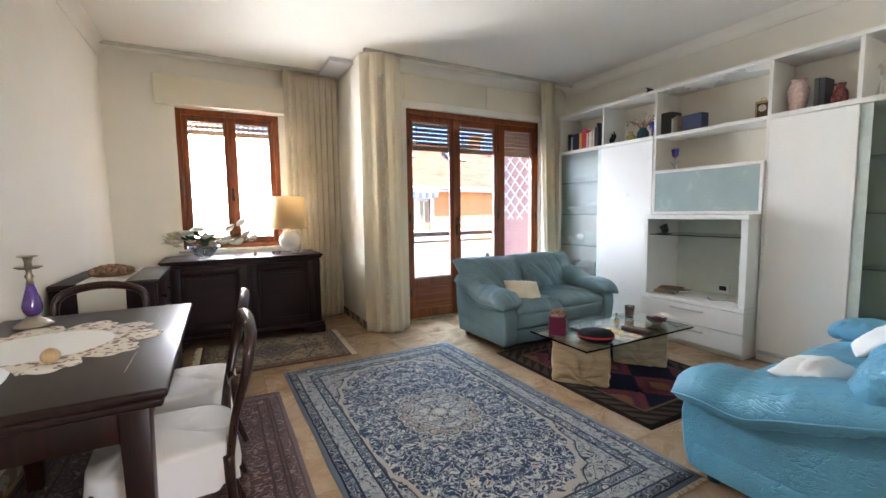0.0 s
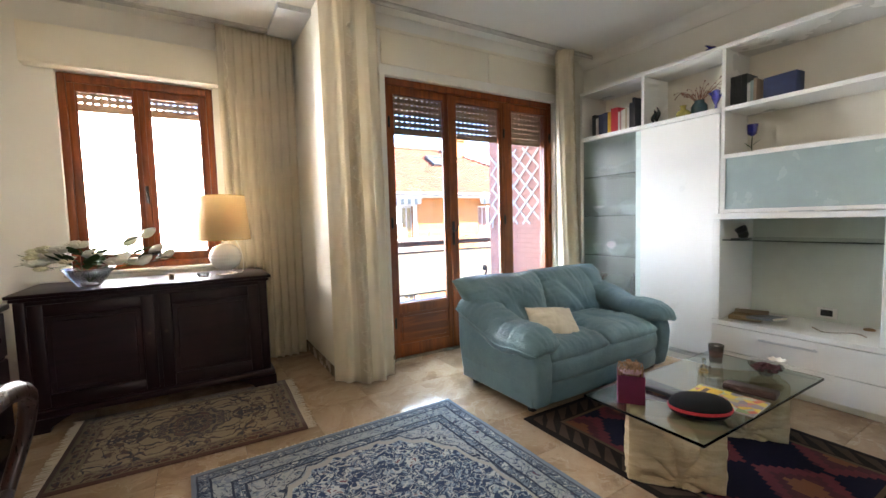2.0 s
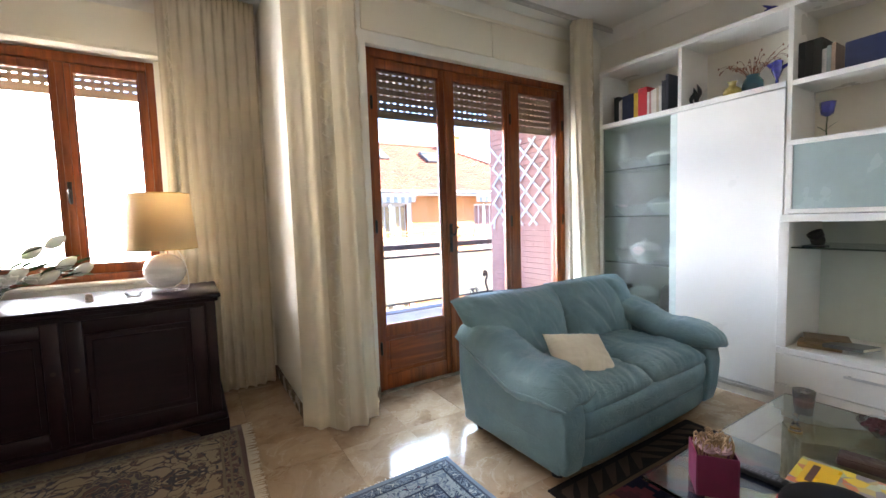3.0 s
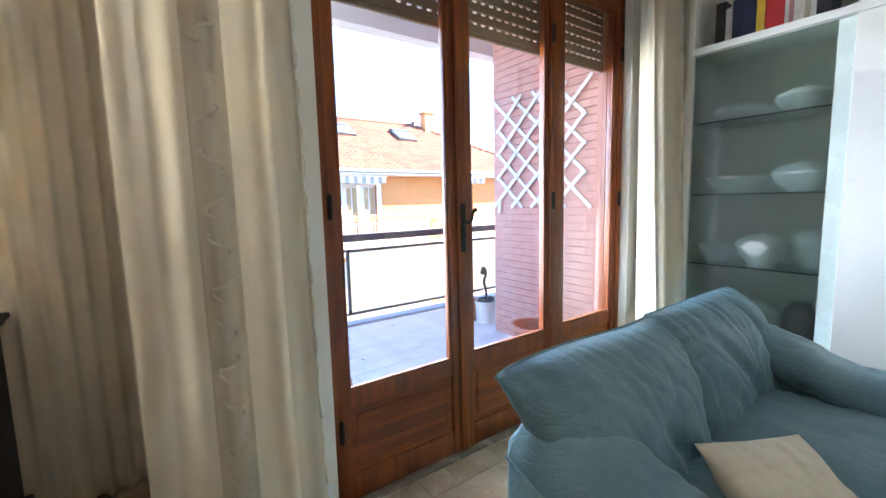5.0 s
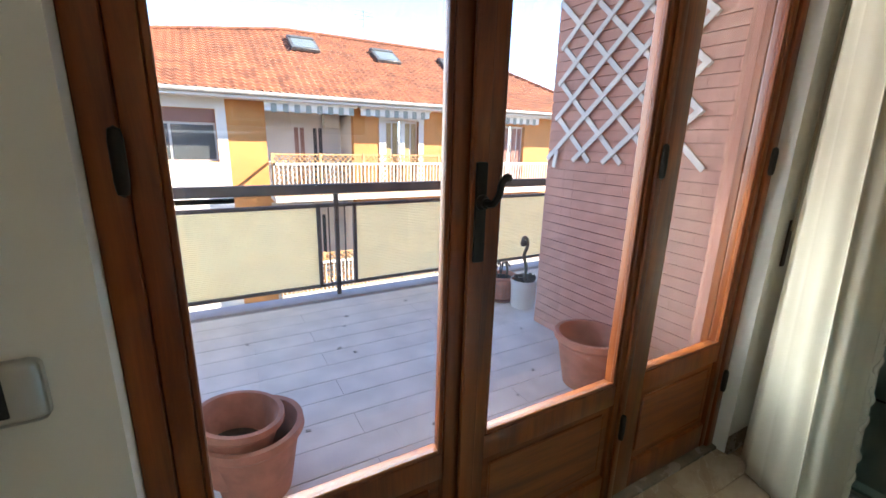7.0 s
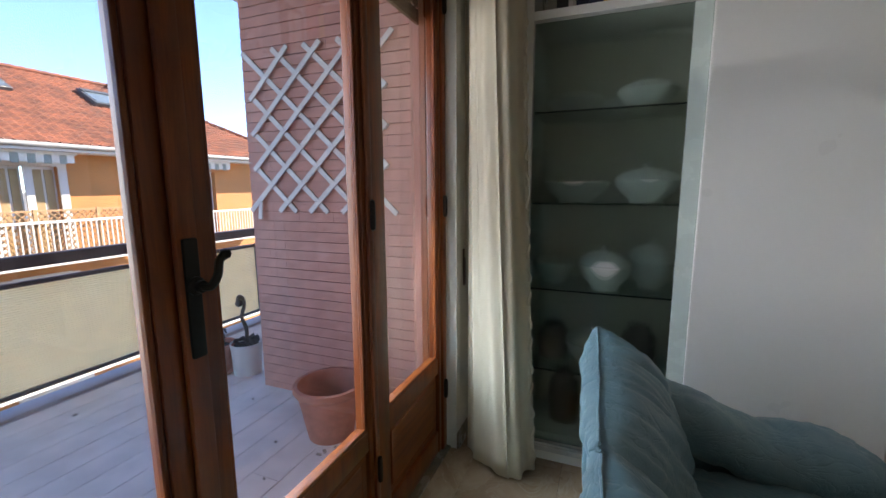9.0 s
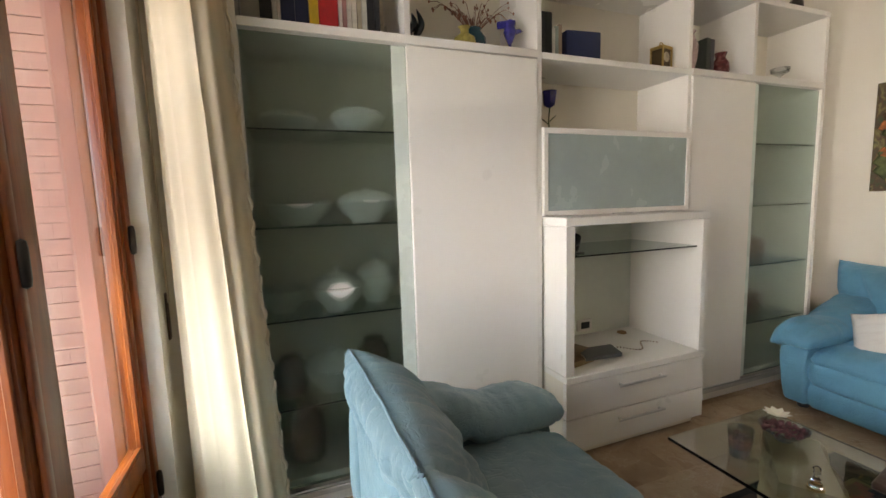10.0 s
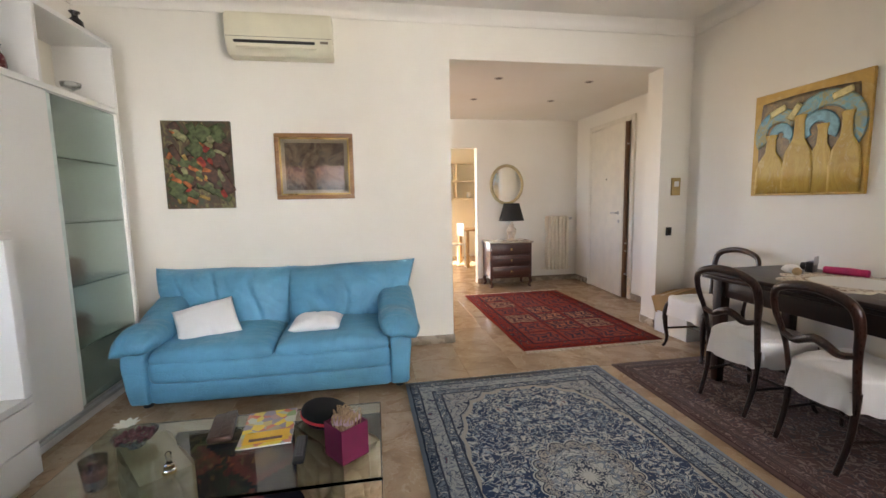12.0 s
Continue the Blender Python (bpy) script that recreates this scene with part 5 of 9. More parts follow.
# ---- sideboard by the window ----
SBX0, SBX1, SBY0, SBY1, SBZ = -1.88, -0.50, 4.22, 4.84, 0.845
sb = thing("sideboard", ((SBX0 + SBX1) / 2, 4.53, 0), "very dark walnut sideboard with two panelled doors", "sideboard")
def sp(name, bm, mat, label="", parent=None):
    ob = part(name, bm, mat, parent or sb, label)
    if parent is None:
        ob.location = (-(SBX0 + SBX1) / 2, -4.53, 0)
    return ob
bm = box(SBX0 - 0.03, SBX1 + 0.03, SBY0 - 0.03, SBY1 + 0.0, SBZ - 0.022, SBZ, 0.006)
bm = box(SBX0 - 0.015, SBX1 + 0.015, SBY0 - 0.017, SBY1, SBZ - 0.045, SBZ - 0.022, 0.008, 3, bm)
sp("top", bm, DARKW)
sp("body", box(SBX0, SBX1, SBY0 + 0.012, SBY1, 0.10, SBZ - 0.046), DARKW)
bm = box(SBX0 - 0.025, SBX1 + 0.025, SBY0 - 0.025, SBY1, 0.085, 0.125, 0.01, 3)
sp("base_moulding", bm, DARKW)
for x0, x1 in ((SBX0 - 0.03, SBX0 + 0.22), (SBX1 - 0.22, SBX1 + 0.03)):
    s = 1 if x0 < -1.5 else -1
    b = bmesh.new()
    xo, xi = (x0, x1) if s > 0 else (x1, x0)
    prof = [(xo, 0.001), (xo + s * 0.15, 0.001), (xo + s * 0.16, 0.03), (xo + s * 0.20, 0.055), (xi, 0.086), (xo, 0.086)]
    fr = [b.verts.new((x, SBY0 - 0.03, z)) for x, z in prof]
    bk = [b.verts.new((x, SBY0 + 0.05, z)) for x, z in prof]
    b.faces.new(fr); b.faces.new(bk[::-1])
    for i in range(len(prof)):
        b.faces.new((fr[i], bk[i], bk[(i + 1) % len(prof)], fr[(i + 1) % len(prof)]))
    b = box(min(x0, x0 + 0.2), x0 + 0.06 if s > 0 else x1, SBY0 + 0.05, SBY1, 0.001, 0.086, 0, 1, b) if s > 0 else box(x1 - 0.06, x1, SBY0 + 0.05, SBY1, 0.001, 0.086, 0, 1, b)
    sp("bracket_foot", b, DARKW)
mid = (SBX0 + SBX1) / 2
for x0, x1 in ((SBX0 + 0.06, mid - 0.012), (mid + 0.012, SBX1 - 0.06)):
    y = SBY0
    d = sp("door", box(x0 + 0.002, x1 - 0.002, y + 0.0105, y + 0.0118, 0.142, 0.773), DARKWZ)
    for a, b in ((x0, x0 + 0.07), (x1 - 0.07, x1)):
        part("stile", box(a, b, y - 0.006, y + 0.0103, 0.14, 0.775, 0.004), DARKWZ, d)
    for a, b in ((0.14, 0.215), (0.70, 0.775)):
        part("rail", box(x0 + 0.07, x1 - 0.07, y - 0.006, y + 0.0103, a, b, 0.004), DARKW, d)
    part("panel", join(box(x0 + 0.068, x1 - 0.068, y + 0.002, y + 0.01, 0.213, 0.702), box(x0 + 0.10, x1 - 0.10, y - 0.004, y + 0.004, 0.245, 0.67, 0.006, 1)), DARKW, d)
    part("moulding", tube([(x0 + 0.074, y - 0.002, 0.219), (x1 - 0.074, y - 0.002, 0.219), (x1 - 0.074, y - 0.002, 0.696), (x0 + 0.074, y - 0.002, 0.696)], 0.006, 6, None, True), DARKW, d)
    kx = x0 + 0.035 if x0 > mid else x1 - 0.035
    part("keyhole_plate", lathe([(0, 0), (0.01, 0), (0.012, 0.003), (0, 0.004)], 12, None, pose(kx, y - 0.006, 0.52, 90)), plain("tarnished_brass", (0.035, 0.02, 0.012), 0.5, 0.3), d, "tarnished keyhole plate")
for a in (SBX0, SBX1 - 0.055):
    sp("pilaster", box(a, a + 0.055, SBY0 - 0.004, SBY0 + 0.012, 0.127, SBZ - 0.047, 0.008), DARKWZ)

# ---- chest beside it ----
ch = thing("chest_of_drawers", (-2.07, 3.44, 0), "dark walnut chest of drawers beside the wall", "chest")
def hp2(name, bm, mat, label="", parent=None):
    ob = part(name, bm, mat, parent or ch, label)
    if parent is None:
        ob.location = (2.07, -3.44, 0)
    return ob
CX0, CX1, CY0, CY1, CZ = -2.34, -1.80, 3.06, 3.82, 0.85
hp2("top", box(CX0, CX1 + 0.02, CY0 - 0.02, CY1 + 0.02, CZ - 0.03, CZ, 0.008), DARKW)
hp2("body", box(CX0, CX1 - 0.012, CY0, CY1, 0.09, CZ - 0.031), DARKWZ)
hp2("base", box(CX0, CX1 + 0.01, CY0 - 0.01, CY1 + 0.01, 0.001, 0.089, 0.008), DARKW)
for i in range(3):
    z0 = 0.12 + 0.235 * i
    d = hp2("drawer", box(CX1 - 0.012, CX1 + 0.006, CY0 + 0.02, CY1 - 0.02, z0, z0 + 0.22, 0.005), DARKW)
    for y in (3.25, 3.63):
        part("knob", lathe([(0, 0), (0.008, 0), (0.007, 0.012), (0.015, 0.02), (0.012, 0.03), (0, 0.032)], 12, None, pose(CX1 + 0.006, y, z0 + 0.11, 0, 90)), DARKW, d)

# ---- dining table ----
TX0, TX1, TY0, TY1, TZ = -2.31, -1.565, 1.10, 2.38, 0.79
dt = thing("dining_table", (-1.94, 1.74, 0.013), "dark polished mahogany dining table", "table")
def dp(name, bm, mat, label=""):
    ob = part(name, bm, mat, dt, label)
    ob.location = (1.94, -1.74, -0.013)
    return ob
dp("tabletop", box(TX0, TX1, TY0, TY1, TZ - 0.028, TZ, 0.009, 3), TABLEW)
dp("leaf_edge", box(TX0 + 0.012, TX1 - 0.012, TY0 + 0.012, TY1 - 0.012, TZ - 0.055, TZ - 0.029, 0.008, 3), TABLEW)
for a in ((TX0 + 0.07, TX1 - 0.07, TY0 + 0.09, TY0 + 0.112), (TX0 + 0.07, TX1 - 0.07, TY1 - 0.112, TY1 - 0.09), (TX0 + 0.07, TX0 + 0.092, TY0 + 0.112, TY1 - 0.112), (TX1 - 0.092, TX1 - 0.07, TY0 + 0.112, TY1 - 0.112)):
    dp("apron", box(*a, TZ - 0.17, TZ - 0.056, 0.004), TABLEL)
for x in (TX0 + 0.09, TX1 - 0.09):
    for y in (TY0 + 0.11, TY1 - 0.11):
        b = box(x - 0.038, x + 0.038, y - 0.038, y + 0.038, 0.013, TZ - 0.056, 0.006)
        for v in b.verts:
            if v.co.z < 0.3:
                v.co.x, v.co.y = x + (v.co.x - x) * 0.72, y + (v.co.y - y) * 0.72
        dp("leg", b, TABLEL)
WORN = plain("worn_pale_joint", (0.34, 0.30, 0.26), 0.6, vary=0.4, size=40)
for x, y0, y1 in ((TX1 - 0.125, 2.06, 2.33), (TX1 - 0.128, 1.72, 1.85), (TX1 - 0.127, 1.30, 1.52), (TX1 - 0.126, 1.93, 1.97)):
    dp("worn_joint", box(x, x + 0.0022, y0, y1, TZ - 0.001, TZ + 0.0005), WORN, "pale worn joint of the table leaf")

# ---- balloon-back chairs ----
def chair():
    """Faces -x; seat centre at the origin."""
    c = thing("dining_chair", pose(0, 0, 0), "mahogany balloon-back dining chair with a white seat cover", "chair", "dining chairs")
    SZ = 0.43
    # back loop: two stiles rising from the rear legs into an oval
    loop = spline([(0.185, -0.165, SZ - 0.06), (0.205, -0.172, SZ + 0.08), (0.225, -0.185, SZ + 0.17), (0.25, -0.205, SZ + 0.27), (0.268, -0.195, SZ + 0.36), (0.278, -0.13, SZ + 0.405), (0.282, 0.0, SZ + 0.425),
                   (0.278, 0.13, SZ + 0.405), (0.268, 0.195, SZ + 0.36), (0.25, 0.205, SZ + 0.27), (0.225, 0.185, SZ + 0.17), (0.205, 0.172, SZ + 0.08), (0.185, 0.165, SZ - 0.06)], 6)
    n = len(loop)
    rs = [0.016 + 0.009 * math.sin(math.pi * i / (n - 1)) ** 2 for i in range(n)]
    part("backrest", tube(loop, rs, 10, None, False, 0.8), CHAIRW, c, smooth=180)
    part("cross_rail", tube(spline([(0.222, -0.183, SZ + 0.15), (0.226, -0.11, SZ + 0.13), (0.228, -0.05, SZ + 0.155), (0.23, 0, SZ + 0.17), (0.228, 0.05, SZ + 0.155), (0.226, 0.11, SZ + 0.13), (0.222, 0.183, SZ + 0.15)], 5), [0.014 + 0.008 * math.sin(math.pi * i / 30) for i in range(31)], 8), CHAIRW, c, smooth=180)
    bm = box(-0.20, 0.20, -0.185, 0.185, SZ - 0.075, SZ - 0.02, 0.012)
    for v in bm.verts:
        v.co.y *= 1 + 0.18 * (-v.co.x / 0.2)
    part("seat_frame", bm, CHAIRW, c)
    # white cover: soft top with a hanging skirt
    b = bmesh.new()
    seg, rings = 72, [(0.0, SZ + 0.046), (0.3, SZ + 0.046), (0.55, SZ + 0.043), (0.8, SZ + 0.038), (0.95, SZ + 0.029), (1.0, SZ + 0.018), (1.005, SZ + 0.010), (1.015, SZ - 0.03), (1.035, SZ - 0.08), (1.05, SZ - 0.13), (1.035, SZ - 0.13), (1.0, SZ - 0.03)]
    allr = []
    for r, z in rings:
        ring = []
        for k in range(seg):
            a = 2 * math.pi * k / seg
            ca, sa = math.cos(a), math.sin(a)
            x = 0.215 * math.copysign(abs(ca) ** 0.42, ca) * r
            y = 0.205 * math.copysign(abs(sa) ** 0.42, sa) * r * (1 + 0.17 * (-math.copysign(abs(ca) ** 0.42, ca)))
            w = 0.8 * noise.noise(Vector((x * 11, y * 11, 2.2))) - 1.1 * max(0.0, 1 - abs(noise.noise(Vector((x * 9 + y * 5, y * 6 - x * 3, 4.4)))) * 7)
            fl = 0.012 * math.sin(a * 9 + 1) * max(0, (SZ + 0.005 - z) / 0.1)
            ring.append(b.verts.new((x * (1 + fl * 3), y * (1 + fl * 3), z + 0.012 * w * (1 if r < 1.01 else 0.4) + (0.010 * noise.noise(Vector((ca * 4, sa * 4, 1))) if z < SZ - 0.08 else 0))))
        allr.append(ring)
    for p, q in zip(allr, allr[1:]):
        for k in range(seg):
            b.faces.new((p[k], p[(k + 1) % seg], q[(k + 1) % seg], q[k]))
    bmesh.ops.remove_doubles(b, verts=b.verts, dist=0.0005)
    part("seat_cover", b, WHITECL, c, "white cotton seat cover", 50)
    for s in (-1, 1):
        fl = spline([(-0.185, s * 0.20, SZ - 0.05), (-0.205, s * 0.212, SZ - 0.13), (-0.20, s * 0.208, SZ - 0.24), (-0.19, s * 0.20, SZ - 0.34), (-0.20, s * 0.208, 0.03), (-0.215, s * 0.218, 0.008)], 5)
        part("front_leg", tube(fl, [0.026 - 0.014 * min(1, i / 18) for i in range(len(fl))], 10), CHAIRW, c, smooth=180)
        rl = spline([(0.183, s * 0.165, SZ - 0.03), (0.185, s * 0.163, SZ - 0.14), (0.20, s * 0.16, SZ - 0.27), (0.245, s * 0.155, 0.01)], 6)
        part("rear_leg", tube(rl, [0.021 - 0.006 * i / len(rl) for i in range(len(rl))], 8, None, False, 0.85), CHAIRW, c, smooth=180)
        part("side_stretcher", tube([(-0.195, s * 0.204, 0.17), (0.212, s * 0.16, 0.17)], 0.009, 8), CHAIRW, c)
    part("cross_stretcher", tube([(0.0, -0.182, 0.17), (0.0, 0.182, 0.17)], 0.009, 8), CHAIRW, c)
    return c


c0 = chair()
c0.matrix_basis = pose(-1.62, 1.53, 0.012, 0, 0, 3)
copy_thing(c0, pose(-1.60, 2.08, 0.012, 0, 0, -4))
copy_thing(c0, pose(-1.98, 0.72, 0.001, 0, 0, 180))
copy_thing(c0, pose(-2.02, 2.52, 0.012, 0, 0, 92))

# ---- rugs ----
def rug_material(name, half, field, motif, motif2, border, bmotif, guard, accent, scale, bw, medallion=0.0, med_col=(0.6, 0.55, 0.45), corner=False):
    """A knotted oriental rug: mirrored scrolls in the field, bordered by bands; sizes in metres from its centre."""
    m, nt, b = tree(name)
    tc = node(nt, "TexCoord")
    sep = node(nt, "SeparateXYZ")
    nt.links.new(tc.outputs["Object"], sep.inputs[0])
    wob = noise_tex(nt, tc.outputs["Object"], 7, 2)
    ax = calc(nt, "ABSOLUTE", sep.outputs[0])
    ay = calc(nt, "ABSOLUTE", sep.outputs[1])
    ex = calc(nt, "SUBTRACT", half[0], ax)
    ey = calc(nt, "SUBTRACT", half[1], ay)
    edge = calc(nt, "ADD", calc(nt, "MINIMUM", ex, ey), calc(nt, "MULTIPLY", calc(nt, "SUBTRACT", wob, 0.5), 0.012))
    comb = node(nt, "CombineXYZ")
    put(nt, comb.inputs[0], ax)
    put(nt, comb.inputs[1], ay)
    vec = comb.outputs[0]
    # mirrored scrolls: thin curling lines and blossoms
    warp = node(nt, "TexNoise")
    put(nt, warp.inputs["Vector"], vec)
    warp.inputs["Scale"].default_value = scale * 0.5
    mixv = node(nt, "VectorMath", operation="MULTIPLY_ADD")
    put(nt, mixv.inputs[0], warp.outputs["Color"])
    mixv.inputs[1].default_value = (0.16, 0.16, 0)
    put(nt, mixv.inputs[2], vec)
    wv = mixv.outputs[0]
    n1 = noise_tex(nt, wv, scale, 1.5, 0.4, 0.6)
    line = ease(nt, calc(nt, "ABSOLUTE", calc(nt, "SUBTRACT", n1, 0.5)), 0.038, 0.02)
    n2 = noise_tex(nt, wv, scale * 1.7, 2, 0.5, 1.0)
    leafs = ease(nt, n2, 0.55, 0.58)
    vor = node(nt, "TexVoronoi")
    put(nt, vor.inputs["Vector"], wv)
    vor.inputs["Scale"].default_value = scale * 0.62
    flower = ease(nt, vor.outputs["Distance"], 0.24, 0.19)
    heart = ease(nt, vor.outputs["Distance"], 0.13, 0.10)
    ring = ease(nt, vor.outputs["Distance"], 0.07, 0.05)
    col = blend(nt, calc(nt, "MULTIPLY", leafs, 0.9), field, motif2)
    col = blend(nt, line, col, motif)
    col = blend(nt, flower, col, motif)
    col = blend(nt, heart, col, accent)
    col = blend(nt, ring, col, motif2)
    if corner:
        # spandrels: outside a large lobed oval the ground turns pale
        qx, qy = calc(nt, "DIVIDE", ax, half[0] - bw * 0.92), calc(nt, "DIVIDE", ay, half[1] - bw * 0.9)
        rad = calc(nt, "POWER", calc(nt, "ADD", calc(nt, "POWER", qx, 2.6), calc(nt, "POWER", qy, 2.6)), 0.385)
        ang = calc(nt, "ARCTAN2", qy, qx)
        rad = calc(nt, "ADD", rad, calc(nt, "MULTIPLY", calc(nt, "ABSOLUTE", calc(nt, "SINE", calc(nt, "MULTIPLY", ang, 14.0))), 0.035))
        out = ease(nt, rad, 1.0, 1.006)
        sp = blend(nt, line, tuple(0.75 * a + 0.25 * c for a, c in zip(motif, field)), tuple(0.6 * c for c in field))
        sp = blend(nt, calc(nt, "MULTIPLY", leafs, 0.7), sp, guard)
        sp = blend(nt, heart, sp, accent)
        col = blend(nt, out, col, sp)
        band = ease(nt, calc(nt, "ABSOLUTE", calc(nt, "SUBTRACT", rad, 0.985)), 0.020, 0.017)
        col = blend(nt, band, col, med_col)
        band = ease(nt, calc(nt, "ABSOLUTE", calc(nt, "SUBTRACT", rad, 1.02)), 0.006, 0.004)
        col = blend(nt, band, col, tuple(0.5 * c for c in field))
    if medallion:
        mr = calc(nt, "SQRT", calc(nt, "ADD", calc(nt, "POWER", calc(nt, "DIVIDE", ax, medallion), 2.0), calc(nt, "POWER", calc(nt, "DIVIDE", ay, medallion * 1.15), 2.0)))
        ma = calc(nt, "ARCTAN2", sep.outputs[1], sep.outputs[0])
        n3 = noise_tex(nt, wv, scale * 1.9, 1.5, 0.4, 0.6)
        lob = calc(nt, "MULTIPLY", calc(nt, "ABSOLUTE", calc(nt, "SINE", calc(nt, "MULTIPLY", ma, 8.0))), 0.13)
        mr = calc(nt, "SUBTRACT", mr, lob)
        for r0, c in ((0.98, motif), (0.95, tuple(0.5 * a for a in field)), (0.92, med_col), (0.72, motif), (0.46, guard), (0.40, motif), (0.15, tuple(0.6 * a for a in field)), (0.09, motif)):
            base = blend(nt, ease(nt, calc(nt, "ABSOLUTE", calc(nt, "SUBTRACT", n3, 0.5)), 0.06, 0.035), c, tuple(0.7 * a for a in field)) if r0 in (0.92, 0.72, 0.40) else c
            if r0 in (0.92, 0.72):
                base = blend(nt, ease(nt, n3, 0.60, 0.64), base, guard)
            col = blend(nt, ease(nt, mr, r0 + 0.012, r0), col, base)
    # main border between two guard stripes
    bcol = blend(nt, line, border, bmotif)
    bcol = blend(nt, calc(nt, "MULTIPLY", leafs, 0.8), bcol, guard)
    bcol = blend(nt, flower, bcol, bmotif)
    bcol = blend(nt, heart, bcol, accent)
    gn = noise_tex(nt, wv, scale * 2.3, 1, 0.4, 0.5)
    gcol = blend(nt, ease(nt, calc(nt, "ABSOLUTE", calc(nt, "SUBTRACT", gn, 0.5)), 0.07, 0.04), guard, tuple(0.7 * c for c in field))
    gcol = blend(nt, ease(nt, gn, 0.60, 0.64), gcol, motif)
    dark = tuple(0.55 * c for c in field)
    for lim, c in ((bw, dark), (bw - 0.012, gcol), (bw - 0.055, dark), (bw - 0.065, bcol), (0.085, dark), (0.075, gcol), (0.032, dark), (0.022, guard)):
        col = blend(nt, ease(nt, edge, lim + 0.0015, lim - 0.0015), col, c)
    fade = noise_tex(nt, tc.outputs["Object"], 2.2, 4)
    col = blend(nt, calc(nt, "MULTIPLY", ease(nt, fade, 0.4, 0.75), 0.10), col, tuple(0.45 * a + 0.55 * c for a, c in zip(field, motif)))
    knot = noise_tex(nt, coords(nt, (1, 1, 1)), 520, 1)
    col = blend(nt, calc(nt, "MULTIPLY", knot, 0.28), col, tuple(0.4 * c for c in field))
    put(nt, b.inputs["Base Color"], col)
    b.inputs["Roughness"].default_value = 0.95
    b.inputs["Sheen Weight"].default_value = 0.15
    b.inputs["Specular IOR Level"].default_value = 0.1
    bump(nt, b, calc(nt, "MULTIPLY_ADD", knot, 0.5, n1), 0.4, 0.003)
    return m


FRINGE = cloth("rug_fringe", (0.62, 0.53, 0.40))
def rug(m, hx, hy, mat, label, seed, fringe="", thick=0.009, tuft=0.05):
    t = thing("rug", m, label, "rug", "oriental rugs")
    b = bmesh.new()
    nx, ny = int(hx * 22), int(hy * 22)
    g = {}
    for k, z in ((0, 0.0), (1, thick)):
        for i in range(nx + 1):
            for j in range(ny + 1):
                x, y = -hx + 2 * hx * i / nx, -hy + 2 * hy * j / ny
                e = 0.006 * noise.noise(Vector((x * 2.5, y * 2.5, seed)))
                w = 0.0025 * noise.noise(Vector((x * 4, y * 4, seed + 5)))
                sx = x + e if i in (0, nx) else x
                sy = y + e if j in (0, ny) else y
                g[i, j, k] = b.verts.new((sx, sy, z + (w + 0.001 if k else 0)))
    for i in range(nx):
        for j in range(ny):
            b.faces.new((g[i, j, 1], g[i + 1, j, 1], g[i + 1, j + 1, 1], g[i, j + 1, 1]))
    for i in range(nx):
        for j in (0, ny):
            b.faces.new((g[i, j, 0], g[i + 1, j, 0], g[i + 1, j, 1], g[i, j, 1]))
    for j in range(ny):
        for i in (0, nx):
            b.faces.new((g[i, j, 0], g[i, j + 1, 0], g[i, j + 1, 1], g[i, j, 1]))
    part("carpet", b, mat, t, smooth=180)
    rr = random.Random(seed)
    for side in fringe:
        b = bmesh.new()
        s = -1 if side in "wS" else 1
        along = hy if side in "we" else hx
        n = int(along * 2 / 0.011)
        for i in range(n):
            u = -along + 2 * along * (i + 0.5) / n
            L = tuft * (0.85 + 0.4 * rr.random())
            sk = rr.uniform(-0.012, 0.012)
            if side in "we":
                q = [(s * (hx - 0.005), u - 0.004, 0.003), (s * (hx - 0.005), u + 0.004, 0.003), (s * (hx + L), u + sk + 0.002, 0.002), (s * (hx + L), u + sk - 0.002, 0.002)]
            else:
                q = [(u - 0.004, s * (hy - 0.005), 0.003), (u + 0.004, s * (hy - 0.005), 0.003), (u + sk + 0.002, s * (hy + L), 0.002), (u + sk - 0.002, s * (hy + L), 0.002)]
            lo = [b.verts.new(p) for p in q]
            hi = [b.verts.new((p[0], p[1], p[2] + 0.003)) for p in q]
            b.faces.new(hi)
            for a in range(4):
                b.faces.new((lo[a], lo[(a + 1) % 4], hi[(a + 1) % 4], hi[a]))
        part("fringe", b, FRINGE, t, "cream fringe")["kind"] = "stuff"
    return t


NAVY, IVORY, SLATE, WINE = (0.010, 0.030, 0.082), (0.50, 0.49, 0.45), (0.17, 0.21, 0.26), (0.14, 0.035, 0.05)
rug(pose(-0.26, 2.0, 0.003, 0, 0, 1.2), 0.745, 1.19, rug_material("blue_rug", (0.745, 1.19), NAVY, IVORY, (0.27, 0.33, 0.38), (0.36, 0.38, 0.37), (0.030, 0.048, 0.095), SLATE, WINE, 25, 0.225, 0.235, (0.40, 0.36, 0.31), True),
    "blue and ivory Persian rug with a central medallion", 1, "NS", 0.009, 0.018)
rug(pose(-1.02, 3.80, 0.003, 0, 0, -1.5), 0.60, 0.44, rug_material("beige_rug", (0.60, 0.44), (0.30, 0.235, 0.15), (0.022, 0.020, 0.038), (0.07, 0.03, 0.028), (0.27, 0.20, 0.125), (0.028, 0.022, 0.035), (0.10, 0.045, 0.04), (0.34, 0.27, 0.18), 12, 0.12, 0.17, (0.05, 0.035, 0.05)),
    "worn beige rug with dark scrolls before the sideboard", 2, "we")
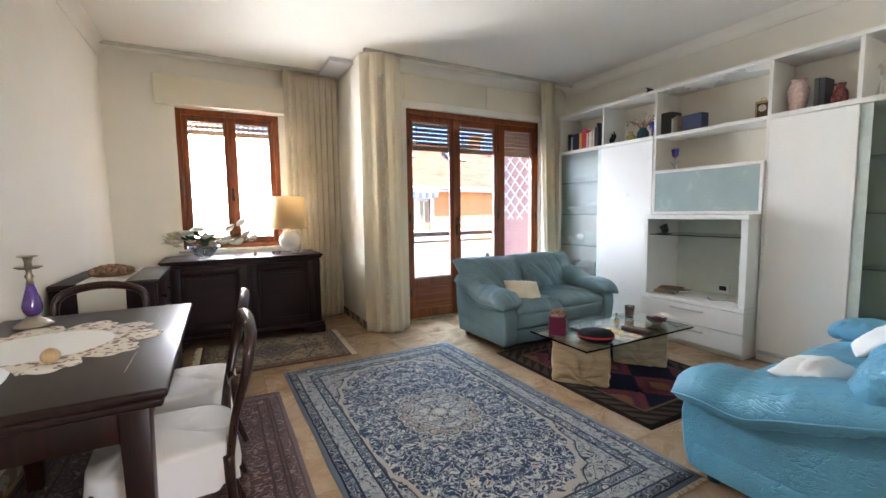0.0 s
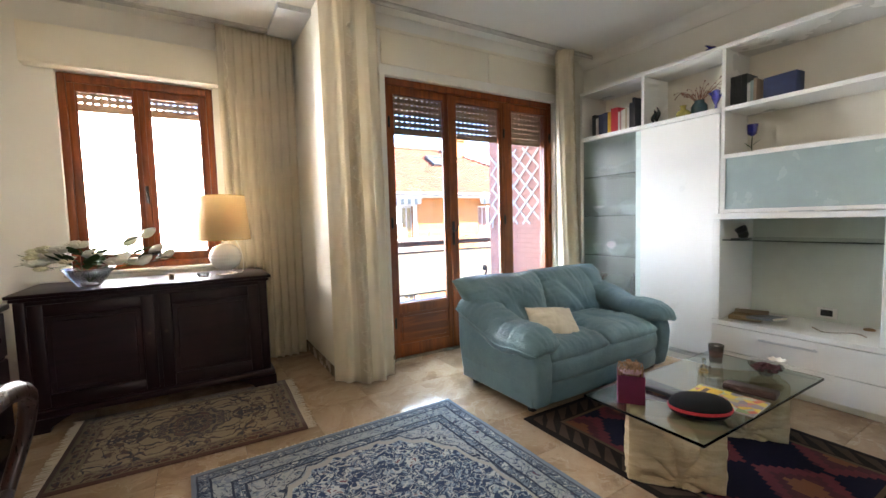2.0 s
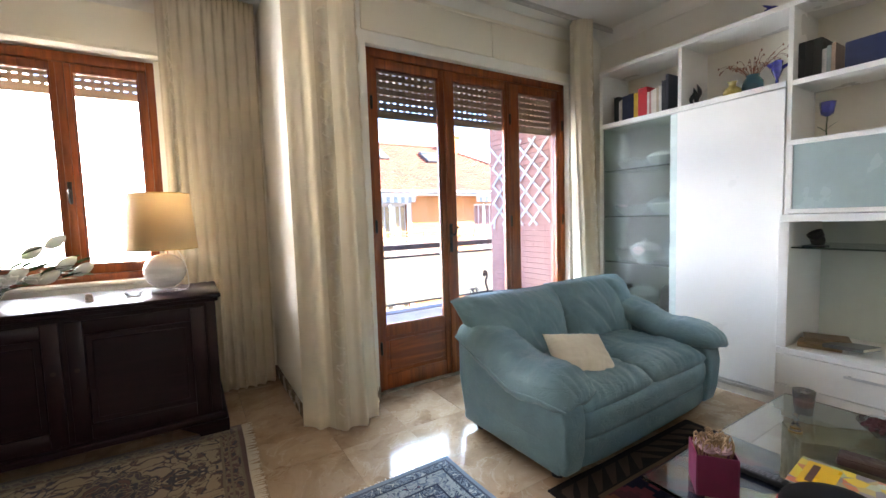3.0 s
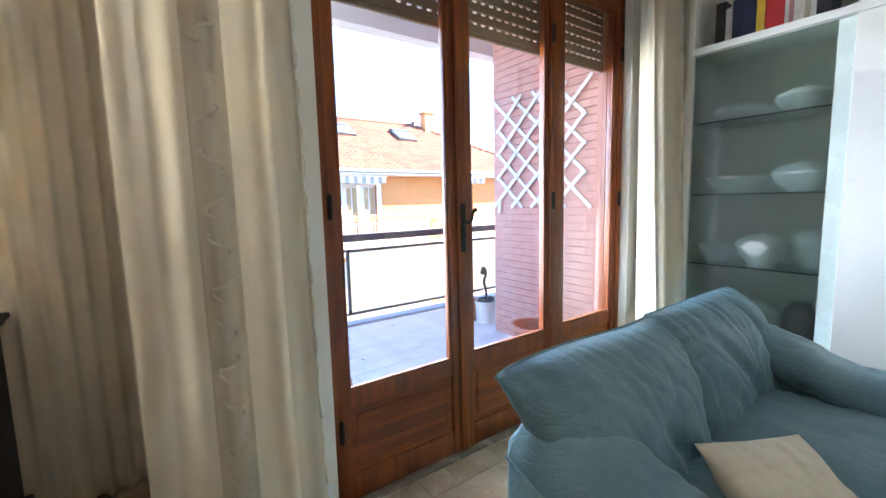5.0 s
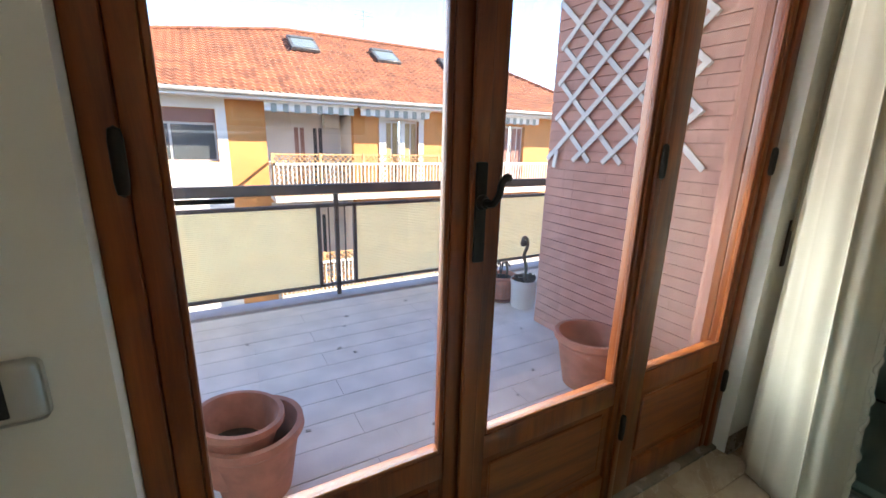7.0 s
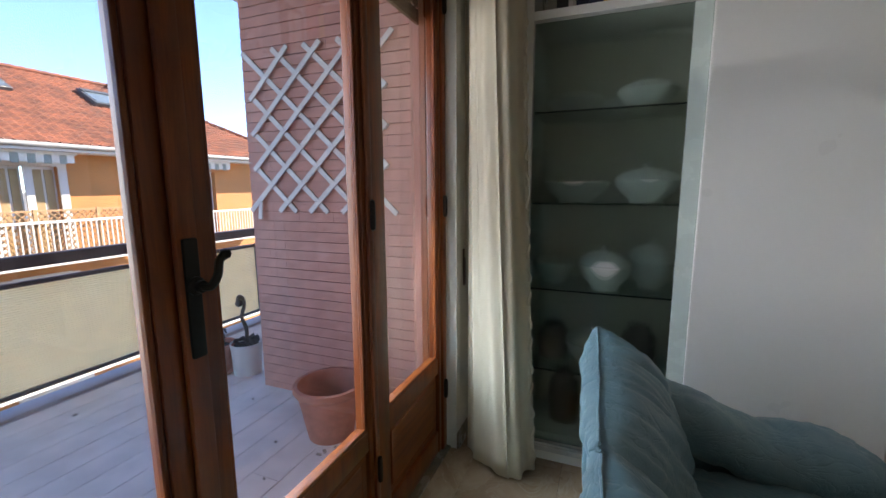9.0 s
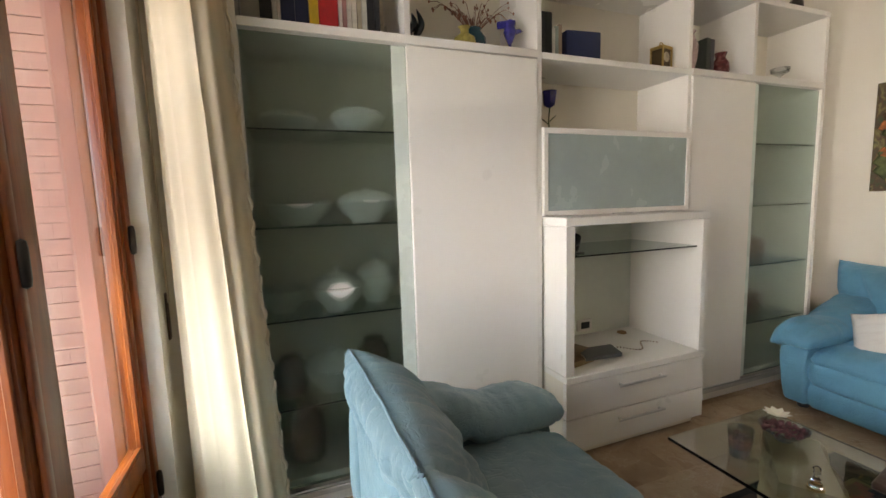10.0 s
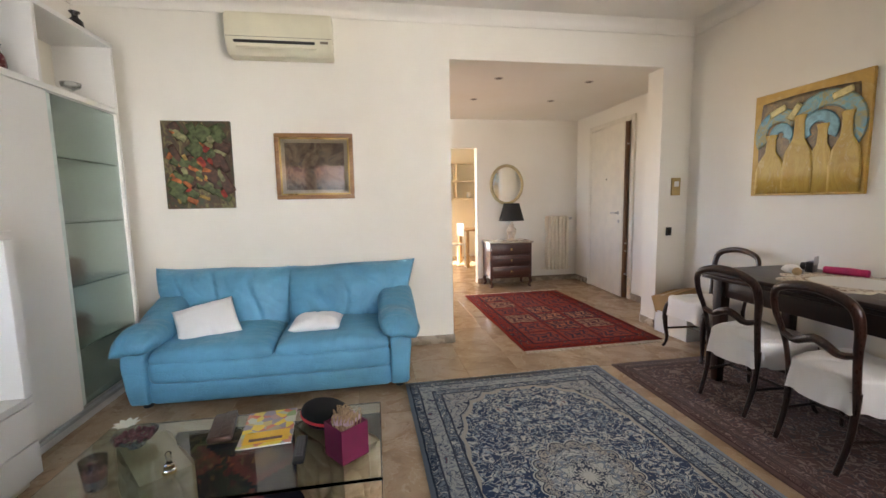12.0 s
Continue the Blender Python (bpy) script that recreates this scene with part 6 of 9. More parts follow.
rug(pose(-1.71, 1.82, 0.002, 0, 0, 0), 0.61, 1.02, rug_material("red_brown_rug", (0.61, 1.02), (0.080, 0.034, 0.032), (0.25, 0.175, 0.155), (0.03, 0.03, 0.045), (0.085, 0.042, 0.042), (0.04, 0.038, 0.052), (0.12, 0.068, 0.062), (0.18, 0.13, 0.11), 22, 0.16, 0.0),
    "worn reddish-brown rug under the dining table", 3, "N", 0.008, 0.02)


def block_rug_material(name, hx, hy, bw):
    """Red tribal rug: a chequer of bordered compartments with stars and flowers, inside a red border."""
    m, nt, b = tree(name)
    tc = node(nt, "TexCoord")
    sep = node(nt, "SeparateXYZ")
    nt.links.new(tc.outputs["Object"], sep.inputs[0])
    x, y = sep.outputs[0], sep.outputs[1]
    edge = calc(nt, "MINIMUM", calc(nt, "SUBTRACT", hx, calc(nt, "ABSOLUTE", x)), calc(nt, "SUBTRACT", hy, calc(nt, "ABSOLUTE", y)))
    cx, cy = 2 * (hx - bw) / 3, 2 * (hy - bw) / 6
    u, v = calc(nt, "DIVIDE", calc(nt, "ADD", x, hx - bw), cx), calc(nt, "DIVIDE", calc(nt, "ADD", y, hy - bw), cy)
    fu = calc(nt, "ABSOLUTE", calc(nt, "SUBTRACT", calc(nt, "FRACT", u), 0.5))
    fv = calc(nt, "ABSOLUTE", calc(nt, "SUBTRACT", calc(nt, "FRACT", v), 0.5))
    cell = node(nt, "CombineXYZ")
    put(nt, cell.inputs[0], calc(nt, "FLOOR", u))
    put(nt, cell.inputs[1], calc(nt, "FLOOR", v))
    wn_ = node(nt, "TexWhiteNoise")
    nt.links.new(cell.outputs[0], wn_.inputs["Vector"])
    k = wn_.outputs["Value"]
    ground = ramp(nt, k, [(0.0, (0.03, 0.022, 0.045)), (0.3, (0.04, 0.025, 0.045)), (0.34, (0.25, 0.05, 0.035)), (0.80, (0.29, 0.065, 0.045)), (0.84, (0.34, 0.21, 0.14)), (1.0, (0.30, 0.17, 0.11))])
    ink = ramp(nt, k, [(0.0, (0.34, 0.09, 0.05)), (0.3, (0.4, 0.2, 0.12)), (0.34, (0.03, 0.02, 0.04)), (0.80, (0.06, 0.03, 0.05)), (0.84, (0.16, 0.03, 0.03)), (1.0, (0.05, 0.025, 0.04))])
    star = calc(nt, "ADD", calc(nt, "MAXIMUM", fu, fv), calc(nt, "MULTIPLY", calc(nt, "ABSOLUTE", calc(nt, "SUBTRACT", fu, fv)), 0.7))
    fl = noise_tex(nt, tc.outputs["Object"], 34, 2, 0.5, 1.0)
    col = blend(nt, ease(nt, fl, 0.53, 0.57), ground, ink)
    col = blend(nt, ease(nt, star, 0.36, 0.34), col, ink)
    col = blend(nt, ease(nt, star, 0.26, 0.24), col, ground)
    col = blend(nt, ease(nt, star, 0.14, 0.12), col, ink)
    rim = calc(nt, "MAXIMUM", fu, fv)
    col = blend(nt, ease(nt, rim, 0.43, 0.44), col, (0.26, 0.03, 0.02))
    col = blend(nt, ease(nt, rim, 0.475, 0.48), col, (0.03, 0.018, 0.03))
    bn = noise_tex(nt, tc.outputs["Object"], 24, 2, 0.5, 1.4)
    bcol = blend(nt, ease(nt, bn, 0.52, 0.56), (0.25, 0.028, 0.02), (0.045, 0.022, 0.035))
    bcol = blend(nt, ease(nt, bn, 0.66, 0.69), bcol, (0.42, 0.28, 0.17))
    for lim, c in ((bw, (0.03, 0.018, 0.03)), (bw - 0.012, bcol), (0.035, (0.04, 0.02, 0.03)), (0.026, (0.26, 0.03, 0.02))):
        col = blend(nt, ease(nt, edge, lim + 0.0015, lim - 0.0015), col, c)
    knot = noise_tex(nt, tc.outputs["Object"], 420, 1)
    col = blend(nt, calc(nt, "MULTIPLY", knot, 0.25), col, (0.08, 0.02, 0.02))
    put(nt, b.inputs["Base Color"], col)
    b.inputs["Roughness"].default_value = 0.95
    b.inputs["Specular IOR Level"].default_value = 0.1
    bump(nt, b, knot, 0.4, 0.003)
    return m


rug(pose(-1.19, -0.73, 0.003, 0, 0, 1), 0.665, 1.10, block_rug_material("red_rug", 0.665, 1.10, 0.15),
    "red hall rug with dark geometric motifs", 4, "NS")

# dark kilim with stepped diamonds under the coffee table
def kilim_material(hx, hy):
    m, nt, b = tree("dark_kilim")
    tc = node(nt, "TexCoord")
    sep = node(nt, "SeparateXYZ")
    nt.links.new(tc.outputs["Object"], sep.inputs[0])
    ax, ay = calc(nt, "ABSOLUTE", sep.outputs[0]), calc(nt, "ABSOLUTE", sep.outputs[1])
    edge = calc(nt, "MINIMUM", calc(nt, "SUBTRACT", hx, ax), calc(nt, "SUBTRACT", hy, ay))
    def saw(v, p):
        return calc(nt, "ABSOLUTE", calc(nt, "SUBTRACT", calc(nt, "FRACT", calc(nt, "DIVIDE", v, p)), 0.5))
    step = lambda v: calc(nt, "SNAP", v, 0.025)
    d = calc(nt, "ADD", saw(step(calc(nt, "ADD", sep.outputs[0], 7.0)), 0.40), saw(step(calc(nt, "ADD", sep.outputs[1], 7.1)), 0.46))
    col = blend(nt, ease(nt, d, 0.50, 0.49), (0.012, 0.012, 0.035), (0.16, 0.04, 0.055))
    col = blend(nt, ease(nt, d, 0.34, 0.33), col, (0.10, 0.035, 0.045))
    col = blend(nt, ease(nt, d, 0.20, 0.19), col, (0.22, 0.09, 0.05))
    tri = ease(nt, calc(nt, "SUBTRACT", saw(calc(nt, "ADD", ax, ay), 0.10), calc(nt, "MULTIPLY", edge, 2.5)), 0.0, 0.02)
    bcol = blend(nt, tri, (0.022, 0.017, 0.016), (0.075, 0.052, 0.038))
    col = blend(nt, ease(nt, edge, 0.142, 0.14), col, bcol)
    for lim, c in ((0.17, (0.13, 0.09, 0.06)), (0.15, (0.02, 0.015, 0.015))):
        col = blend(nt, calc(nt, "MULTIPLY", ease(nt, edge, lim + 0.001, lim - 0.001), ease(nt, edge, 0.139, 0.141)), col, c)
    col = blend(nt, ease(nt, edge, 0.035, 0.033), col, (0.02, 0.016, 0.015))
    rib = noise_tex(nt, coords(nt, (60, 600, 1)), 1.0, 2)
    col = blend(nt, calc(nt, "MULTIPLY", rib, 0.4), col, (0.02, 0.015, 0.015))
    put(nt, b.inputs["Base Color"], col)
    b.inputs["Roughness"].default_value = 0.95
    b.inputs["Specular IOR Level"].default_value = 0.1
    bump(nt, b, rib, 0.4, 0.003)
    return m


rug(pose(1.265, 1.97, 0.002, 0, 0, 0), 0.57, 0.755, kilim_material(0.57, 0.755), "dark navy kilim with red stepped diamonds under the table", 6, "", 0.006)

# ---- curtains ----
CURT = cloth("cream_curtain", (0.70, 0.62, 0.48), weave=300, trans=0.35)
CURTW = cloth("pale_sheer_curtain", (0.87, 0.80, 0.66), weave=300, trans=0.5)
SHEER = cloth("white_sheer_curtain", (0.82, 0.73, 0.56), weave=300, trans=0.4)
LACE = cloth("embroidered_trim", (0.80, 0.72, 0.57), weave=200, trans=0.4)
def curtain(name, path, z0, z1, pleats, amp, mat, label, seed, lace=(), flare=0.0):
    """A gathered curtain along a plan line, hanging to the floor, with a pleated head."""
    L = [0.0]
    for a, b in zip(path, path[1:]):
        L.append(L[-1] + math.dist(a, b))
    def at(s):
        s *= L[-1]
        for i in range(len(L) - 1):
            if s <= L[i + 1] + 1e-9:
                t = (s - L[i]) / (L[i + 1] - L[i])
                a, b = Vector(path[i]), Vector(path[i + 1])
                d = (b - a).normalized()
                return a.lerp(b, t), Vector((-d.y, d.x))
    c = thing(name, pose(path[0][0], path[0][1], z0), label, "curtain", "cream curtains")
    o = Vector((path[0][0], path[0][1], z0))
    nz = 40
    def sheet(s0, s1, n, extra=0.0):
        b = bmesh.new()
        G = []
        for i in range(n + 1):
            s = s0 + (s1 - s0) * i / n
            col = []
            for j in range(nz + 1):
                t = j / nz
                z = z0 + (z1 - z0) * t
                drift = 0.25 * noise.noise(Vector((s * 5, t * 1.6, seed))) + 0.1 * noise.noise(Vector((s * 12, t * 4, seed + 3)))
                ph = 2 * math.pi * pleats * (s + 0.018 * noise.noise(Vector((s * 4, t * 1.2, seed + 9)))) + drift * 1.6
                am = amp * (0.65 + 0.5 * noise.noise(Vector((s * 9, 0.3, seed + 2)))) * (0.55 + 0.45 * (1 - t)) 
                if t > 0.965:
                    ph *= 2.0
                    am *= 0.55
                p, nrm = at(min(1, max(0, s)))
                w = math.sin(ph) + 0.25 * math.sin(2 * ph + 1)
                q = p + nrm * (am * w + extra)
                q.y -= flare * (1 - t) ** 1.5 * min(1.0, s * 2)
                hem = 0.012 * noise.noise(Vector((s * 7, 1.7, seed))) if j == 0 else 0
                col.append(b.verts.new((q.x - o.x, q.y - o.y, z + hem - o.z)))
            G.append(col)
        for i in range(n):
            for j in range(nz):
                b.faces.new((G[i][j], G[i + 1][j], G[i + 1][j + 1], G[i][j + 1]))
        return b
    d = part("drape", sheet(0, 1, max(60, pleats * 14)), mat, c, smooth=180)
    md = d.modifiers.new("thickness", "SOLIDIFY")
    md.thickness = 0.0025
    for s0, s1 in lace:
        for sgn in (1,):
            l = part("trim", sheet(s0, s1, 14, -0.004), LACE, c, "embroidered beige trim", 180)
            m2 = l.modifiers.new("thickness", "SOLIDIFY")
            m2.thickness = 0.001
            # raised scroll motif along the trim
            b = bmesh.new()
            n = 26
            for k in range(n):
                zz = z0 + 0.05 + (z1 - z0 - 0.2) * k / n
                sm = (s0 + s1) / 2
                pts = []
                for q in range(6):
                    ss = sm + (s1 - s0) * 0.28 * math.sin(q * 1.1 + k * 3.14)
                    p, nrm = at(min(1, max(0, ss)))
                    t = (zz + 0.013 * q - z0) / (z1 - z0)
                    drift = 0.25 * noise.noise(Vector((ss * 5, t * 1.6, seed))) + 0.1 * noise.noise(Vector((ss * 12, t * 4, seed + 3)))
                    ph = 2 * math.pi * pleats * (ss + 0.018 * noise.noise(Vector((ss * 4, t * 1.2, seed + 9)))) + drift * 1.6
                    am = amp * (0.65 + 0.5 * noise.noise(Vector((ss * 9, 0.3, seed + 2)))) * (0.55 + 0.45 * (1 - t))
                    w = math.sin(ph) + 0.25 * math.sin(2 * ph + 1)
                    v = p + nrm * (am * w - 0.007)
                    v.y -= flare * (1 - t) ** 1.5 * min(1.0, ss * 2)
                    pts.append((v.x - o.x, v.y - o.y, zz + 0.013 * q - o.z))
                tube(pts, [0.003, 0.006, 0.007, 0.006, 0.005, 0.002], 5, b)
            part("embroidery", b, CURTW, c, "pale embroidered leaves", 180)["kind"] = "stuff"
    return c


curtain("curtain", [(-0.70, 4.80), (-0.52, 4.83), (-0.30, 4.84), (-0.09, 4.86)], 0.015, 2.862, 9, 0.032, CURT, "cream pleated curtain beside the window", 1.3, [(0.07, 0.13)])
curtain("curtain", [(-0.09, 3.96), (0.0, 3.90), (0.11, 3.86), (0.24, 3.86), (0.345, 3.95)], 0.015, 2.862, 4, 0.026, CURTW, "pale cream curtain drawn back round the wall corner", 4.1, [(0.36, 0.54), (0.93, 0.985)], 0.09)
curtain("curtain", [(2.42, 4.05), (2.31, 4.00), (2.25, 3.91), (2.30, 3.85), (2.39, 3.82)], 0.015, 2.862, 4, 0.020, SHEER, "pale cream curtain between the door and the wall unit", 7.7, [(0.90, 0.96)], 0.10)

# ---- things on the sideboard ----
ST = SBZ + 0.001
SHADE = cloth("cream_lampshade", (0.80, 0.62, 0.36), weave=500, trans=0.45)
BRASS = plain("brass", (0.55, 0.38, 0.14), 0.3, 0.95)
def thin_glass(name):
    m, nt, b = tree(name)
    t, g, mix = node(nt, "BsdfTransparent"), node(nt, "BsdfGlossy"), node(nt, "MixShader")
    put(nt, t.inputs[0], (0.93, 0.95, 0.95))
    g.inputs["Roughness"].default_value = 0.04
    lw = node(nt, "LayerWeight")
    lw.inputs["Blend"].default_value = 0.25
    put(nt, mix.inputs[0], calc(nt, "MULTIPLY_ADD", lw.outputs["Fresnel"], 0.7, 0.03))
    nt.links.new(t.outputs[0], mix.inputs[1])
    nt.links.new(g.outputs[0], mix.inputs[2])
    nt.links.new(mix.outputs[0], nt.nodes["Material Output"].inputs[0])
    return m
CRYST = thin_glass("crystal")
lamp = thing("table_lamp", (-0.745, 4.49, ST), "white shell-shaped ceramic lamp with a cream shade", "lamp")
prof = [(0, 0.028), (0.05, 0.028)]
for i in range(40):
    a = -1.2 + 2.6 * i / 39
    prof.append((0.112 * math.cos(a) * (1 + 0.018 * math.sin(i * 1.57)), 0.132 + 0.105 * math.sin(a)))
prof += [(0.02, 0.24), (0.02, 0.255), (0, 0.255)]
part("body", lathe(prof, 40, sy=0.8), CHINA, lamp, "ridged white ceramic body", 180)
part("foot", box(-0.075, 0.075, -0.05, 0.05, 0, 0.03, 0.008), CRYST, lamp, "clear acrylic foot")
part("neck", lathe([(0, 0.25), (0.014, 0.25), (0.012, 0.28), (0.02, 0.285), (0.02, 0.35), (0, 0.35)], 16), BRASS, lamp, "brass socket")
part("shade", lathe([(0.186, 0.262), (0.158, 0.60), (0.1555, 0.60), (0.1835, 0.262), (0.186, 0.262)], 56), SHADE, lamp, "cream fabric shade", 180)
bm = tube([(0.1865 * math.cos(a * math.pi / 24), 0.1865 * math.sin(a * math.pi / 24), 0.264) for a in range(48)], 0.003, 5, None, True)
part("shade_rim", bm, BRASS, lamp)
bm = tube([(0.158 * math.cos(a * math.pi / 24), 0.158 * math.sin(a * math.pi / 24), 0.599) for a in range(48)], 0.003, 5, None, True)
part("shade_rim", bm, BRASS, lamp)
bm = tube(spline([(0.015, -0.01, 0.29), (0.06, -0.03, 0.27), (0.10, -0.04, 0.2), (0.118, -0.03, 0.1), (0.11, 0.02, 0.006), (0.03, 0.12, 0.004)]), 0.003, 5)
part("cord", bm, WHITECL, lamp, "white cord")

LEAF = plain("leaf_green", (0.05, 0.09, 0.03), 0.8, vary=0.4, size=20, spec=0.15)
PETAL = plain("white_petal", (0.78, 0.75, 0.64), 0.6, vary=0.1)
vase = thing("flower_bowl", pose(-1.555, 4.42, ST), "crystal bowl with white silk flowers and leaves", "flowers")
part("bowl", lathe([(0, 0.0), (0.045, 0.0), (0.05, 0.008), (0.075, 0.04), (0.105, 0.085), (0.112, 0.09), (0.105, 0.088), (0.07, 0.045), (0.04, 0.012), (0, 0.012)], 24), CRYST, vase, "cut crystal bowl")
def leaf_blade(bm, p, d, L, W, up=Vector((0, 0, 1))):
    d = Vector(d).normalized()
    s = d.cross(up).normalized() * W
    p = Vector(p)
    n = s.cross(d).normalized()
    ts = (0, 0.25, 0.55, 0.85, 1.0)
    ws = (0.12, 0.8, 1.0, 0.5, 0.02)
    row = [(bm.verts.new(p + d * L * t - s * w + n * 0.15 * L * t * t * -1), bm.verts.new(p + d * L * t + n * (0.06 * W - 0.15 * L * t * t)), bm.verts.new(p + d * L * t + s * w - n * 0.15 * L * t * t)) for t, w in zip(ts, ws)]
    for a, b in zip(row, row[1:]):
        bm.faces.new((a[0], a[1], b[1], b[0]))
        bm.faces.new((a[1], a[2], b[2], b[1]))
    return bm
def rose(p, r, rr):
    b = bmesh.new()
    for ring, (k, tilt, rad) in enumerate(((3, 75, 0.35), (5, 58, 0.6), (6, 35, 0.85))):
        for i in range(k):
            a = 2 * math.pi * (i + 0.5 * ring) / k + rr.random() * 0.3
            q = pillow(r * 0.95, r * 1.0, r * 0.18, 6, 6, 2.2)
            join(b, q, pose(p[0], p[1], p[2]) @ pose(0, 0, 0, 0, 0, math.degrees(a)) @ pose(r * rad * 0.7, 0, 0, 0, -tilt, 0) @ pose(r * 0.3, 0, 0))
    return b
rr = random.Random(11)
for i, (x, y, z) in enumerate(((-0.15, -0.02, 0.16), (-0.09, -0.07, 0.18), (-0.03, 0.0, 0.20), (-0.13, 0.06, 0.14), (-0.19, -0.03, 0.12), (0.20, -0.02, 0.10), (0.12, -0.08, 0.11), (0.03, -0.06, 0.15))):
    part("flower", rose((x, y, z), 0.044, rr), PETAL, vase, "white rose", 180)
CREAMP = plain("cream_petal", (0.72, 0.68, 0.46), 0.7, vary=0.15, size=60)
for i in range(14):
    a, k = rr.uniform(0, 6.28), rr.uniform(0.2, 1.0)
    part("blossom", rose((-0.15 + 0.10 * k * math.cos(a), -0.02 + 0.08 * k * math.sin(a), 0.185 - 0.09 * k * k + rr.uniform(-0.01, 0.02)), 0.027, rr), CREAMP, vase, "small cream blossom", 180)
b = bmesh.new()
for i in range(70):
    a = rr.uniform(0, 6.28)
    rad = rr.uniform(0.02, 0.15)
    leaf_blade(b, (rad * math.cos(a) * 1.3, rad * math.sin(a) * 0.7, 0.09 + rr.random() * 0.08), (math.cos(a) + rr.uniform(-0.3, 0.3), math.sin(a) * 0.7, rr.uniform(0.0, 0.9)), rr.uniform(0.05, 0.085), rr.uniform(0.017, 0.028))
for i in range(26):
    k = rr.random()
    leaf_blade(b, (0.08 + 0.24 * k, rr.uniform(-0.05, 0.03), 0.10 + 0.11 * k * rr.random()), (1, rr.uniform(-0.8, 0.8), rr.uniform(-0.1, 0.8)), 0.085, 0.028)
part("foliage", b, LEAF, vase, "green silk leaves", 180)
b = bmesh.new()
for x, y, z in ((-0.15, -0.02, 0.16), (-0.09, -0.07, 0.18), (-0.03, 0.0, 0.2), (0.2, -0.02, 0.1), (0.26, -0.01, 0.26), (0.33, 0.0, 0.20)):
    tube(spline([(0, 0, 0.02), (x * 0.4, y * 0.5, z * 0.7), (x, y, z)]), 0.003, 5, b)
part("stems", b, LEAF, vase)
for x, y, z in ((0.26, -0.01, 0.26), (0.34, 0.0, 0.14), (0.18, 0.02, 0.22), (0.24, -0.05, 0.12), (0.29, -0.02, 0.17), (0.15, -0.06, 0.14)):
    part("bud", lathe([(0, -0.045), (0.018, -0.026), (0.024, 0), (0.014, 0.03), (0, 0.042)], 12, None, pose(x, y, z, 0, 55)), PETAL, vase, "white bud", 180)
vase.scale = (1.3, 1.3, 1.3)
solid("trinket", lathe([(0, 0), (0.02, 0), (0.021, 0.006), (0.016, 0.01), (0.019, 0.022), (0.015, 0.032), (0.019, 0.036), (0.012, 0.044), (0, 0.044)], 14), plain("glazed_stoneware", (0.42, 0.3, 0.22), 0.4, vary=0.4, size=60), "small glazed stoneware trinket on the sideboard", "ornament", m=pose(-1.10, 4.40, ST))
solid("glass_dish", lathe([(0, 0), (0.035, 0), (0.05, 0.028), (0.048, 0.03), (0.033, 0.005), (0, 0.005)], 20), CRYST, "small clear glass dish beside the lamp", "dish", m=pose(-0.90, 4.41, ST))

# ---- things on the chest ----
run = box(-2.20, -1.96, CY0 - 0.024, CY1 + 0.024, CZ + 0.0005, CZ + 0.0035, 0.001, 1)
run = box(-2.20, -1.96, CY0 - 0.0245, CY0 - 0.0215, CZ - 0.24, CZ + 0.003, 0.001, 1, run)
solid("table_runner", run, cloth("pale_runner", (0.70, 0.66, 0.56)), "pale linen runner draped over the chest", "runner")
b = bmesh.new()
rr = random.Random(8)
for i in range(34):
    a = i * 2.4
    rad = 0.085 * math.sqrt(i / 34)
    lathe([(0, -0.022), (0.018, -0.012), (0.022, 0), (0.018, 0.012), (0, 0.022)], 9, b, pose(1.5 * rad * math.cos(a), rad * math.sin(a), 0.028 + 0.035 * (1 - i / 34), rr.uniform(0, 90), rr.uniform(0, 90)))
t = thing("dried_fruit_dish", (-2.08, 3.36, CZ + 0.004), "shallow dish heaped with dried flowers and cones", "ornament")
part("dish", lathe([(0, 0), (0.09, 0), (0.14, 0.018), (0.135, 0.02), (0.085, 0.006), (0, 0.006)], 28, sy=0.75), plain("basket", (0.4, 0.28, 0.15), 0.7, vary=0.3, size=60), t)
part("dried_bouquet", b, plain("dried_flowers", (0.30, 0.17, 0.10), 0.85, vary=0.6, size=45, relief=0.5), t, "brown and cream dried flowers", 180)

# ---- things on the dining table ----
TT = TZ + 0.001
def lace_mat():
    m, nt, b = tree("lace_cloth")
    tc = node(nt, "TexCoord")
    sep = node(nt, "SeparateXYZ")
    nt.links.new(tc.outputs["Object"], sep.inputs[0])
    r = calc(nt, "SQRT", calc(nt, "ADD", calc(nt, "POWER", sep.outputs[0], 2.0), calc(nt, "POWER", sep.outputs[1], 2.0)))
    n1 = noise_tex(nt, tc.outputs["Object"], 34, 3, 0.5, 1.0)
    vor = node(nt, "TexVoronoi")
    put(nt, vor.inputs["Vector"], tc.outputs["Object"])
    vor.inputs["Scale"].default_value = 30
    fl = ease(nt, vor.outputs["Distance"], 0.32, 0.24)
    col = blend(nt, calc(nt, "MULTIPLY", calc(nt, "MAXIMUM", fl, ease(nt, n1, 0.56, 0.62)), ease(nt, r, 0.19, 0.21)), (0.66, 0.60, 0.50), (0.22, 0.14, 0.095))
    col = blend(nt, ease(nt, r, 0.21, 0.20), col, (0.78, 0.77, 0.74))
    put(nt, b.inputs["Base Color"], col)
    b.inputs["Roughness"].default_value = 0.9
    bump(nt, b, n1, 0.3, 0.003)
    return m
b = bmesh.new()
N = 80
ring = []
for i in range(N):
    a = 2 * math.pi * i / N
    r = 0.27 + 0.09 * abs(math.cos(a * 5)) ** 0.6 + 0.012 * math.sin(i * 2.1)
    ring.append((r * math.cos(a), r * math.sin(a)))
rows = []
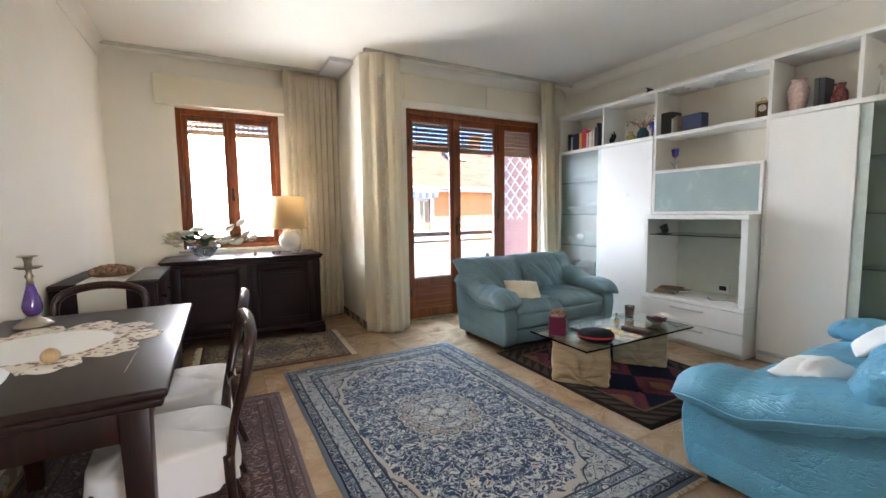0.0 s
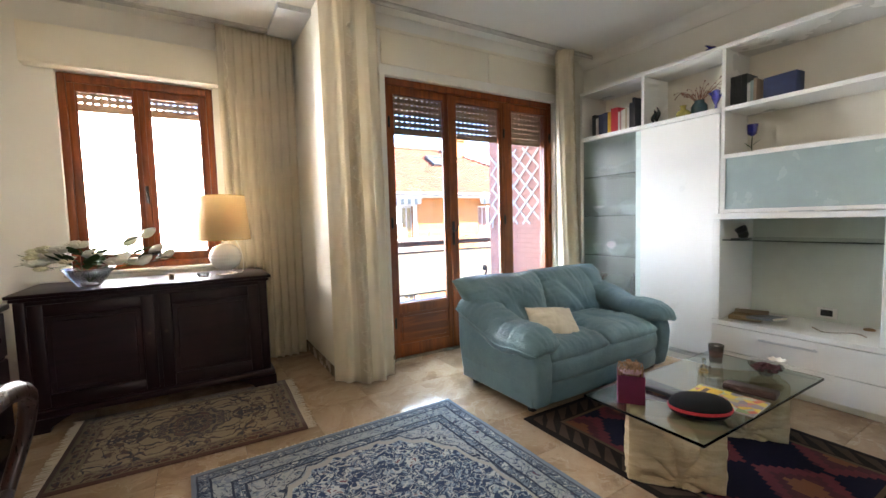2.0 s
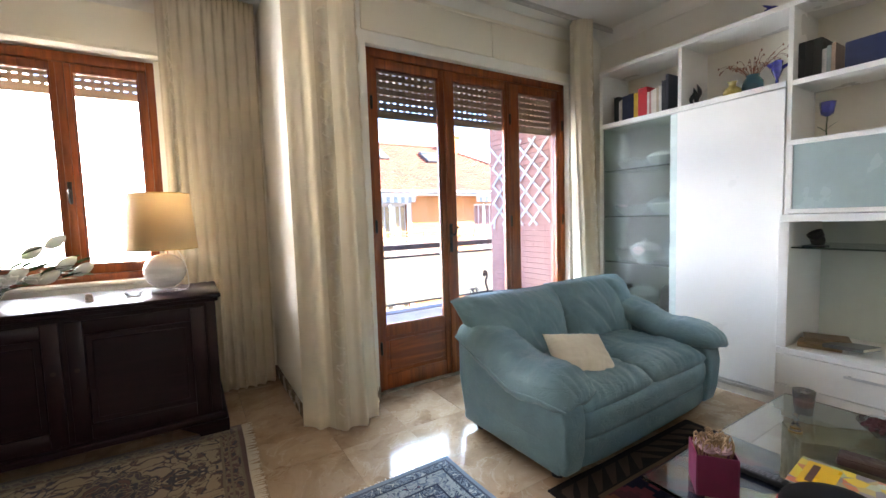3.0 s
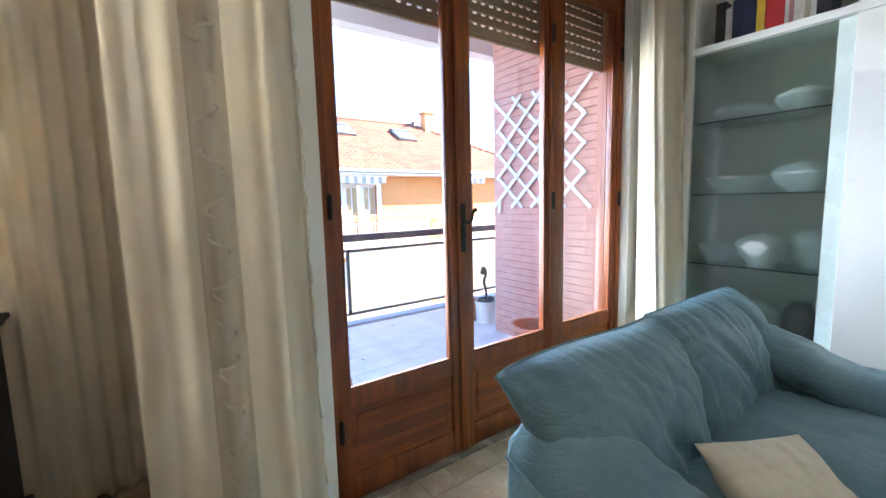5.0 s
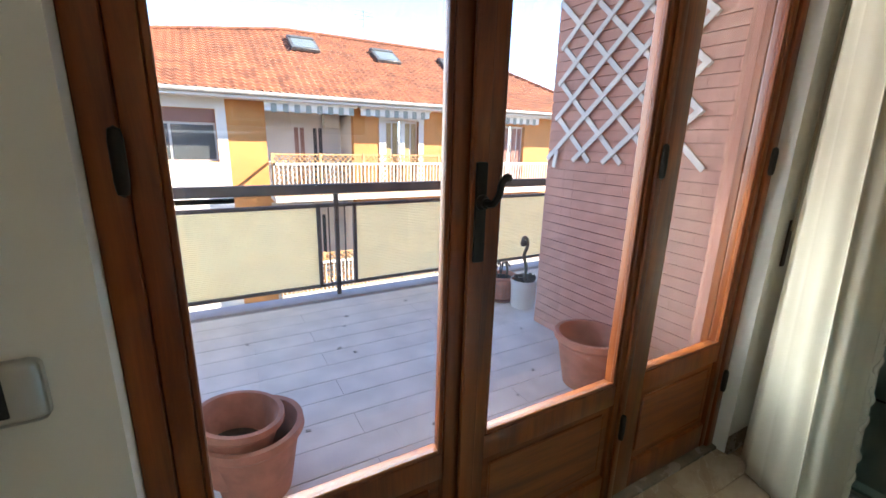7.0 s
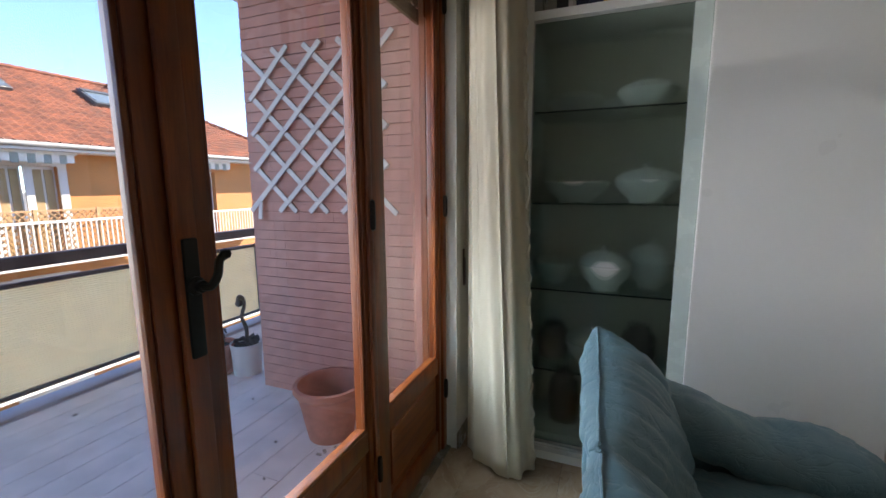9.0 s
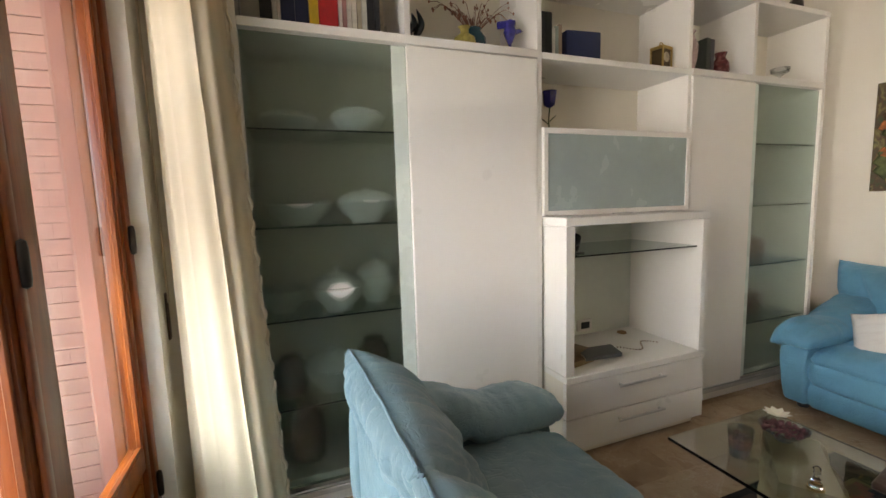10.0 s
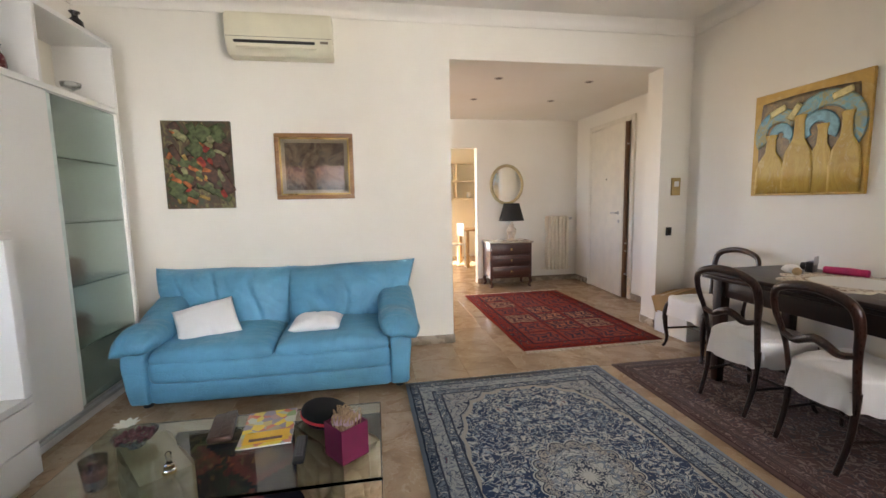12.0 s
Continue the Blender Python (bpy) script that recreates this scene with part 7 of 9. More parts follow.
for f in (0.0, 0.35, 0.7, 1.0):
    rows.append([b.verts.new((x * f, y * f, 0.003 + 0.0025 * noise.noise(Vector((x * f * 14, y * f * 14, 1))))) for x, y in ring])
low = [b.verts.new((x, y, 0.0)) for x, y in ring]
for p, q in zip(rows + [rows[-1]], rows[1:] + [low]):
    for i in range(N):
        j = (i + 1) % N
        if len({p[i], p[j], q[j], q[i]}) == 4:
            b.faces.new((p[i], p[j], q[j], q[i]))
bmesh.ops.remove_doubles(b, verts=b.verts, dist=0.0002)
solid("lace_doily", b, lace_mat(), "pointed white and brown lace doily on the dining table", "doily", smooth=180, m=pose(-2.0, 1.76, TT))
SILV = plain("tarnished_silver", (0.42, 0.36, 0.28), 0.35, 0.9, vary=0.3)
PURP = plain("purple_glass", (0.10, 0.045, 0.25), 0.12, vary=0.25, size=20, coat=0.6)
cs = thing("candlestick", (-2.14, 2.16, TT + 0.004), "candlestick with a purple glass stem and silver cups", "candlestick")
part("base", lathe([(0, 0), (0.065, 0), (0.066, 0.006), (0.05, 0.018), (0.03, 0.034), (0.02, 0.045), (0, 0.045)], 28), SILV, cs, "silvered base", 180)
part("stem", lathe([(0, 0.045), (0.02, 0.045), (0.032, 0.065), (0.035, 0.085), (0.028, 0.12), (0.016, 0.165), (0.013, 0.18), (0, 0.18)], 28), PURP, cs, "purple glass stem", 180)
part("upper_stem", lathe([(0, 0.18), (0.014, 0.18), (0.010, 0.20), (0.016, 0.215), (0.009, 0.23), (0.012, 0.25), (0, 0.25)], 20), SILV, cs, "", 180)
part("drip_pan", lathe([(0, 0.246), (0.03, 0.246), (0.046, 0.254), (0.045, 0.257), (0.02, 0.252), (0, 0.252)], 24), SILV, cs, "", 180)
part("candle_cup", lathe([(0, 0.25), (0.014, 0.252), (0.012, 0.275), (0.017, 0.295), (0.034, 0.30), (0.033, 0.303), (0.014, 0.30), (0, 0.28)], 24), SILV, cs, "", 180)
b = lathe([(0.0, -0.025)] + [(0.025 * math.cos(-1.3 + 2.6 * i / 10), 0.025 * math.sin(-1.3 + 2.6 * i / 10)) for i in range(11)] + [(0, 0.025)], 20)
solid("wooden_ball", b, wood("pale_wood", (0.38, 0.25, 0.12), (0.55, 0.38, 0.2), 0.5), "small pale wooden ball with carved dots", "ornament", smooth=180, m=pose(-1.91, 1.50, TT + 0.0295))
BLACKP = plain("black_plastic", (0.018, 0.018, 0.02), 0.35, vary=0.2)
cam_t = thing("photo_camera", pose(-2.14, 1.40, TT, 0, 0, 25), "black compact camera standing on the table", "camera")
part("camera_body", box(-0.055, 0.055, -0.02, 0.02, 0, 0.072, 0.008), BLACKP, cam_t)
part("lens", lathe([(0, 0), (0.026, 0), (0.026, 0.03), (0.022, 0.034), (0, 0.03)], 20, None, pose(0.005, -0.02, 0.036, 90)), BLACKP, cam_t, "short lens barrel")
part("flash_screen", box(-0.045, 0.045, 0.02, 0.024, 0.05, 0.105, 0.003), plain("grey_card", (0.45, 0.43, 0.4), 0.6), cam_t, "tilted grey screen")
solid("pencil_case", loft([(-0.11, 0, 0.024, 0.004, 0.004), (-0.105, 0, 0.024, 0.024, 0.022), (0, 0, 0.025, 0.028, 0.024), (0.105, 0, 0.024, 0.024, 0.022), (0.11, 0, 0.024, 0.004, 0.004)], 18, None, 0.002, 3, 20), plain("pink_fabric", (0.55, 0.03, 0.13), 0.6, vary=0.15), "bright pink fabric pencil case", "case", smooth=180, m=pose(-2.20, 1.56, TT, 0, 0, 18))
b = pillow(0.10, 0.07, 0.05, 12, 10, 2.2, 0.012, 4, scale=22)
solid("paper_tissue", b, WHITECL, "crumpled white tissue on the table", "tissue", smooth=180, m=pose(-2.02, 1.37, TT + 0.02))

# ---- things on the coffee table ----
CTZ = 0.323
RED = plain("dark_red_card", (0.15, 0.008, 0.045), 0.5, vary=0.12, size=18)
g = thing("gift_box", pose(0.825, 2.10, CTZ, 0, 0, 38), "dark red card box with dried flowers", "box")
b = bmesh.new()
for x0, x1, y0, y1 in ((-0.06, 0.06, -0.06, -0.056), (-0.06, 0.06, 0.056, 0.06), (-0.06, -0.056, -0.056, 0.056), (0.056, 0.06, -0.056, 0.056)):
    box(x0, x1, y0, y1, 0, 0.135, 0.001, 1, b)
box(-0.056, 0.056, -0.056, 0.056, 0.0, 0.004, 0, 1, b)
part("card_sides", b, RED, g)
rr = random.Random(21)
b = bmesh.new()
for i in range(60):
    a, r = rr.uniform(0, 6.28), rr.uniform(0, 0.05)
    x, y = r * math.cos(a), r * math.sin(a)
    k = rr.uniform(0.6, 1.2)
    tube(spline([(x, y, 0.09), (x * 1.2, y * 1.2, 0.14 + 0.02 * k), (x * 1.2 + 0.02 * math.cos(a + 2), y * 1.2 + 0.02 * math.sin(a + 2), 0.15 + 0.03 * k), (x * 0.8, y * 0.8, 0.14)], 4), 0.0022, 4, b)
part("dried_grass", b, plain("dried_grass", (0.42, 0.27, 0.15), 0.85, vary=0.4, size=50), g, "curled dried grass", 180)
for i in range(5):
    a = i * 1.26
    part("dried_rose", rose((0.03 * math.cos(a), 0.03 * math.sin(a), 0.135), 0.024, rr), plain("faded_rose", (0.52, 0.34, 0.36), 0.8, vary=0.3), g, "faded pink dried rose", 180)
part("ribbon", tube(spline([(-0.02, -0.061, 0.13), (-0.01, -0.064, 0.09), (0.012, -0.063, 0.06), (-0.015, -0.064, 0.03)]), 0.0025, 5), FRINGE, g, "raffia ribbon")

cs2 = thing("racket_case", pose(0.935, 1.835, CTZ, 0, 0, -42), "black zipped case with a red edge", "case")
part("shell", lathe([(0, 0), (0.085, 0.0005), (0.108, 0.006), (0.122, 0.018), (0.127, 0.034), (0.125, 0.05), (0.116, 0.066), (0.098, 0.077), (0.06, 0.083), (0, 0.085)], 44, sy=0.70), plain("black_case_fabric", (0.014, 0.014, 0.016), 0.8, vary=0.2, grain=300, relief=0.2, spec=0.2), cs2, "", 180)
part("zip_band", lathe([(0.124, 0.028), (0.1295, 0.029), (0.130, 0.0335), (0.1275, 0.034), (0.1275, 0.036), (0.130, 0.0365), (0.1295, 0.041), (0.124, 0.042)], 44, sy=0.70), plain("red_zip", (0.55, 0.02, 0.03), 0.45), cs2, "red zip band", 180)
rem = thing("remote_control", pose(1.01, 2.05, CTZ, 0, 0, 4), "slim black remote control", "remote")
part("body", box(-0.022, 0.022, -0.09, 0.09, 0, 0.018, 0.006), BLACKP, rem)
b = bmesh.new()
for i in range(3):
    for j in range(9):
        box(-0.015 + 0.011 * i, -0.007 + 0.011 * i, -0.075 + 0.016 * j, -0.065 + 0.016 * j, 0.017, 0.020, 0.001, 1, b)
part("buttons", b, plain("grey_rubber", (0.12, 0.12, 0.13), 0.6), rem)["kind"] = "stuff"

mag = thing("magazine", pose(1.175, 1.845, CTZ, 0, 0, 5), "colourful children's magazine with yellow pictures", "magazine")
def cover():
    m, nt, b = tree("magazine_cover")
    v = coords(nt)
    vor = node(nt, "TexVoronoi")
    put(nt, vor.inputs["Vector"], v)
    vor.inputs["Scale"].default_value = 24
    s = node(nt, "SeparateColor")
    nt.links.new(vor.outputs["Color"], s.inputs[0])
    col = ramp(nt, s.outputs[0], [(0.0, (0.75, 0.52, 0.02)), (0.22, (0.78, 0.60, 0.03)), (0.3, (0.20, 0.18, 0.26)), (0.55, (0.30, 0.28, 0.34)), (0.62, (0.60, 0.08, 0.04)), (0.75, (0.55, 0.16, 0.10)), (0.82, (0.7, 0.68, 0.62)), (1.0, (0.12, 0.30, 0.06))])
    put(nt, b.inputs["Base Color"], blend(nt, 0.12, col, blend(nt, noise_tex(nt, v, 30, 3), (0.8, 0.6, 0.1), (0.3, 0.25, 0.4))))
    b.inputs["Roughness"].default_value = 0.3
    return m
part("pages", box(-0.105, 0.105, -0.148, 0.148, 0, 0.006, 0.001, 1), plain("paper", (0.75, 0.74, 0.7), 0.7), mag)
part("cover", box(-0.1045, 0.1045, -0.1475, 0.1475, 0.0062, 0.0068), cover(), mag)
part("title_panel", box(-0.092, 0.088, 0.035, 0.125, 0.007, 0.0074), plain("yellow_print", (0.80, 0.46, 0.015), 0.3), mag, "yellow title panel")
part("title_bar", box(-0.065, 0.065, 0.088, 0.108, 0.0076, 0.008), plain("dark_print", (0.12, 0.05, 0.04), 0.4), mag, "dark line of unreadable lettering")
b = box(-0.048, 0.048, -0.11, 0.11, 0, 0.028, 0.010, 3)
pw = thing("leather_pouch", pose(1.37, 1.82, CTZ, 0, 0, 10), "dark brown leather pouch", "pouch")
part("body", b, leather("brown_leather", (0.055, 0.025, 0.016)), pw)
part("flap", box(-0.046, 0.0, -0.108, 0.108, 0.0275, 0.033, 0.004, 2), leather("brown_leather_flap", (0.065, 0.03, 0.018)), pw)
CUPG = thin_glass("drinking_glass")
cup = thing("candle_glass", (1.685, 2.133, CTZ), "glass tumbler with pink sand and dried petals", "glass")
part("tumbler", lathe([(0, 0), (0.032, 0), (0.042, 0.105), (0.040, 0.105), (0.031, 0.006), (0, 0.006)], 28), CUPG, cup, "clear tumbler", 180).visible_shadow = False
part("white_sand", lathe([(0, 0.007), (0.0305, 0.007), (0.033, 0.034), (0, 0.034)], 20), plain("white_sand", (0.8, 0.77, 0.74), 0.9), cup)
part("pink_sand", lathe([(0, 0.0345), (0.033, 0.0345), (0.036, 0.062), (0, 0.064)], 20), plain("pink_sand", (0.78, 0.40, 0.34), 0.9), cup)
def petals(n, rad, z, mat, parent, label, seed, size=0.016):
    rr = random.Random(seed)
    b = bmesh.new()
    for i in range(n):
        a, r = rr.uniform(0, 6.28), rad * math.sqrt(rr.random())
        join(b, pillow(size, size * 0.8, size * 0.3, 5, 5, 2.2), pose(r * math.cos(a), r * math.sin(a), z + rr.uniform(0, 0.025) * (1 - r / rad * 0.6), rr.uniform(-60, 60), rr.uniform(-60, 60), rr.uniform(0, 180)))
    return part("petals", b, mat, parent, label, 180)
DRYP = plain("dark_dried_petals", (0.15, 0.05, 0.055), 0.8, vary=0.7, size=60)
petals(16, 0.028, 0.068, DRYP, cup, "dark dried petals", 4)
bw = thing("potpourri_bowl", (1.685, 1.88, CTZ), "glass bowl of dark potpourri with a white flower", "bowl")
part("bowl", lathe([(0, 0), (0.03, 0), (0.032, 0.01), (0.06, 0.03), (0.082, 0.055), (0.08, 0.056), (0.055, 0.034), (0.025, 0.014), (0, 0.014)], 28), CUPG, bw, "clear glass bowl", 180)
petals(90, 0.066, 0.036, DRYP, bw, "dark dried petals", 6, 0.02)
b = bmesh.new()
for i in range(9):
    a = 2 * math.pi * i / 9
    leaf_blade(b, (0.045, -0.03, 0.07), (math.cos(a), math.sin(a), 0.55), 0.052, 0.014)
part("white_flower", b, PETAL, bw, "white paper flower", 180)
bell = thing("glass_bell", (1.467, 2.09, CTZ), "small cut-glass bell with a gilt rim", "ornament")
part("bell", lathe([(0, 0.0), (0.022, 0.0), (0.019, 0.012), (0.014, 0.03), (0.008, 0.04), (0.007, 0.05), (0.011, 0.056), (0.007, 0.063), (0.012, 0.07), (0.006, 0.078), (0, 0.08)], 20), glass("cut_crystal", (0.97, 0.97, 0.95)), bell, "", 180)
part("gilt_rim", lathe([(0.0225, 0.0), (0.0245, 0.001), (0.023, 0.008), (0.0205, 0.008), (0.0225, 0.0)], 20), BRASS, bell, "gilt rim")

# ---- things in the wall unit ----
def book(x, y, z, th, h, d, col, label="", m=None):
    t = thing("book", m or pose(x, y, z), label, "book", "books")
    c = plain("book_cover", col, 0.5, vary=0.15, size=30)
    b = box(0, 0.003, 0, th, 0, h, 0.0008, 1)
    box(0.003, d, 0, 0.0025, 0, h, 0.0005, 1, b)
    box(0.003, d, th - 0.0025, th, 0, h, 0.0005, 1, b)
    part("cover", b, c, t)
    part("pages", box(0.003, d - 0.004, 0.003, th - 0.003, 0.003, h - 0.003), PAPER, t)
    return t
PAPER = plain("book_paper", (0.66, 0.60, 0.47), 0.8, vary=0.1, size=40)
SH = 1.991
y = 3.70
BOOKS = [(0.045, 0.21, (0.02, 0.018, 0.02), "black bound book on the shelf"), (0.014, 0.17, (0.65, 0.62, 0.55), "thin white book on the shelf"), (0.012, 0.175, (0.55, 0.5, 0.42), "thin pale paperback on the shelf"), (0.05, 0.20, (0.015, 0.02, 0.055), "navy bound book on the shelf"), (0.05, 0.205, (0.015, 0.02, 0.06), "navy bound book on the shelf"), (0.035, 0.20, (0.62, 0.40, 0.03), "yellow paperback on the shelf"), (0.075, 0.225, (0.50, 0.02, 0.025), "thick red book on the shelf"),
         (0.014, 0.18, (0.68, 0.62, 0.55), "thin pale book on the shelf"), (0.016, 0.18, (0.45, 0.22, 0.2), "thin pinkish book on the shelf"), (0.016, 0.185, (0.68, 0.64, 0.56), "thin pale book on the shelf"), (0.02, 0.19, (0.7, 0.66, 0.55), "cream paperback on the shelf"), (0.018, 0.195, (0.45, 0.38, 0.26), "beige paperback on the shelf"), (0.02, 0.21, (0.62, 0.6, 0.52), "white paperback on the shelf"), (0.028, 0.23, (0.02, 0.02, 0.025), "black bound book on the shelf"), (0.022, 0.27, (0.02, 0.022, 0.03), "tall black book on the shelf")]
for th, h, col, lab in BOOKS:
    y -= th + 0.002
    book(2.50, y, SH, th, h, 0.15, col, lab)
for k, (yy, th, h, col, lab) in enumerate(((2.44, 0.035, 0.22, (0.02, 0.022, 0.025), "black bound volume on the shelf"), (2.402, 0.036, 0.22, (0.02, 0.022, 0.022), "black bound volume on the shelf"), (2.364, 0.036, 0.22, (0.02, 0.024, 0.022), "black bound volume on the shelf"), (2.345, 0.018, 0.15, (0.6, 0.58, 0.52), "thin white book on the shelf"), (2.325, 0.018, 0.16, (0.3, 0.36, 0.32), "thin grey-green book on the shelf"), (2.305, 0.018, 0.17, (0.35, 0.25, 0.17), "thin brown book on the shelf"))):
    book(2.53, yy, 1.986, th, h, 0.16, col, lab)
solid("book_box", box(0, 0.10, -0.2, 0, 0, 0.155, 0.006), plain("blue_cloth_box", (0.012, 0.022, 0.075), 0.55, vary=0.15, size=25), "dark blue cloth-covered album box", "box", m=pose(2.54, 2.27, 1.986, 0, 0, -6))
COB = plain("cobalt_blue", (0.03, 0.03, 0.24), 0.12, vary=0.3, size=30, coat=0.7)
tu = thing("glass_tulip", (2.58, 2.345, 1.641), "cobalt blue glass tulip on a thin stem", "ornament")
part("stem", tube(spline([(0, 0, 0), (0.002, 0.003, 0.06), (-0.002, -0.002, 0.13)]), 0.0035, 6), LEAF, tu, "dark green stem")
part("base", lathe([(0, 0), (0.028, 0), (0.026, 0.004), (0, 0.006)], 20), LEAF, tu)
b = bmesh.new()
leaf_blade(b, (0, 0, 0.03), (0.2, 0.7, 0.8), 0.075, 0.009)
leaf_blade(b, (0, 0, 0.05), (0.1, -0.8, 0.8), 0.06, 0.008)
part("leaf", b, LEAF, tu, "", 180)
b = bmesh.new()
for i in range(6):
    a = 60 * i
    join(b, pillow(0.075, 0.042, 0.008, 10, 8, 2.2), pose(0, 0, 0.155, 0, 0, a) @ pose(0.026, 0, 0.012, 0, -78, 0))
lathe([(0, 0.118), (0.018, 0.125), (0.026, 0.15), (0.022, 0.165)], 14, b)
part("petals", b, COB, tu, "cobalt glass petals", 180)
# fish-shaped and other glass ornaments
b = tube(spline([(0, -0.02, 0), (0, 0.01, 0.04), (0, -0.012, 0.09), (0, 0.008, 0.15)]), [0.002 + 0.016 * math.sin(math.pi * i / 24) for i in range(25)], 8)
tube(spline([(0, 0.028, 0.0), (0, 0.045, 0.05), (0, 0.02, 0.09), (0, 0.03, 0.13)]), [0.002 + 0.015 * math.sin(math.pi * i / 24) for i in range(25)], 8, b)
box(-0.02, 0.02, -0.04, 0.06, 0, 0.006, 0.002, 1, b)
solid("figurine", b, plain("dark_metal_figure", (0.05, 0.06, 0.07), 0.25, 0.6, vary=0.4), "dark twisted metal figurine", "ornament", smooth=180, m=pose(2.55, 3.05, SH))
solid("glass_vase", lathe([(0, 0), (0.03, 0), (0.055, 0.025), (0.05, 0.05), (0.022, 0.07), (0.02, 0.09), (0.03, 0.10), (0.018, 0.095), (0, 0.03)], 24), plain("yellow_glass", (0.40, 0.34, 0.09), 0.15, coat=0.6, vary=0.3, size=40), "small yellow glass vase", "vase", smooth=180, m=pose(2.55, 2.83, SH))
tvs = thing("dried_flower_vase", (2.63, 2.745, SH), "teal vase with dried brown flowers", "vase")
part("vase", lathe([(0, 0), (0.04, 0), (0.062, 0.04), (0.06, 0.085), (0.035, 0.12), (0.04, 0.13), (0.03, 0.125), (0, 0.05)], 24), plain("teal_ceramic", (0.04, 0.12, 0.15), 0.25, coat=0.4, vary=0.3), tvs, "teal glazed vase", 180)
rr = random.Random(31)
b = bmesh.new()
for i in range(40):
    a = rr.uniform(0, 6.28)
    l = rr.uniform(0.05, 0.17)
    p1 = (0.25 * l * math.cos(a), l * math.sin(a), 0.15 + 0.5 * l)
    p2 = (0.35 * l * math.cos(a), 1.45 * l * math.sin(a), 0.15 + 0.75 * l * rr.uniform(0.3, 1))
    tube(spline([(0, 0, 0.1), p1, p2], 3), 0.0014, 4, b)
    lathe([(0, -0.01), (0.006, 0), (0, 0.01)], 5, b, pose(*p2))
part("dried_bouquet", b, plain("rust_dried_flowers", (0.26, 0.10, 0.05), 0.85, vary=0.4, size=40), tvs, "rust-brown dried flowers", 180)
b = lathe([(0, 0), (0.03, 0), (0.028, 0.008), (0.01, 0.015), (0.009, 0.05), (0.02, 0.075), (0.032, 0.105), (0.025, 0.13), (0.03, 0.15), (0.012, 0.165), (0, 0.165)], 18)
join(b, pillow(0.09, 0.04, 0.015, 10, 8, 2.2), pose(0, 0.02, 0.14, 40, 0, 60))
join(b, pillow(0.08, 0.035, 0.015, 10, 8, 2.2), pose(0, -0.025, 0.11, -50, 20, 80))
solid("glass_iris", b, COB, "cobalt blue and clear glass flower figure", "ornament", smooth=180, m=pose(2.56, 2.585, SH))
b = bmesh.new()
join(b, pillow(0.11, 0.07, 0.02, 10, 8, 2.2), pose(0, 0, 0.045, 0, -35, 0))
lathe([(0, 0), (0.04, 0), (0.045, 0.03), (0.02, 0.05), (0, 0.05)], 16, b)
solid("glass_shell", b, COB, "cobalt blue glass ornament on top of the unit", "ornament", smooth=180, m=pose(2.56, 2.62, 2.436, 0, 0, 70))
ck = thing("mantel_clock", pose(2.57, 1.60, 1.986, 0, 0, 12), "small brass carriage clock", "clock")
b = box(-0.04, 0.04, -0.048, 0.048, 0, 0.012, 0.002, 1)
box(-0.04, 0.04, -0.048, 0.048, 0.125, 0.14, 0.002, 1, b)
for sx in (-1, 1):
    for sy in (-1, 1):
        box(sx * 0.035 - 0.004, sx * 0.035 + 0.004, sy * 0.043 - 0.004, sy * 0.043 + 0.004, 0.012, 0.125, 0, 1, b)
part("case", b, BRASS, ck)
part("body", box(-0.03, 0.034, -0.038, 0.038, 0.0125, 0.1245), plain("dark_brass", (0.12, 0.085, 0.045), 0.4, 0.6), ck)
part("dial", lathe([(0, 0), (0.027, 0), (0.027, 0.003), (0, 0.003)], 28, None, pose(-0.03, 0, 0.082, 0, -90)), plain("clock_face", (0.7, 0.64, 0.5), 0.5), ck, "pale round dial")
b = box(-0.0345, -0.0335, -0.0012, 0.0012, 0.082, 0.104)
box(-0.0345, -0.0335, -0.014, 0.0, 0.0808, 0.0832, 0, 1, b)
part("clock_hands_bars", b, BLACKP, ck)
part("bail", tube(spline([(0, -0.02, 0.14), (0, -0.012, 0.165), (0, 0.012, 0.165), (0, 0.02, 0.14)]), 0.0025, 6), BRASS, ck)
ROSEP = plain("pale_rose_china", (0.62, 0.45, 0.42), 0.25, vary=0.12, size=30)
solid("china_vase", lathe([(0, 0), (0.045, 0), (0.05, 0.02), (0.065, 0.10), (0.07, 0.17), (0.05, 0.22), (0.04, 0.235), (0.055, 0.25), (0.045, 0.248), (0, 0.1)], 28), ROSEP, "pale rose china vase", "vase", smooth=180, m=pose(2.60, 1.38, SH))
book(2.55, 1.235, SH, 0.03, 0.22, 0.15, (0.05, 0.06, 0.05), "dark green book beside the vases")
book(2.55, 1.20, SH, 0.03, 0.215, 0.15, (0.045, 0.04, 0.05), "dark bound book beside the vases")
solid("ceramic_jug", lathe([(0, 0), (0.035, 0), (0.05, 0.04), (0.045, 0.09), (0.025, 0.12), (0.035, 0.15), (0.025, 0.148), (0, 0.06)], 22), plain("maroon_glaze", (0.16, 0.035, 0.035), 0.25, vary=0.5, size=35), "maroon glazed ceramic jug", "jug", smooth=180, m=pose(2.57, 1.12, SH))
solid("slim_candle", lathe([(0, 0), (0.02, 0), (0.018, 0.01), (0.009, 0.015), (0.008, 0.14), (0, 0.142)], 14), CHINA, "slim white china candle", "candle", smooth=180, m=pose(2.56, 0.90, SH))
solid("glass_goblet", lathe([(0, 0), (0.035, 0), (0.03, 0.006), (0.006, 0.012), (0.006, 0.05), (0.05, 0.075), (0.055, 0.10), (0.053, 0.10), (0.045, 0.08), (0, 0.06)], 22), CRYST, "clear glass dessert goblet", "glass", smooth=180, m=pose(2.56, 0.58, SH))
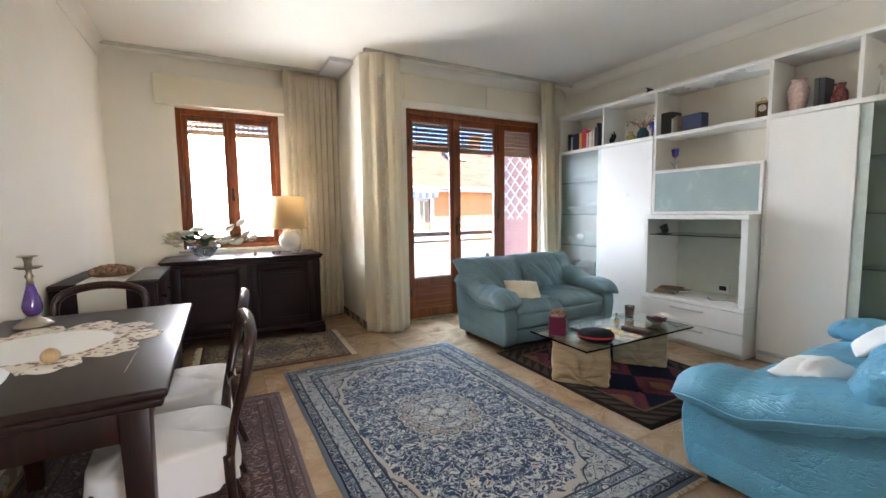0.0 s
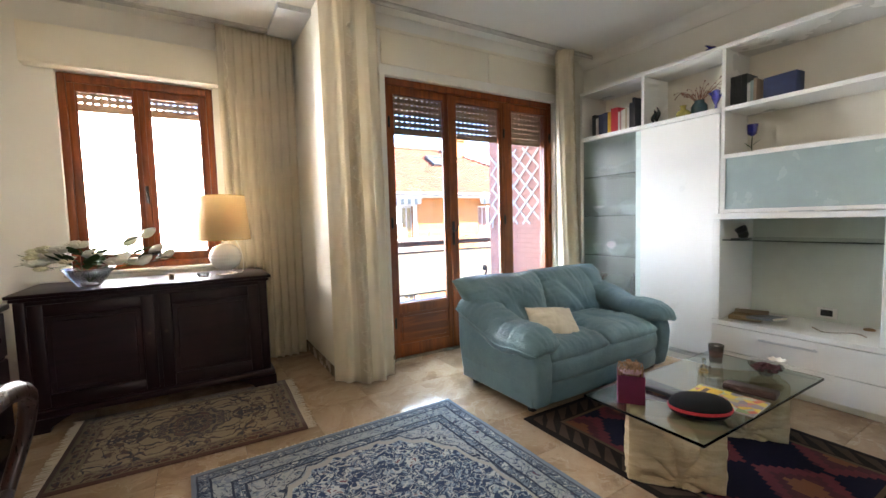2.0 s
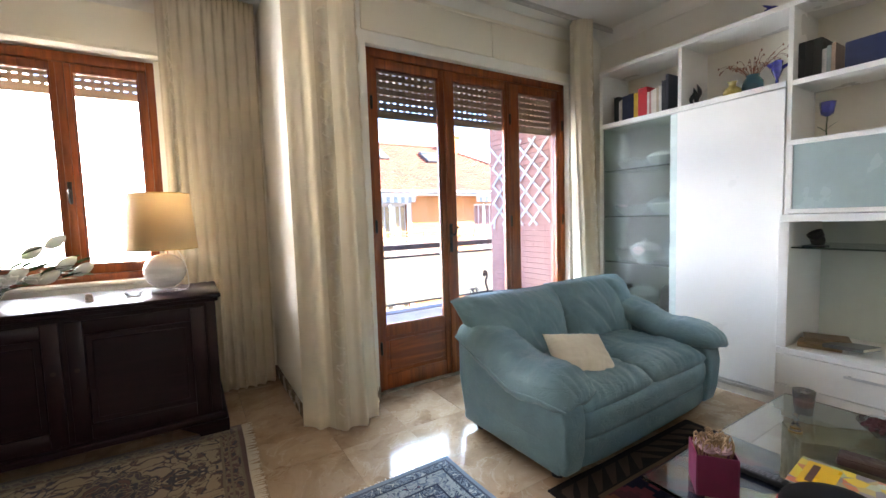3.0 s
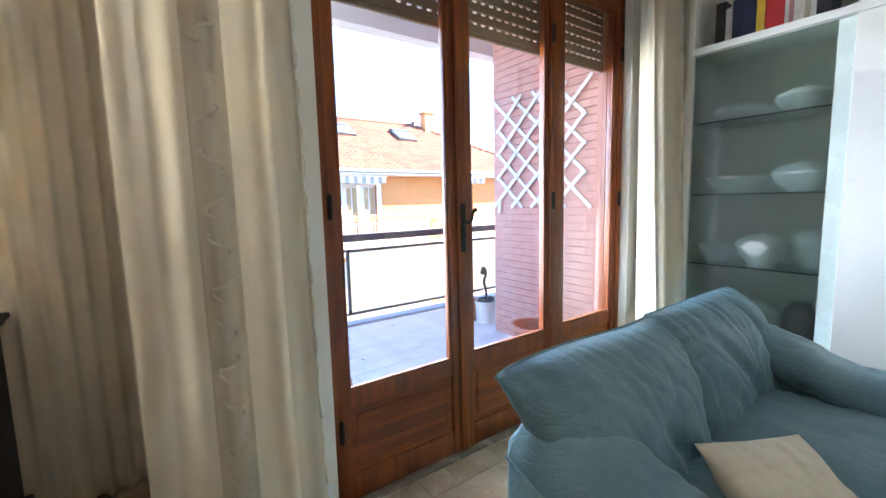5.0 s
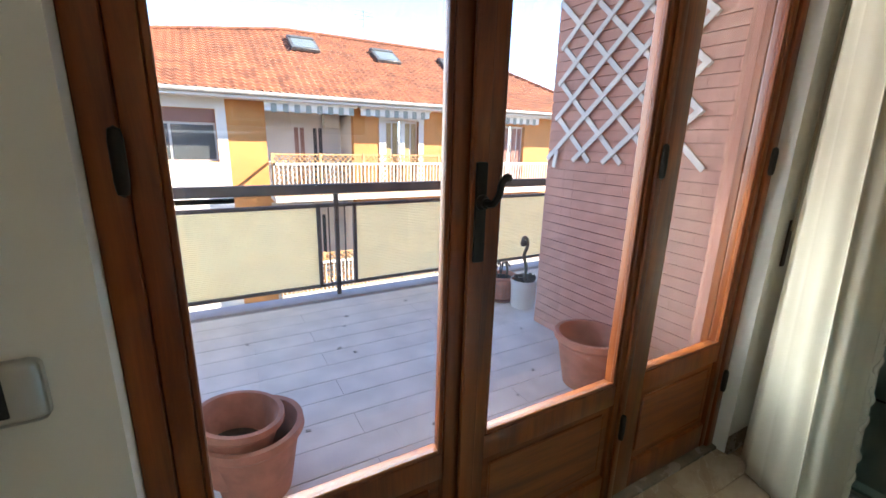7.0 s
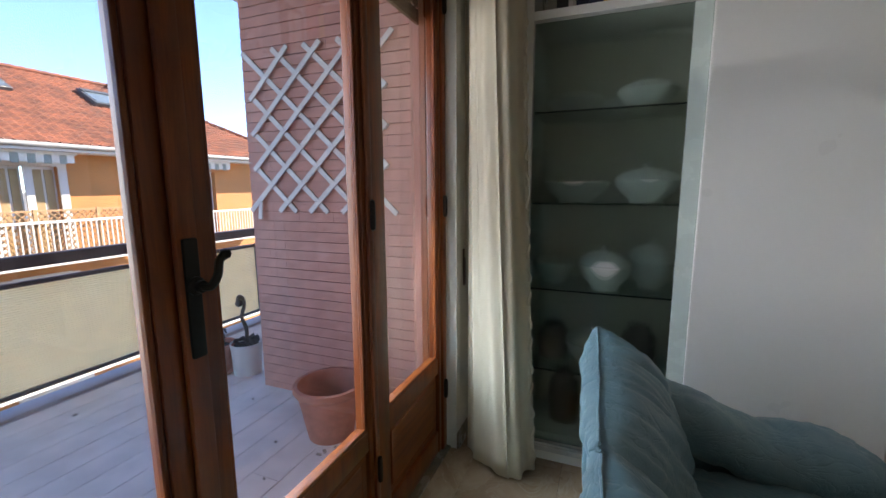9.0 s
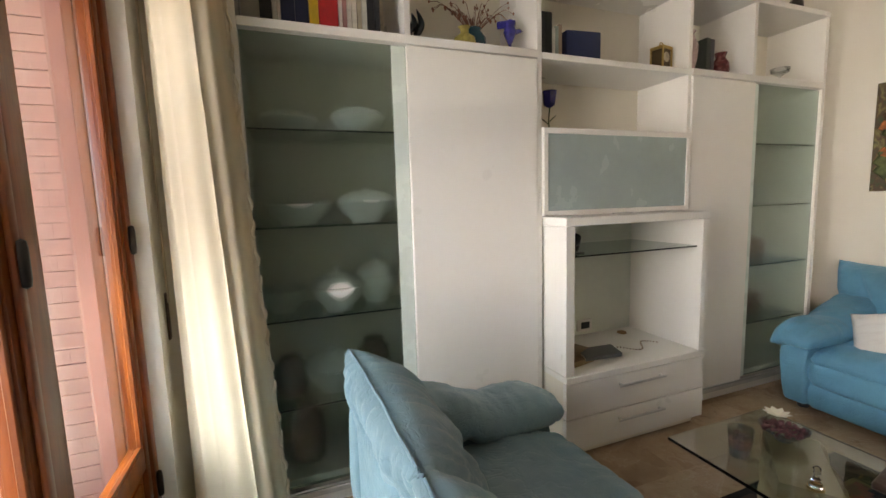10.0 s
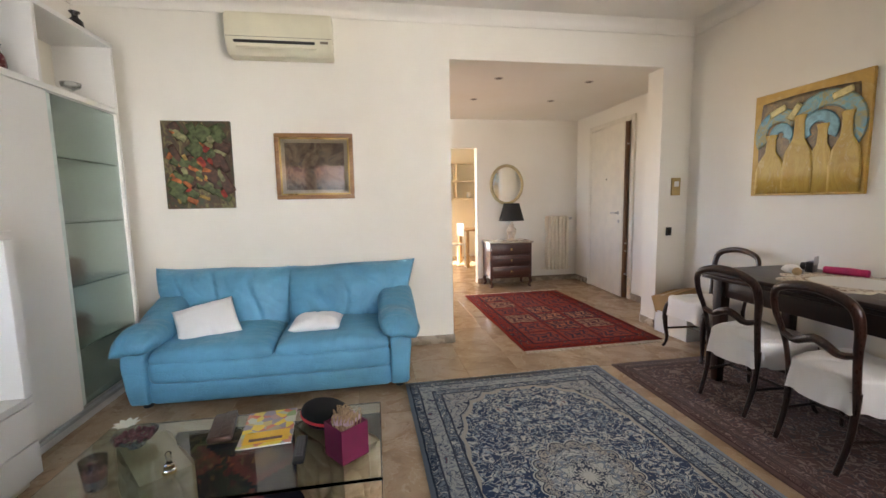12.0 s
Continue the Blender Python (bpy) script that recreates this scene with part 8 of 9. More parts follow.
solid("black_bottle", lathe([(0, 0), (0.04, 0), (0.045, 0.02), (0.042, 0.06), (0.018, 0.085), (0.016, 0.10), (0.032, 0.115), (0.03, 0.12), (0, 0.12)], 22), plain("black_glaze", (0.015, 0.013, 0.016), 0.15, coat=0.5), "black glazed vase on top of the unit", "vase", smooth=180, m=pose(2.54, 0.50, 2.436))
# niche
mk = thing("metal_cup", pose(2.42, 2.32, 1.0205, 0, 0, 0), "tilted dark metal cup on a small stand", "ornament")
b = lathe([(0, 0), (0.028, 0.004), (0.034, 0.03), (0.028, 0.05), (0, 0.05)], 20)
part("stand", box(-0.045, 0.045, -0.04, 0.06, 0, 0.005, 0.002), BLACKP, mk)
part("cup", join(None, b, pose(0, 0, 0.005)), plain("gunmetal", (0.05, 0.05, 0.045), 0.4, 0.6), mk, "", 180)
part("rim_cup", lathe([(0, 0), (0.034, 0), (0.038, 0.035), (0.034, 0.035), (0.028, 0.006), (0, 0.006)], 22, None, pose(-0.005, 0.0, 0.05, -20, -25)), BLACKP, mk, "", 180)
NZ = 0.439
book(0, 0, 0, 0.028, 0.19, 0.13, (0.28, 0.19, 0.09), "brown paperback lying in the niche", pose(2.36, 2.38, NZ + 0.0005, 0, 0, 0) @ pose(0, 0, 0, 90, 0, 12))
book(0, 0, 0, 0.022, 0.20, 0.14, (0.22, 0.15, 0.08), "worn tan book lying in the niche", pose(2.40, 2.36, NZ + 0.029, 0, 0, 0) @ pose(0, 0, 0, 90, 0, 20))
book(0, 0, 0, 0.020, 0.19, 0.13, (0.10, 0.11, 0.11), "dark grey book lying across the others", pose(2.37, 2.27, NZ + 0.022, 0, 0, 0) @ pose(0, 0, 0, 84, 0, -18))
ths = thing("socket_plate", pose(UB - 0.051, 1.95, 0.50), "white wall plate with a dark screen", "wall plate")
part("frame", box(-0.014, 0, -0.055, 0.055, -0.037, 0.037, 0.004), CHINA, ths)
part("screen", box(-0.016, -0.013, -0.032, 0.032, -0.02, 0.022, 0.001, 1), BLACKP, ths, "dark screen")
b = bmesh.new()
rr = random.Random(5)
for i in range(26):
    a = i / 25
    lathe([(0, -0.005), (0.004, -0.003), (0.005, 0), (0.004, 0.003), (0, 0.005)], 8, b, pose(2.47 + 0.05 * math.sin(a * 7), 1.68 + 0.26 * a, NZ + 0.0055))
solid("bead_necklace", b, plain("mixed_beads", (0.40, 0.30, 0.22), 0.3, vary=0.9, size=70), "string of mixed beads lying in the niche", "necklace", smooth=180)
solid("dried_starfish", lathe([(0, 0), (0.03, 0), (0.028, 0.008), (0.01, 0.014), (0, 0.014)], 10), plain("ochre_shell", (0.35, 0.2, 0.08), 0.7), "small ochre shell in the niche", "shell", m=pose(2.70, 1.72, NZ))
# china behind the frosted glass
SATIN = plain("satin_china", (0.72, 0.71, 0.67), 0.6, vary=0.04, relief=0.0, spec=0.2)
def tureen(x, y, z, r, h, lid=True, label="white china tureen with lid"):
    t = thing("tureen", pose(x, y, z), label, "tableware", "white china")
    part("bowl", lathe([(0, 0), (r * 0.5, 0), (r * 0.52, h * 0.08), (r * 0.85, h * 0.3), (r, h * 0.55), (r * 1.03, h * 0.6), (r * 0.95, h * 0.58), (0, h * 0.5)], 28), SATIN, t, "", 180)
    if lid:
        part("lid", lathe([(r * 0.98, h * 0.6), (r * 0.9, h * 0.72), (r * 0.5, h * 0.85), (r * 0.12, h * 0.9), (r * 0.1, h * 0.95), (r * 0.16, h), (0, h * 1.04)], 28), SATIN, t, "", 180)
    return t
for x, y, z, r, h, l in ((2.60, 3.33, 1.601, 0.115, 0.125, True), (2.66, 3.62, 1.601, 0.12, 0.11, True), (2.61, 3.31, 1.216, 0.13, 0.16, True), (2.62, 3.60, 1.216, 0.145, 0.15, False), (2.58, 3.46, 0.831, 0.115, 0.19, True), (2.67, 3.27, 0.831, 0.10, 0.22, True), (2.66, 3.69, 0.831, 0.10, 0.17, False), (2.62, 3.50, 0.451, 0.12, 0.2, True)):
    tureen(x, y, z, r, h, l, "white china tureen with lid" if l else "white china serving bowl")
for y, z, n in ((3.45, 1.601, 5), (3.46, 1.216, 7)):
    for k in range(n):
        solid("plate", lathe([(0, 0), (0.06, 0), (0.062, 0.004), (0.115, 0.016), (0.115, 0.019), (0.06, 0.008), (0, 0.007)], 32), SATIN, "white china plate in a stack behind frosted glass", "tableware", "white china", smooth=180, m=pose(2.735, y, z + 0.009 * k))
for y, z, h in ((3.30, 0.451, 0.2), (3.68, 0.451, 0.17), (3.62, 0.131, 0.25), (3.35, 0.131, 0.22)):
    solid("stoneware_jar", lathe([(0, 0), (0.07, 0), (0.078, h * 0.4), (0.07, h * 0.8), (0.045, h * 0.9), (0.05, h), (0, h)], 22), plain("dark_stoneware", (0.10, 0.07, 0.05), 0.4, vary=0.3), "dark stoneware jar behind frosted glass", "jar", "stored jars", smooth=180, m=pose(2.66, y, z))
for z in (0.451, 0.831, 1.216):
    solid("stoneware_jar", lathe([(0, 0), (0.06, 0), (0.07, 0.07), (0.06, 0.14), (0.03, 0.15), (0, 0.15)], 20), SATIN if z > 1 else plain("rust_glaze", (0.3, 0.12, 0.06), 0.4), "glazed jar behind frosted glass", "jar", "stored jars", smooth=180, m=pose(2.66, 0.62, z))

# ---- on the back wall ----
AC = plain("cream_plastic", (0.74, 0.69, 0.52), 0.4, vary=0.04, relief=0.02)
ac = thing("air_conditioner", pose(1.35, 0.0, 2.445), "cream wall-mounted air conditioner unit", "air conditioner")
b = bmesh.new()
prof = [(0.001, 0.0), (0.13, 0.0), (0.175, 0.05), (0.19, 0.11), (0.19, 0.27), (0.17, 0.305), (0.001, 0.31)]
l = [b.verts.new((-0.39, y, z)) for y, z in prof]
r = [b.verts.new((0.39, y, z)) for y, z in prof]
b.faces.new(l); b.faces.new(r[::-1])
for i in range(len(prof)):
    b.faces.new((l[i], r[i], r[(i + 1) % len(prof)], l[(i + 1) % len(prof)]))
bmesh.ops.recalc_face_normals(b, faces=b.faces)
bmesh.ops.bevel(b, geom=[e for e in b.edges], offset=0.008, segments=2, affect="EDGES")
part("casing", b, AC, ac)
part("air_slot", join(None, box(-0.26, 0.33, -0.012, 0.012, -0.006, 0.006, 0.002, 1), pose(0, 0.188, 0.085, 20)), BLACKP, ac, "dark air outlet slot")
part("louvre", join(None, box(-0.27, 0.32, -0.003, 0.003, -0.018, 0.018, 0.002, 1), pose(0, 0.178, 0.048, 38)), AC, ac)
part("display", box(-0.36, -0.30, 0.187, 0.1935, 0.082, 0.10, 0.002, 1), plain("grey_display", (0.2, 0.17, 0.12), 0.3), ac, "small display")
# raised dark strip: the shade of a casing seam put into its colour
part("groove", box(-0.385, 0.385, 0.188, 0.192, 0.118, 0.121), plain("shadow_gap", (0.25, 0.22, 0.16), 0.6), ac)

def painting_mat(name, cols, scale, warp=2.0, stretch=(1, 1, 1)):
    m, nt, b = tree(name)
    v = coords(nt, stretch)
    n1 = noise_tex(nt, v, scale, 4, 0.6, warp)
    n2 = noise_tex(nt, v, scale * 3.1, 3, 0.6, 1.0)
    k = len(cols)
    col = ramp(nt, n1, [(0.28 + 0.44 * i / (k - 1), c) for i, c in enumerate(cols)])
    col = blend(nt, calc(nt, "MULTIPLY", ease(nt, n2, 0.5, 0.62), 0.7), col, ramp(nt, n2, [(0.4, cols[0]), (0.55, cols[k // 2]), (0.7, cols[-1])]))
    put(nt, b.inputs["Base Color"], col)
    b.inputs["Roughness"].default_value = 0.5
    bump(nt, b, n2, 0.4, 0.003)
    return m
pic = thing("painting", pose(2.055, 0.0, 1.625), "unframed dark canvas of red and orange flowers", "painting")
part("canvas", box(-0.255, 0.255, 0.001, 0.022, -0.345, 0.345, 0.003, 1), painting_mat("flower_canvas", [(0.02, 0.02, 0.015), (0.05, 0.07, 0.035), (0.09, 0.05, 0.03), (0.22, 0.20, 0.08), (0.05, 0.04, 0.03)], 6, 2.5, (1, 1, 0.7)), pic)
rr = random.Random(17)
def oil(name, base):
    return plain(name, base, 0.5, vary=0.6, size=30, grain=200, relief=0.3)
for mat, n, big, label in ((oil("leaf_green_paint", (0.10, 0.13, 0.05)), 22, 0.15, "loose green leaf strokes"), (oil("brown_paint", (0.10, 0.045, 0.03)), 16, 0.17, "brown brush strokes"),
                           (oil("pale_green_paint", (0.28, 0.27, 0.13)), 11, 0.11, "pale green strokes"), (oil("orange_paint", (0.50, 0.14, 0.04)), 15, 0.10, "orange petals"),
                           (oil("red_paint", (0.42, 0.04, 0.025)), 14, 0.095, "red petals"), (oil("ochre_paint", (0.52, 0.33, 0.09)), 5, 0.08, "ochre petals")):
    b = bmesh.new()
    for i in range(n):
        x, z = rr.uniform(-0.19, 0.19), rr.uniform(-0.29, 0.29)
        if "petals" in label:
            x, z = max(-0.19, min(0.19, rr.gauss(0.02, 0.10))), max(-0.28, min(0.26, rr.gauss(-0.02, 0.14)))
        join(b, pillow(big * rr.uniform(0.6, 1.2), big * rr.uniform(0.3, 0.6), 0.004, 8, 6, 2.2), pose(x, 0.0225 + 0.0015 * rr.random(), z, 90) @ pose(0, 0, 0, 0, 0, rr.uniform(20, 75)))
    part("brushwork", b, mat, pic, label, 180)["kind"] = "stuff"
GOLD = wood("gilt_frame_wood", (0.20, 0.09, 0.035), (0.36, 0.18, 0.07), 0.4, 1.5, "X", 0.2)
fp2 = thing("framed_picture", pose(1.157, 0.0, 1.61), "print behind glass, lightened for its reflection, in a brown wooden frame", "picture")
def frame_ring(x, z, w, y0, y1, bev):
    b = box(-x, x, y0, y1, z - w, z, bev)
    box(-x, x, y0, y1, -z, -z + w, bev, 2, b)
    box(-x, -x + w, y0, y1, -z + w, z - w, bev, 2, b)
    box(x - w, x, y0, y1, -z + w, z - w, bev, 2, b)
    return b
part("frame", frame_ring(0.315, 0.27, 0.035, 0.001, 0.03, 0.007), GOLD, fp2)
part("inner_frame", frame_ring(0.281, 0.236, 0.014, 0.001, 0.022, 0.004), BRASS, fp2, "gilt inner strip")
part("mount", frame_ring(0.268, 0.223, 0.03, 0.002, 0.010, 0.001), plain("cream_mount", (0.62, 0.54, 0.38), 0.7), fp2, "cream mount")
# print tones lightened to carry the bright reflection in the glass
part("print", box(-0.24, 0.24, 0.002, 0.008, -0.195, 0.195), painting_mat("glare_lightened_print", [(0.05, 0.035, 0.03), (0.16, 0.11, 0.07), (0.34, 0.26, 0.17), (0.10, 0.09, 0.08)], 5), fp2)
part("pane", box(-0.268, 0.268, 0.0125, 0.0145, -0.223, 0.223), GLASS, fp2, "reflecting picture glass", None)
pt = thing("painting", pose(XL, 1.12, 1.68), "ochre and blue canvas of abstract vessel shapes", "painting")
part("canvas", box(0.001, 0.024, -0.40, 0.40, -0.385, 0.385, 0.003, 1), painting_mat("ochre_canvas", [(0.42, 0.23, 0.03), (0.55, 0.33, 0.06), (0.46, 0.27, 0.045), (0.55, 0.37, 0.12)], 4, 1.0), pt)
def paint_stroke(name, bm, mat, label, x):
    """Presses a stroke flat on the canvas at that height."""
    for v in bm.verts:
        v.co.x = x + 0.0012 * max(-1, min(1, v.co.x / 0.03))
    return part(name, bm, mat, pt, label, 180)
b = bmesh.new()
join(b, pillow(0.70, 0.68, 0.05, 24, 24, 5.0, 0.0), pose(0, 0.0, -0.01, 90, 0, 90))
paint_stroke("dark_ground", b, painting_mat("dark_paint", [(0.12, 0.085, 0.05), (0.20, 0.14, 0.07), (0.36, 0.24, 0.09)], 6), "dark painted ground", 0.0255)
BLUEP, SKYP = painting_mat("blue_paint", [(0.07, 0.24, 0.32), (0.16, 0.36, 0.42), (0.34, 0.30, 0.12), (0.10, 0.30, 0.38)], 7), plain("light_blue_paint", (0.20, 0.42, 0.48), 0.5, vary=0.35, size=18)
for yc, zc, r, w, mat, x in ((-0.19, 0.07, 0.135, 0.05, BLUEP, 0.028), (0.14, 0.07, 0.19, 0.055, BLUEP, 0.028), (-0.17, 0.06, 0.055, 0.035, SKYP, 0.030), (0.10, 0.06, 0.09, 0.04, SKYP, 0.030)):
    pts = [(0, yc + r * math.cos(a * math.pi / 16) * 1.05, zc + r * math.sin(a * math.pi / 16)) for a in range(-3, 20)]
    paint_stroke("arch_stroke", tube(pts, w, 8), mat, "blue painted arch", x)
VESP = painting_mat("ochre_vessel_paint", [(0.40, 0.25, 0.04), (0.54, 0.37, 0.08), (0.46, 0.29, 0.05), (0.58, 0.45, 0.20)], 7, 1.6, (1, 1, 0.5))
for yc, w, h, x in ((-0.24, 0.12, 0.40, 0.032), (-0.03, 0.115, 0.50, 0.0335), (0.13, 0.10, 0.42, 0.032), (0.28, 0.10, 0.47, 0.0335)):
    prof = [(0, -0.37), (w, -0.37), (w * 1.02, -0.2), (w * 0.85, -0.37 + h * 0.6), (w * 0.38, -0.37 + h * 0.78), (w * 0.32, -0.37 + h), (w * 0.45, -0.37 + h * 1.1), (0, -0.37 + h * 1.11)]
    paint_stroke("vessel", lathe(prof, 14, None, pose(0, yc, 0)), VESP, "ochre painted vessel", x)
for yc, zc, a in ((-0.20, 0.24, 20), (-0.07, 0.21, 55), (0.24, 0.27, 15)):
    paint_stroke("leaf_stroke", join(None, pillow(0.13, 0.05, 0.05, 8, 6, 1.6), pose(0, yc, zc, a, 0, 0) @ pose(0, 0, 0, 90, 0, 90)), plain("straw_paint", (0.62, 0.52, 0.22), 0.5, vary=0.3, size=20), "straw-yellow painted leaf", 0.035)

# wall controls
pl = thing("thermostat", pose(-2.215, 0.0, 1.40), "brass-coloured thermostat on the wall", "thermostat")
part("case", box(-0.045, 0.045, 0.001, 0.026, -0.085, 0.085, 0.006), plain("brassy_plastic", (0.42, 0.30, 0.12), 0.35, 0.4), pl)
part("dial_window", box(-0.025, 0.025, 0.025, 0.028, 0.0, 0.05, 0.003), CHINA, pl, "pale window")
sw = thing("light_switch", pose(-2.165, 0.0, 0.965), "small black light switch", "switch")
part("plate", box(-0.03, 0.03, 0.001, 0.01, -0.04, 0.04, 0.003), BLACKP, sw)
part("rocker", box(-0.012, 0.012, 0.009, 0.014, -0.022, 0.022, 0.002), IRON, sw)
th = thing("shutter_control", pose(0.335, 4.10, 0.905), "silver wall control with a dark screen", "wall control")
part("plate", box(-0.065, 0.065, -0.014, -0.001, -0.045, 0.045, 0.012, 3), ALU, th)
part("screen", box(-0.05, 0.025, -0.016, -0.013, -0.032, 0.032, 0.002), BLACKP, th, "dark screen")
sk = thing("wall_socket", pose(0.41, 4.10, 0.14), "white wall socket above the skirting", "socket")
part("plate", box(-0.035, 0.035, -0.01, -0.001, -0.04, 0.04, 0.003), CHINA, sk)
part("holes", join(box(-0.012, -0.006, -0.0112, -0.009, -0.003, 0.003), box(0.006, 0.012, -0.0112, -0.009, -0.003, 0.003)), BLACKP, sk)
stp = thing("shutter_strap_box", pose(2.50, 4.10, 0.90), "brown recessed shutter strap box", "strap box")
part("plate", box(-0.014, 0.014, -0.008, -0.001, -0.09, 0.09, 0.003), plain("brown_plastic", (0.10, 0.06, 0.04), 0.5), stp)
part("strap", box(-0.009, 0.009, -0.013, -0.0085, 0.05, 1.50, 0.001, 1), FRINGE, stp, "beige strap")

# ---- cardboard and white boxes by the opening ----
CARD = plain("cardboard", (0.42, 0.26, 0.11), 0.85, vary=0.12)
wbx = thing("storage_box", pose(-2.17, 0.25, 0.001, 0, 0, 4), "open white storage box on the floor", "box")
b = bmesh.new()
for x0, x1, y0, y1 in ((-0.15, 0.15, -0.2, -0.192), (-0.15, 0.15, 0.192, 0.2), (-0.15, -0.142, -0.192, 0.192), (0.142, 0.15, -0.192, 0.192)):
    box(x0, x1, y0, y1, 0, 0.2, 0.002, 1, b)
box(-0.142, 0.142, -0.192, 0.192, 0, 0.006, 0, 1, b)
part("tub", b, CHINA, wbx)
part("rim", tube([(-0.15, -0.2, 0.2), (0.15, -0.2, 0.2), (0.15, 0.2, 0.2), (-0.15, 0.2, 0.2)], 0.007, 6, None, True), CHINA, wbx)
cbx = thing("cardboard_box", pose(-2.17, 0.17, 0.235, 14, 8, 12), "brown cardboard box resting tilted on a white tub", "box")
part("carton", box(-0.15, 0.15, -0.13, 0.13, 0, 0.16, 0.003, 1), CARD, cbx)
part("tape", box(-0.152, 0.152, -0.022, 0.022, 0.155, 0.1625), plain("tape", (0.5, 0.36, 0.18), 0.3), cbx, "packing tape")

# ---- hall ----
CABW = wood("hall_mahogany", (0.035, 0.012, 0.008), (0.10, 0.03, 0.016), 0.3, 1.0, "X", 0.3)
cab = thing("bedside_chest", pose(-1.30, -2.38, 0), "small mahogany chest with a marble top and cabriole legs", "chest")
part("marble_top", box(-0.34, 0.34, -0.24, 0.20, 0.67, 0.695, 0.006), plain("grey_marble", (0.5, 0.45, 0.38), 0.25, vary=0.2, size=8), cab, "pale marble top")
part("body", box(-0.32, 0.32, -0.24, 0.175, 0.15, 0.669, 0.006), CABW, cab)
for i in range(3):
    d = part("drawer", box(-0.29, 0.29, 0.174, 0.188, 0.17 + 0.165 * i, 0.322 + 0.165 * i, 0.006), CABW, cab)
    part("keyhole_plate", box(-0.012, 0.012, 0.187, 0.191, 0.235 + 0.165 * i, 0.262 + 0.165 * i, 0.002), BRASS, d, "brass keyhole plate")
for sx in (-1, 1):
    for sy, yy in ((1, 0.15), (-1, -0.2)):
        lg = spline([(sx * 0.29, yy, 0.16), (sx * 0.31, yy + 0.01 * sy, 0.10), (sx * 0.285, yy, 0.04), (sx * 0.31, yy + 0.015 * sy, 0.008)], 5)
        part("leg", tube(lg, [0.028 - 0.012 * i / len(lg) for i in range(len(lg))], 8), CABW, cab, smooth=180)
tl = thing("table_lamp", pose(-1.36, -2.37, 0.696), "china lamp with a black shade on the hall chest", "lamp")
part("body", lathe([(0, 0), (0.07, 0), (0.072, 0.015), (0.04, 0.03), (0.05, 0.07), (0.075, 0.13), (0.07, 0.17), (0.035, 0.21), (0.045, 0.235), (0.02, 0.25), (0.015, 0.30), (0, 0.30)], 28), plain("cream_china_lamp", (0.62, 0.52, 0.40), 0.3, vary=0.25, size=25), tl, "cream figured china body", 180)
part("shade", lathe([(0.19, 0.30), (0.115, 0.56), (0.113, 0.56), (0.187, 0.30), (0.19, 0.30)], 40), plain("black_shade", (0.012, 0.012, 0.012), 0.8), tl, "black conical shade", 180)
mir = thing("oval_mirror", pose(-1.37, -2.65, 1.545), "oval hall mirror in a pale gilt frame", "mirror")
b = bmesh.new()
pts = [(0.25 * math.cos(a * math.pi / 32), 0.016, 0.29 * math.sin(a * math.pi / 32)) for a in range(64)]
part("frame", tube(pts, 0.024, 10, None, True), plain("pale_gilt", (0.50, 0.40, 0.22), 0.4, 0.3, vary=0.2, size=20), mir, "pale gilt frame", 180)
part("mirror_glass", join(None, lathe([(0, 0), (0.245, 0), (0.245, 0.004), (0, 0.004)], 48, sy=0.285 / 0.245), pose(0, 0.018, 0, 90)), plain("silvered_glass", (0.9, 0.9, 0.88), 0.02, 1.0, vary=0.02, relief=0.0), mir, "silvered glass", None)
RAD = plain("radiator_enamel", (0.78, 0.72, 0.57), 0.4, vary=0.05)
rad = thing("radiator", pose(-2.18, -2.58, 0.18), "cream cast-iron column radiator on the hall wall", "radiator")
for i in range(6):
    b = loft([(-0.06, 0, 0.43, 0.010, 0.40), (-0.05, 0, 0.43, 0.025, 0.43), (0.05, 0, 0.43, 0.025, 0.43), (0.06, 0, 0.43, 0.010, 0.40)], 16, None, 0, 0, 8, 6)
    o = part("column", b, RAD, rad, "", 60)
    o.location = (-0.16 + 0.062 * i, 0, 0)
part("pipe", tube([(-0.25, 0.0, 0.03), (0.25, 0.0, 0.03)], 0.011, 8), RAD, rad)
part("valve", lathe([(0, 0), (0.02, 0), (0.022, 0.03), (0.012, 0.05), (0, 0.05)], 12, None, pose(-0.21, 0, 0.82, 0, -90)), STEEL, rad, "steel valve")
LEDM = plain("spot_trim", (0.5, 0.46, 0.4), 0.4, 0.5)
for x, y in ((-0.61, -0.55), (-1.61, -0.58), (-0.56, -1.42), (-1.55, -1.42)):
    s = thing("recessed_spot", pose(x, y, 2.53), "small recessed ceiling spotlight, switched off", "ceiling light", "hall spotlights")
    part("trim_ring", lathe([(0.028, -0.004), (0.045, -0.005), (0.047, -0.001), (0.028, -0.001), (0.028, -0.004)], 24), LEDM, s)
    part("lens", lathe([(0, -0.0025), (0.028, -0.003), (0.028, -0.001), (0, -0.001)], 20), plain("spot_lens", (0.2, 0.18, 0.15), 0.2), s)

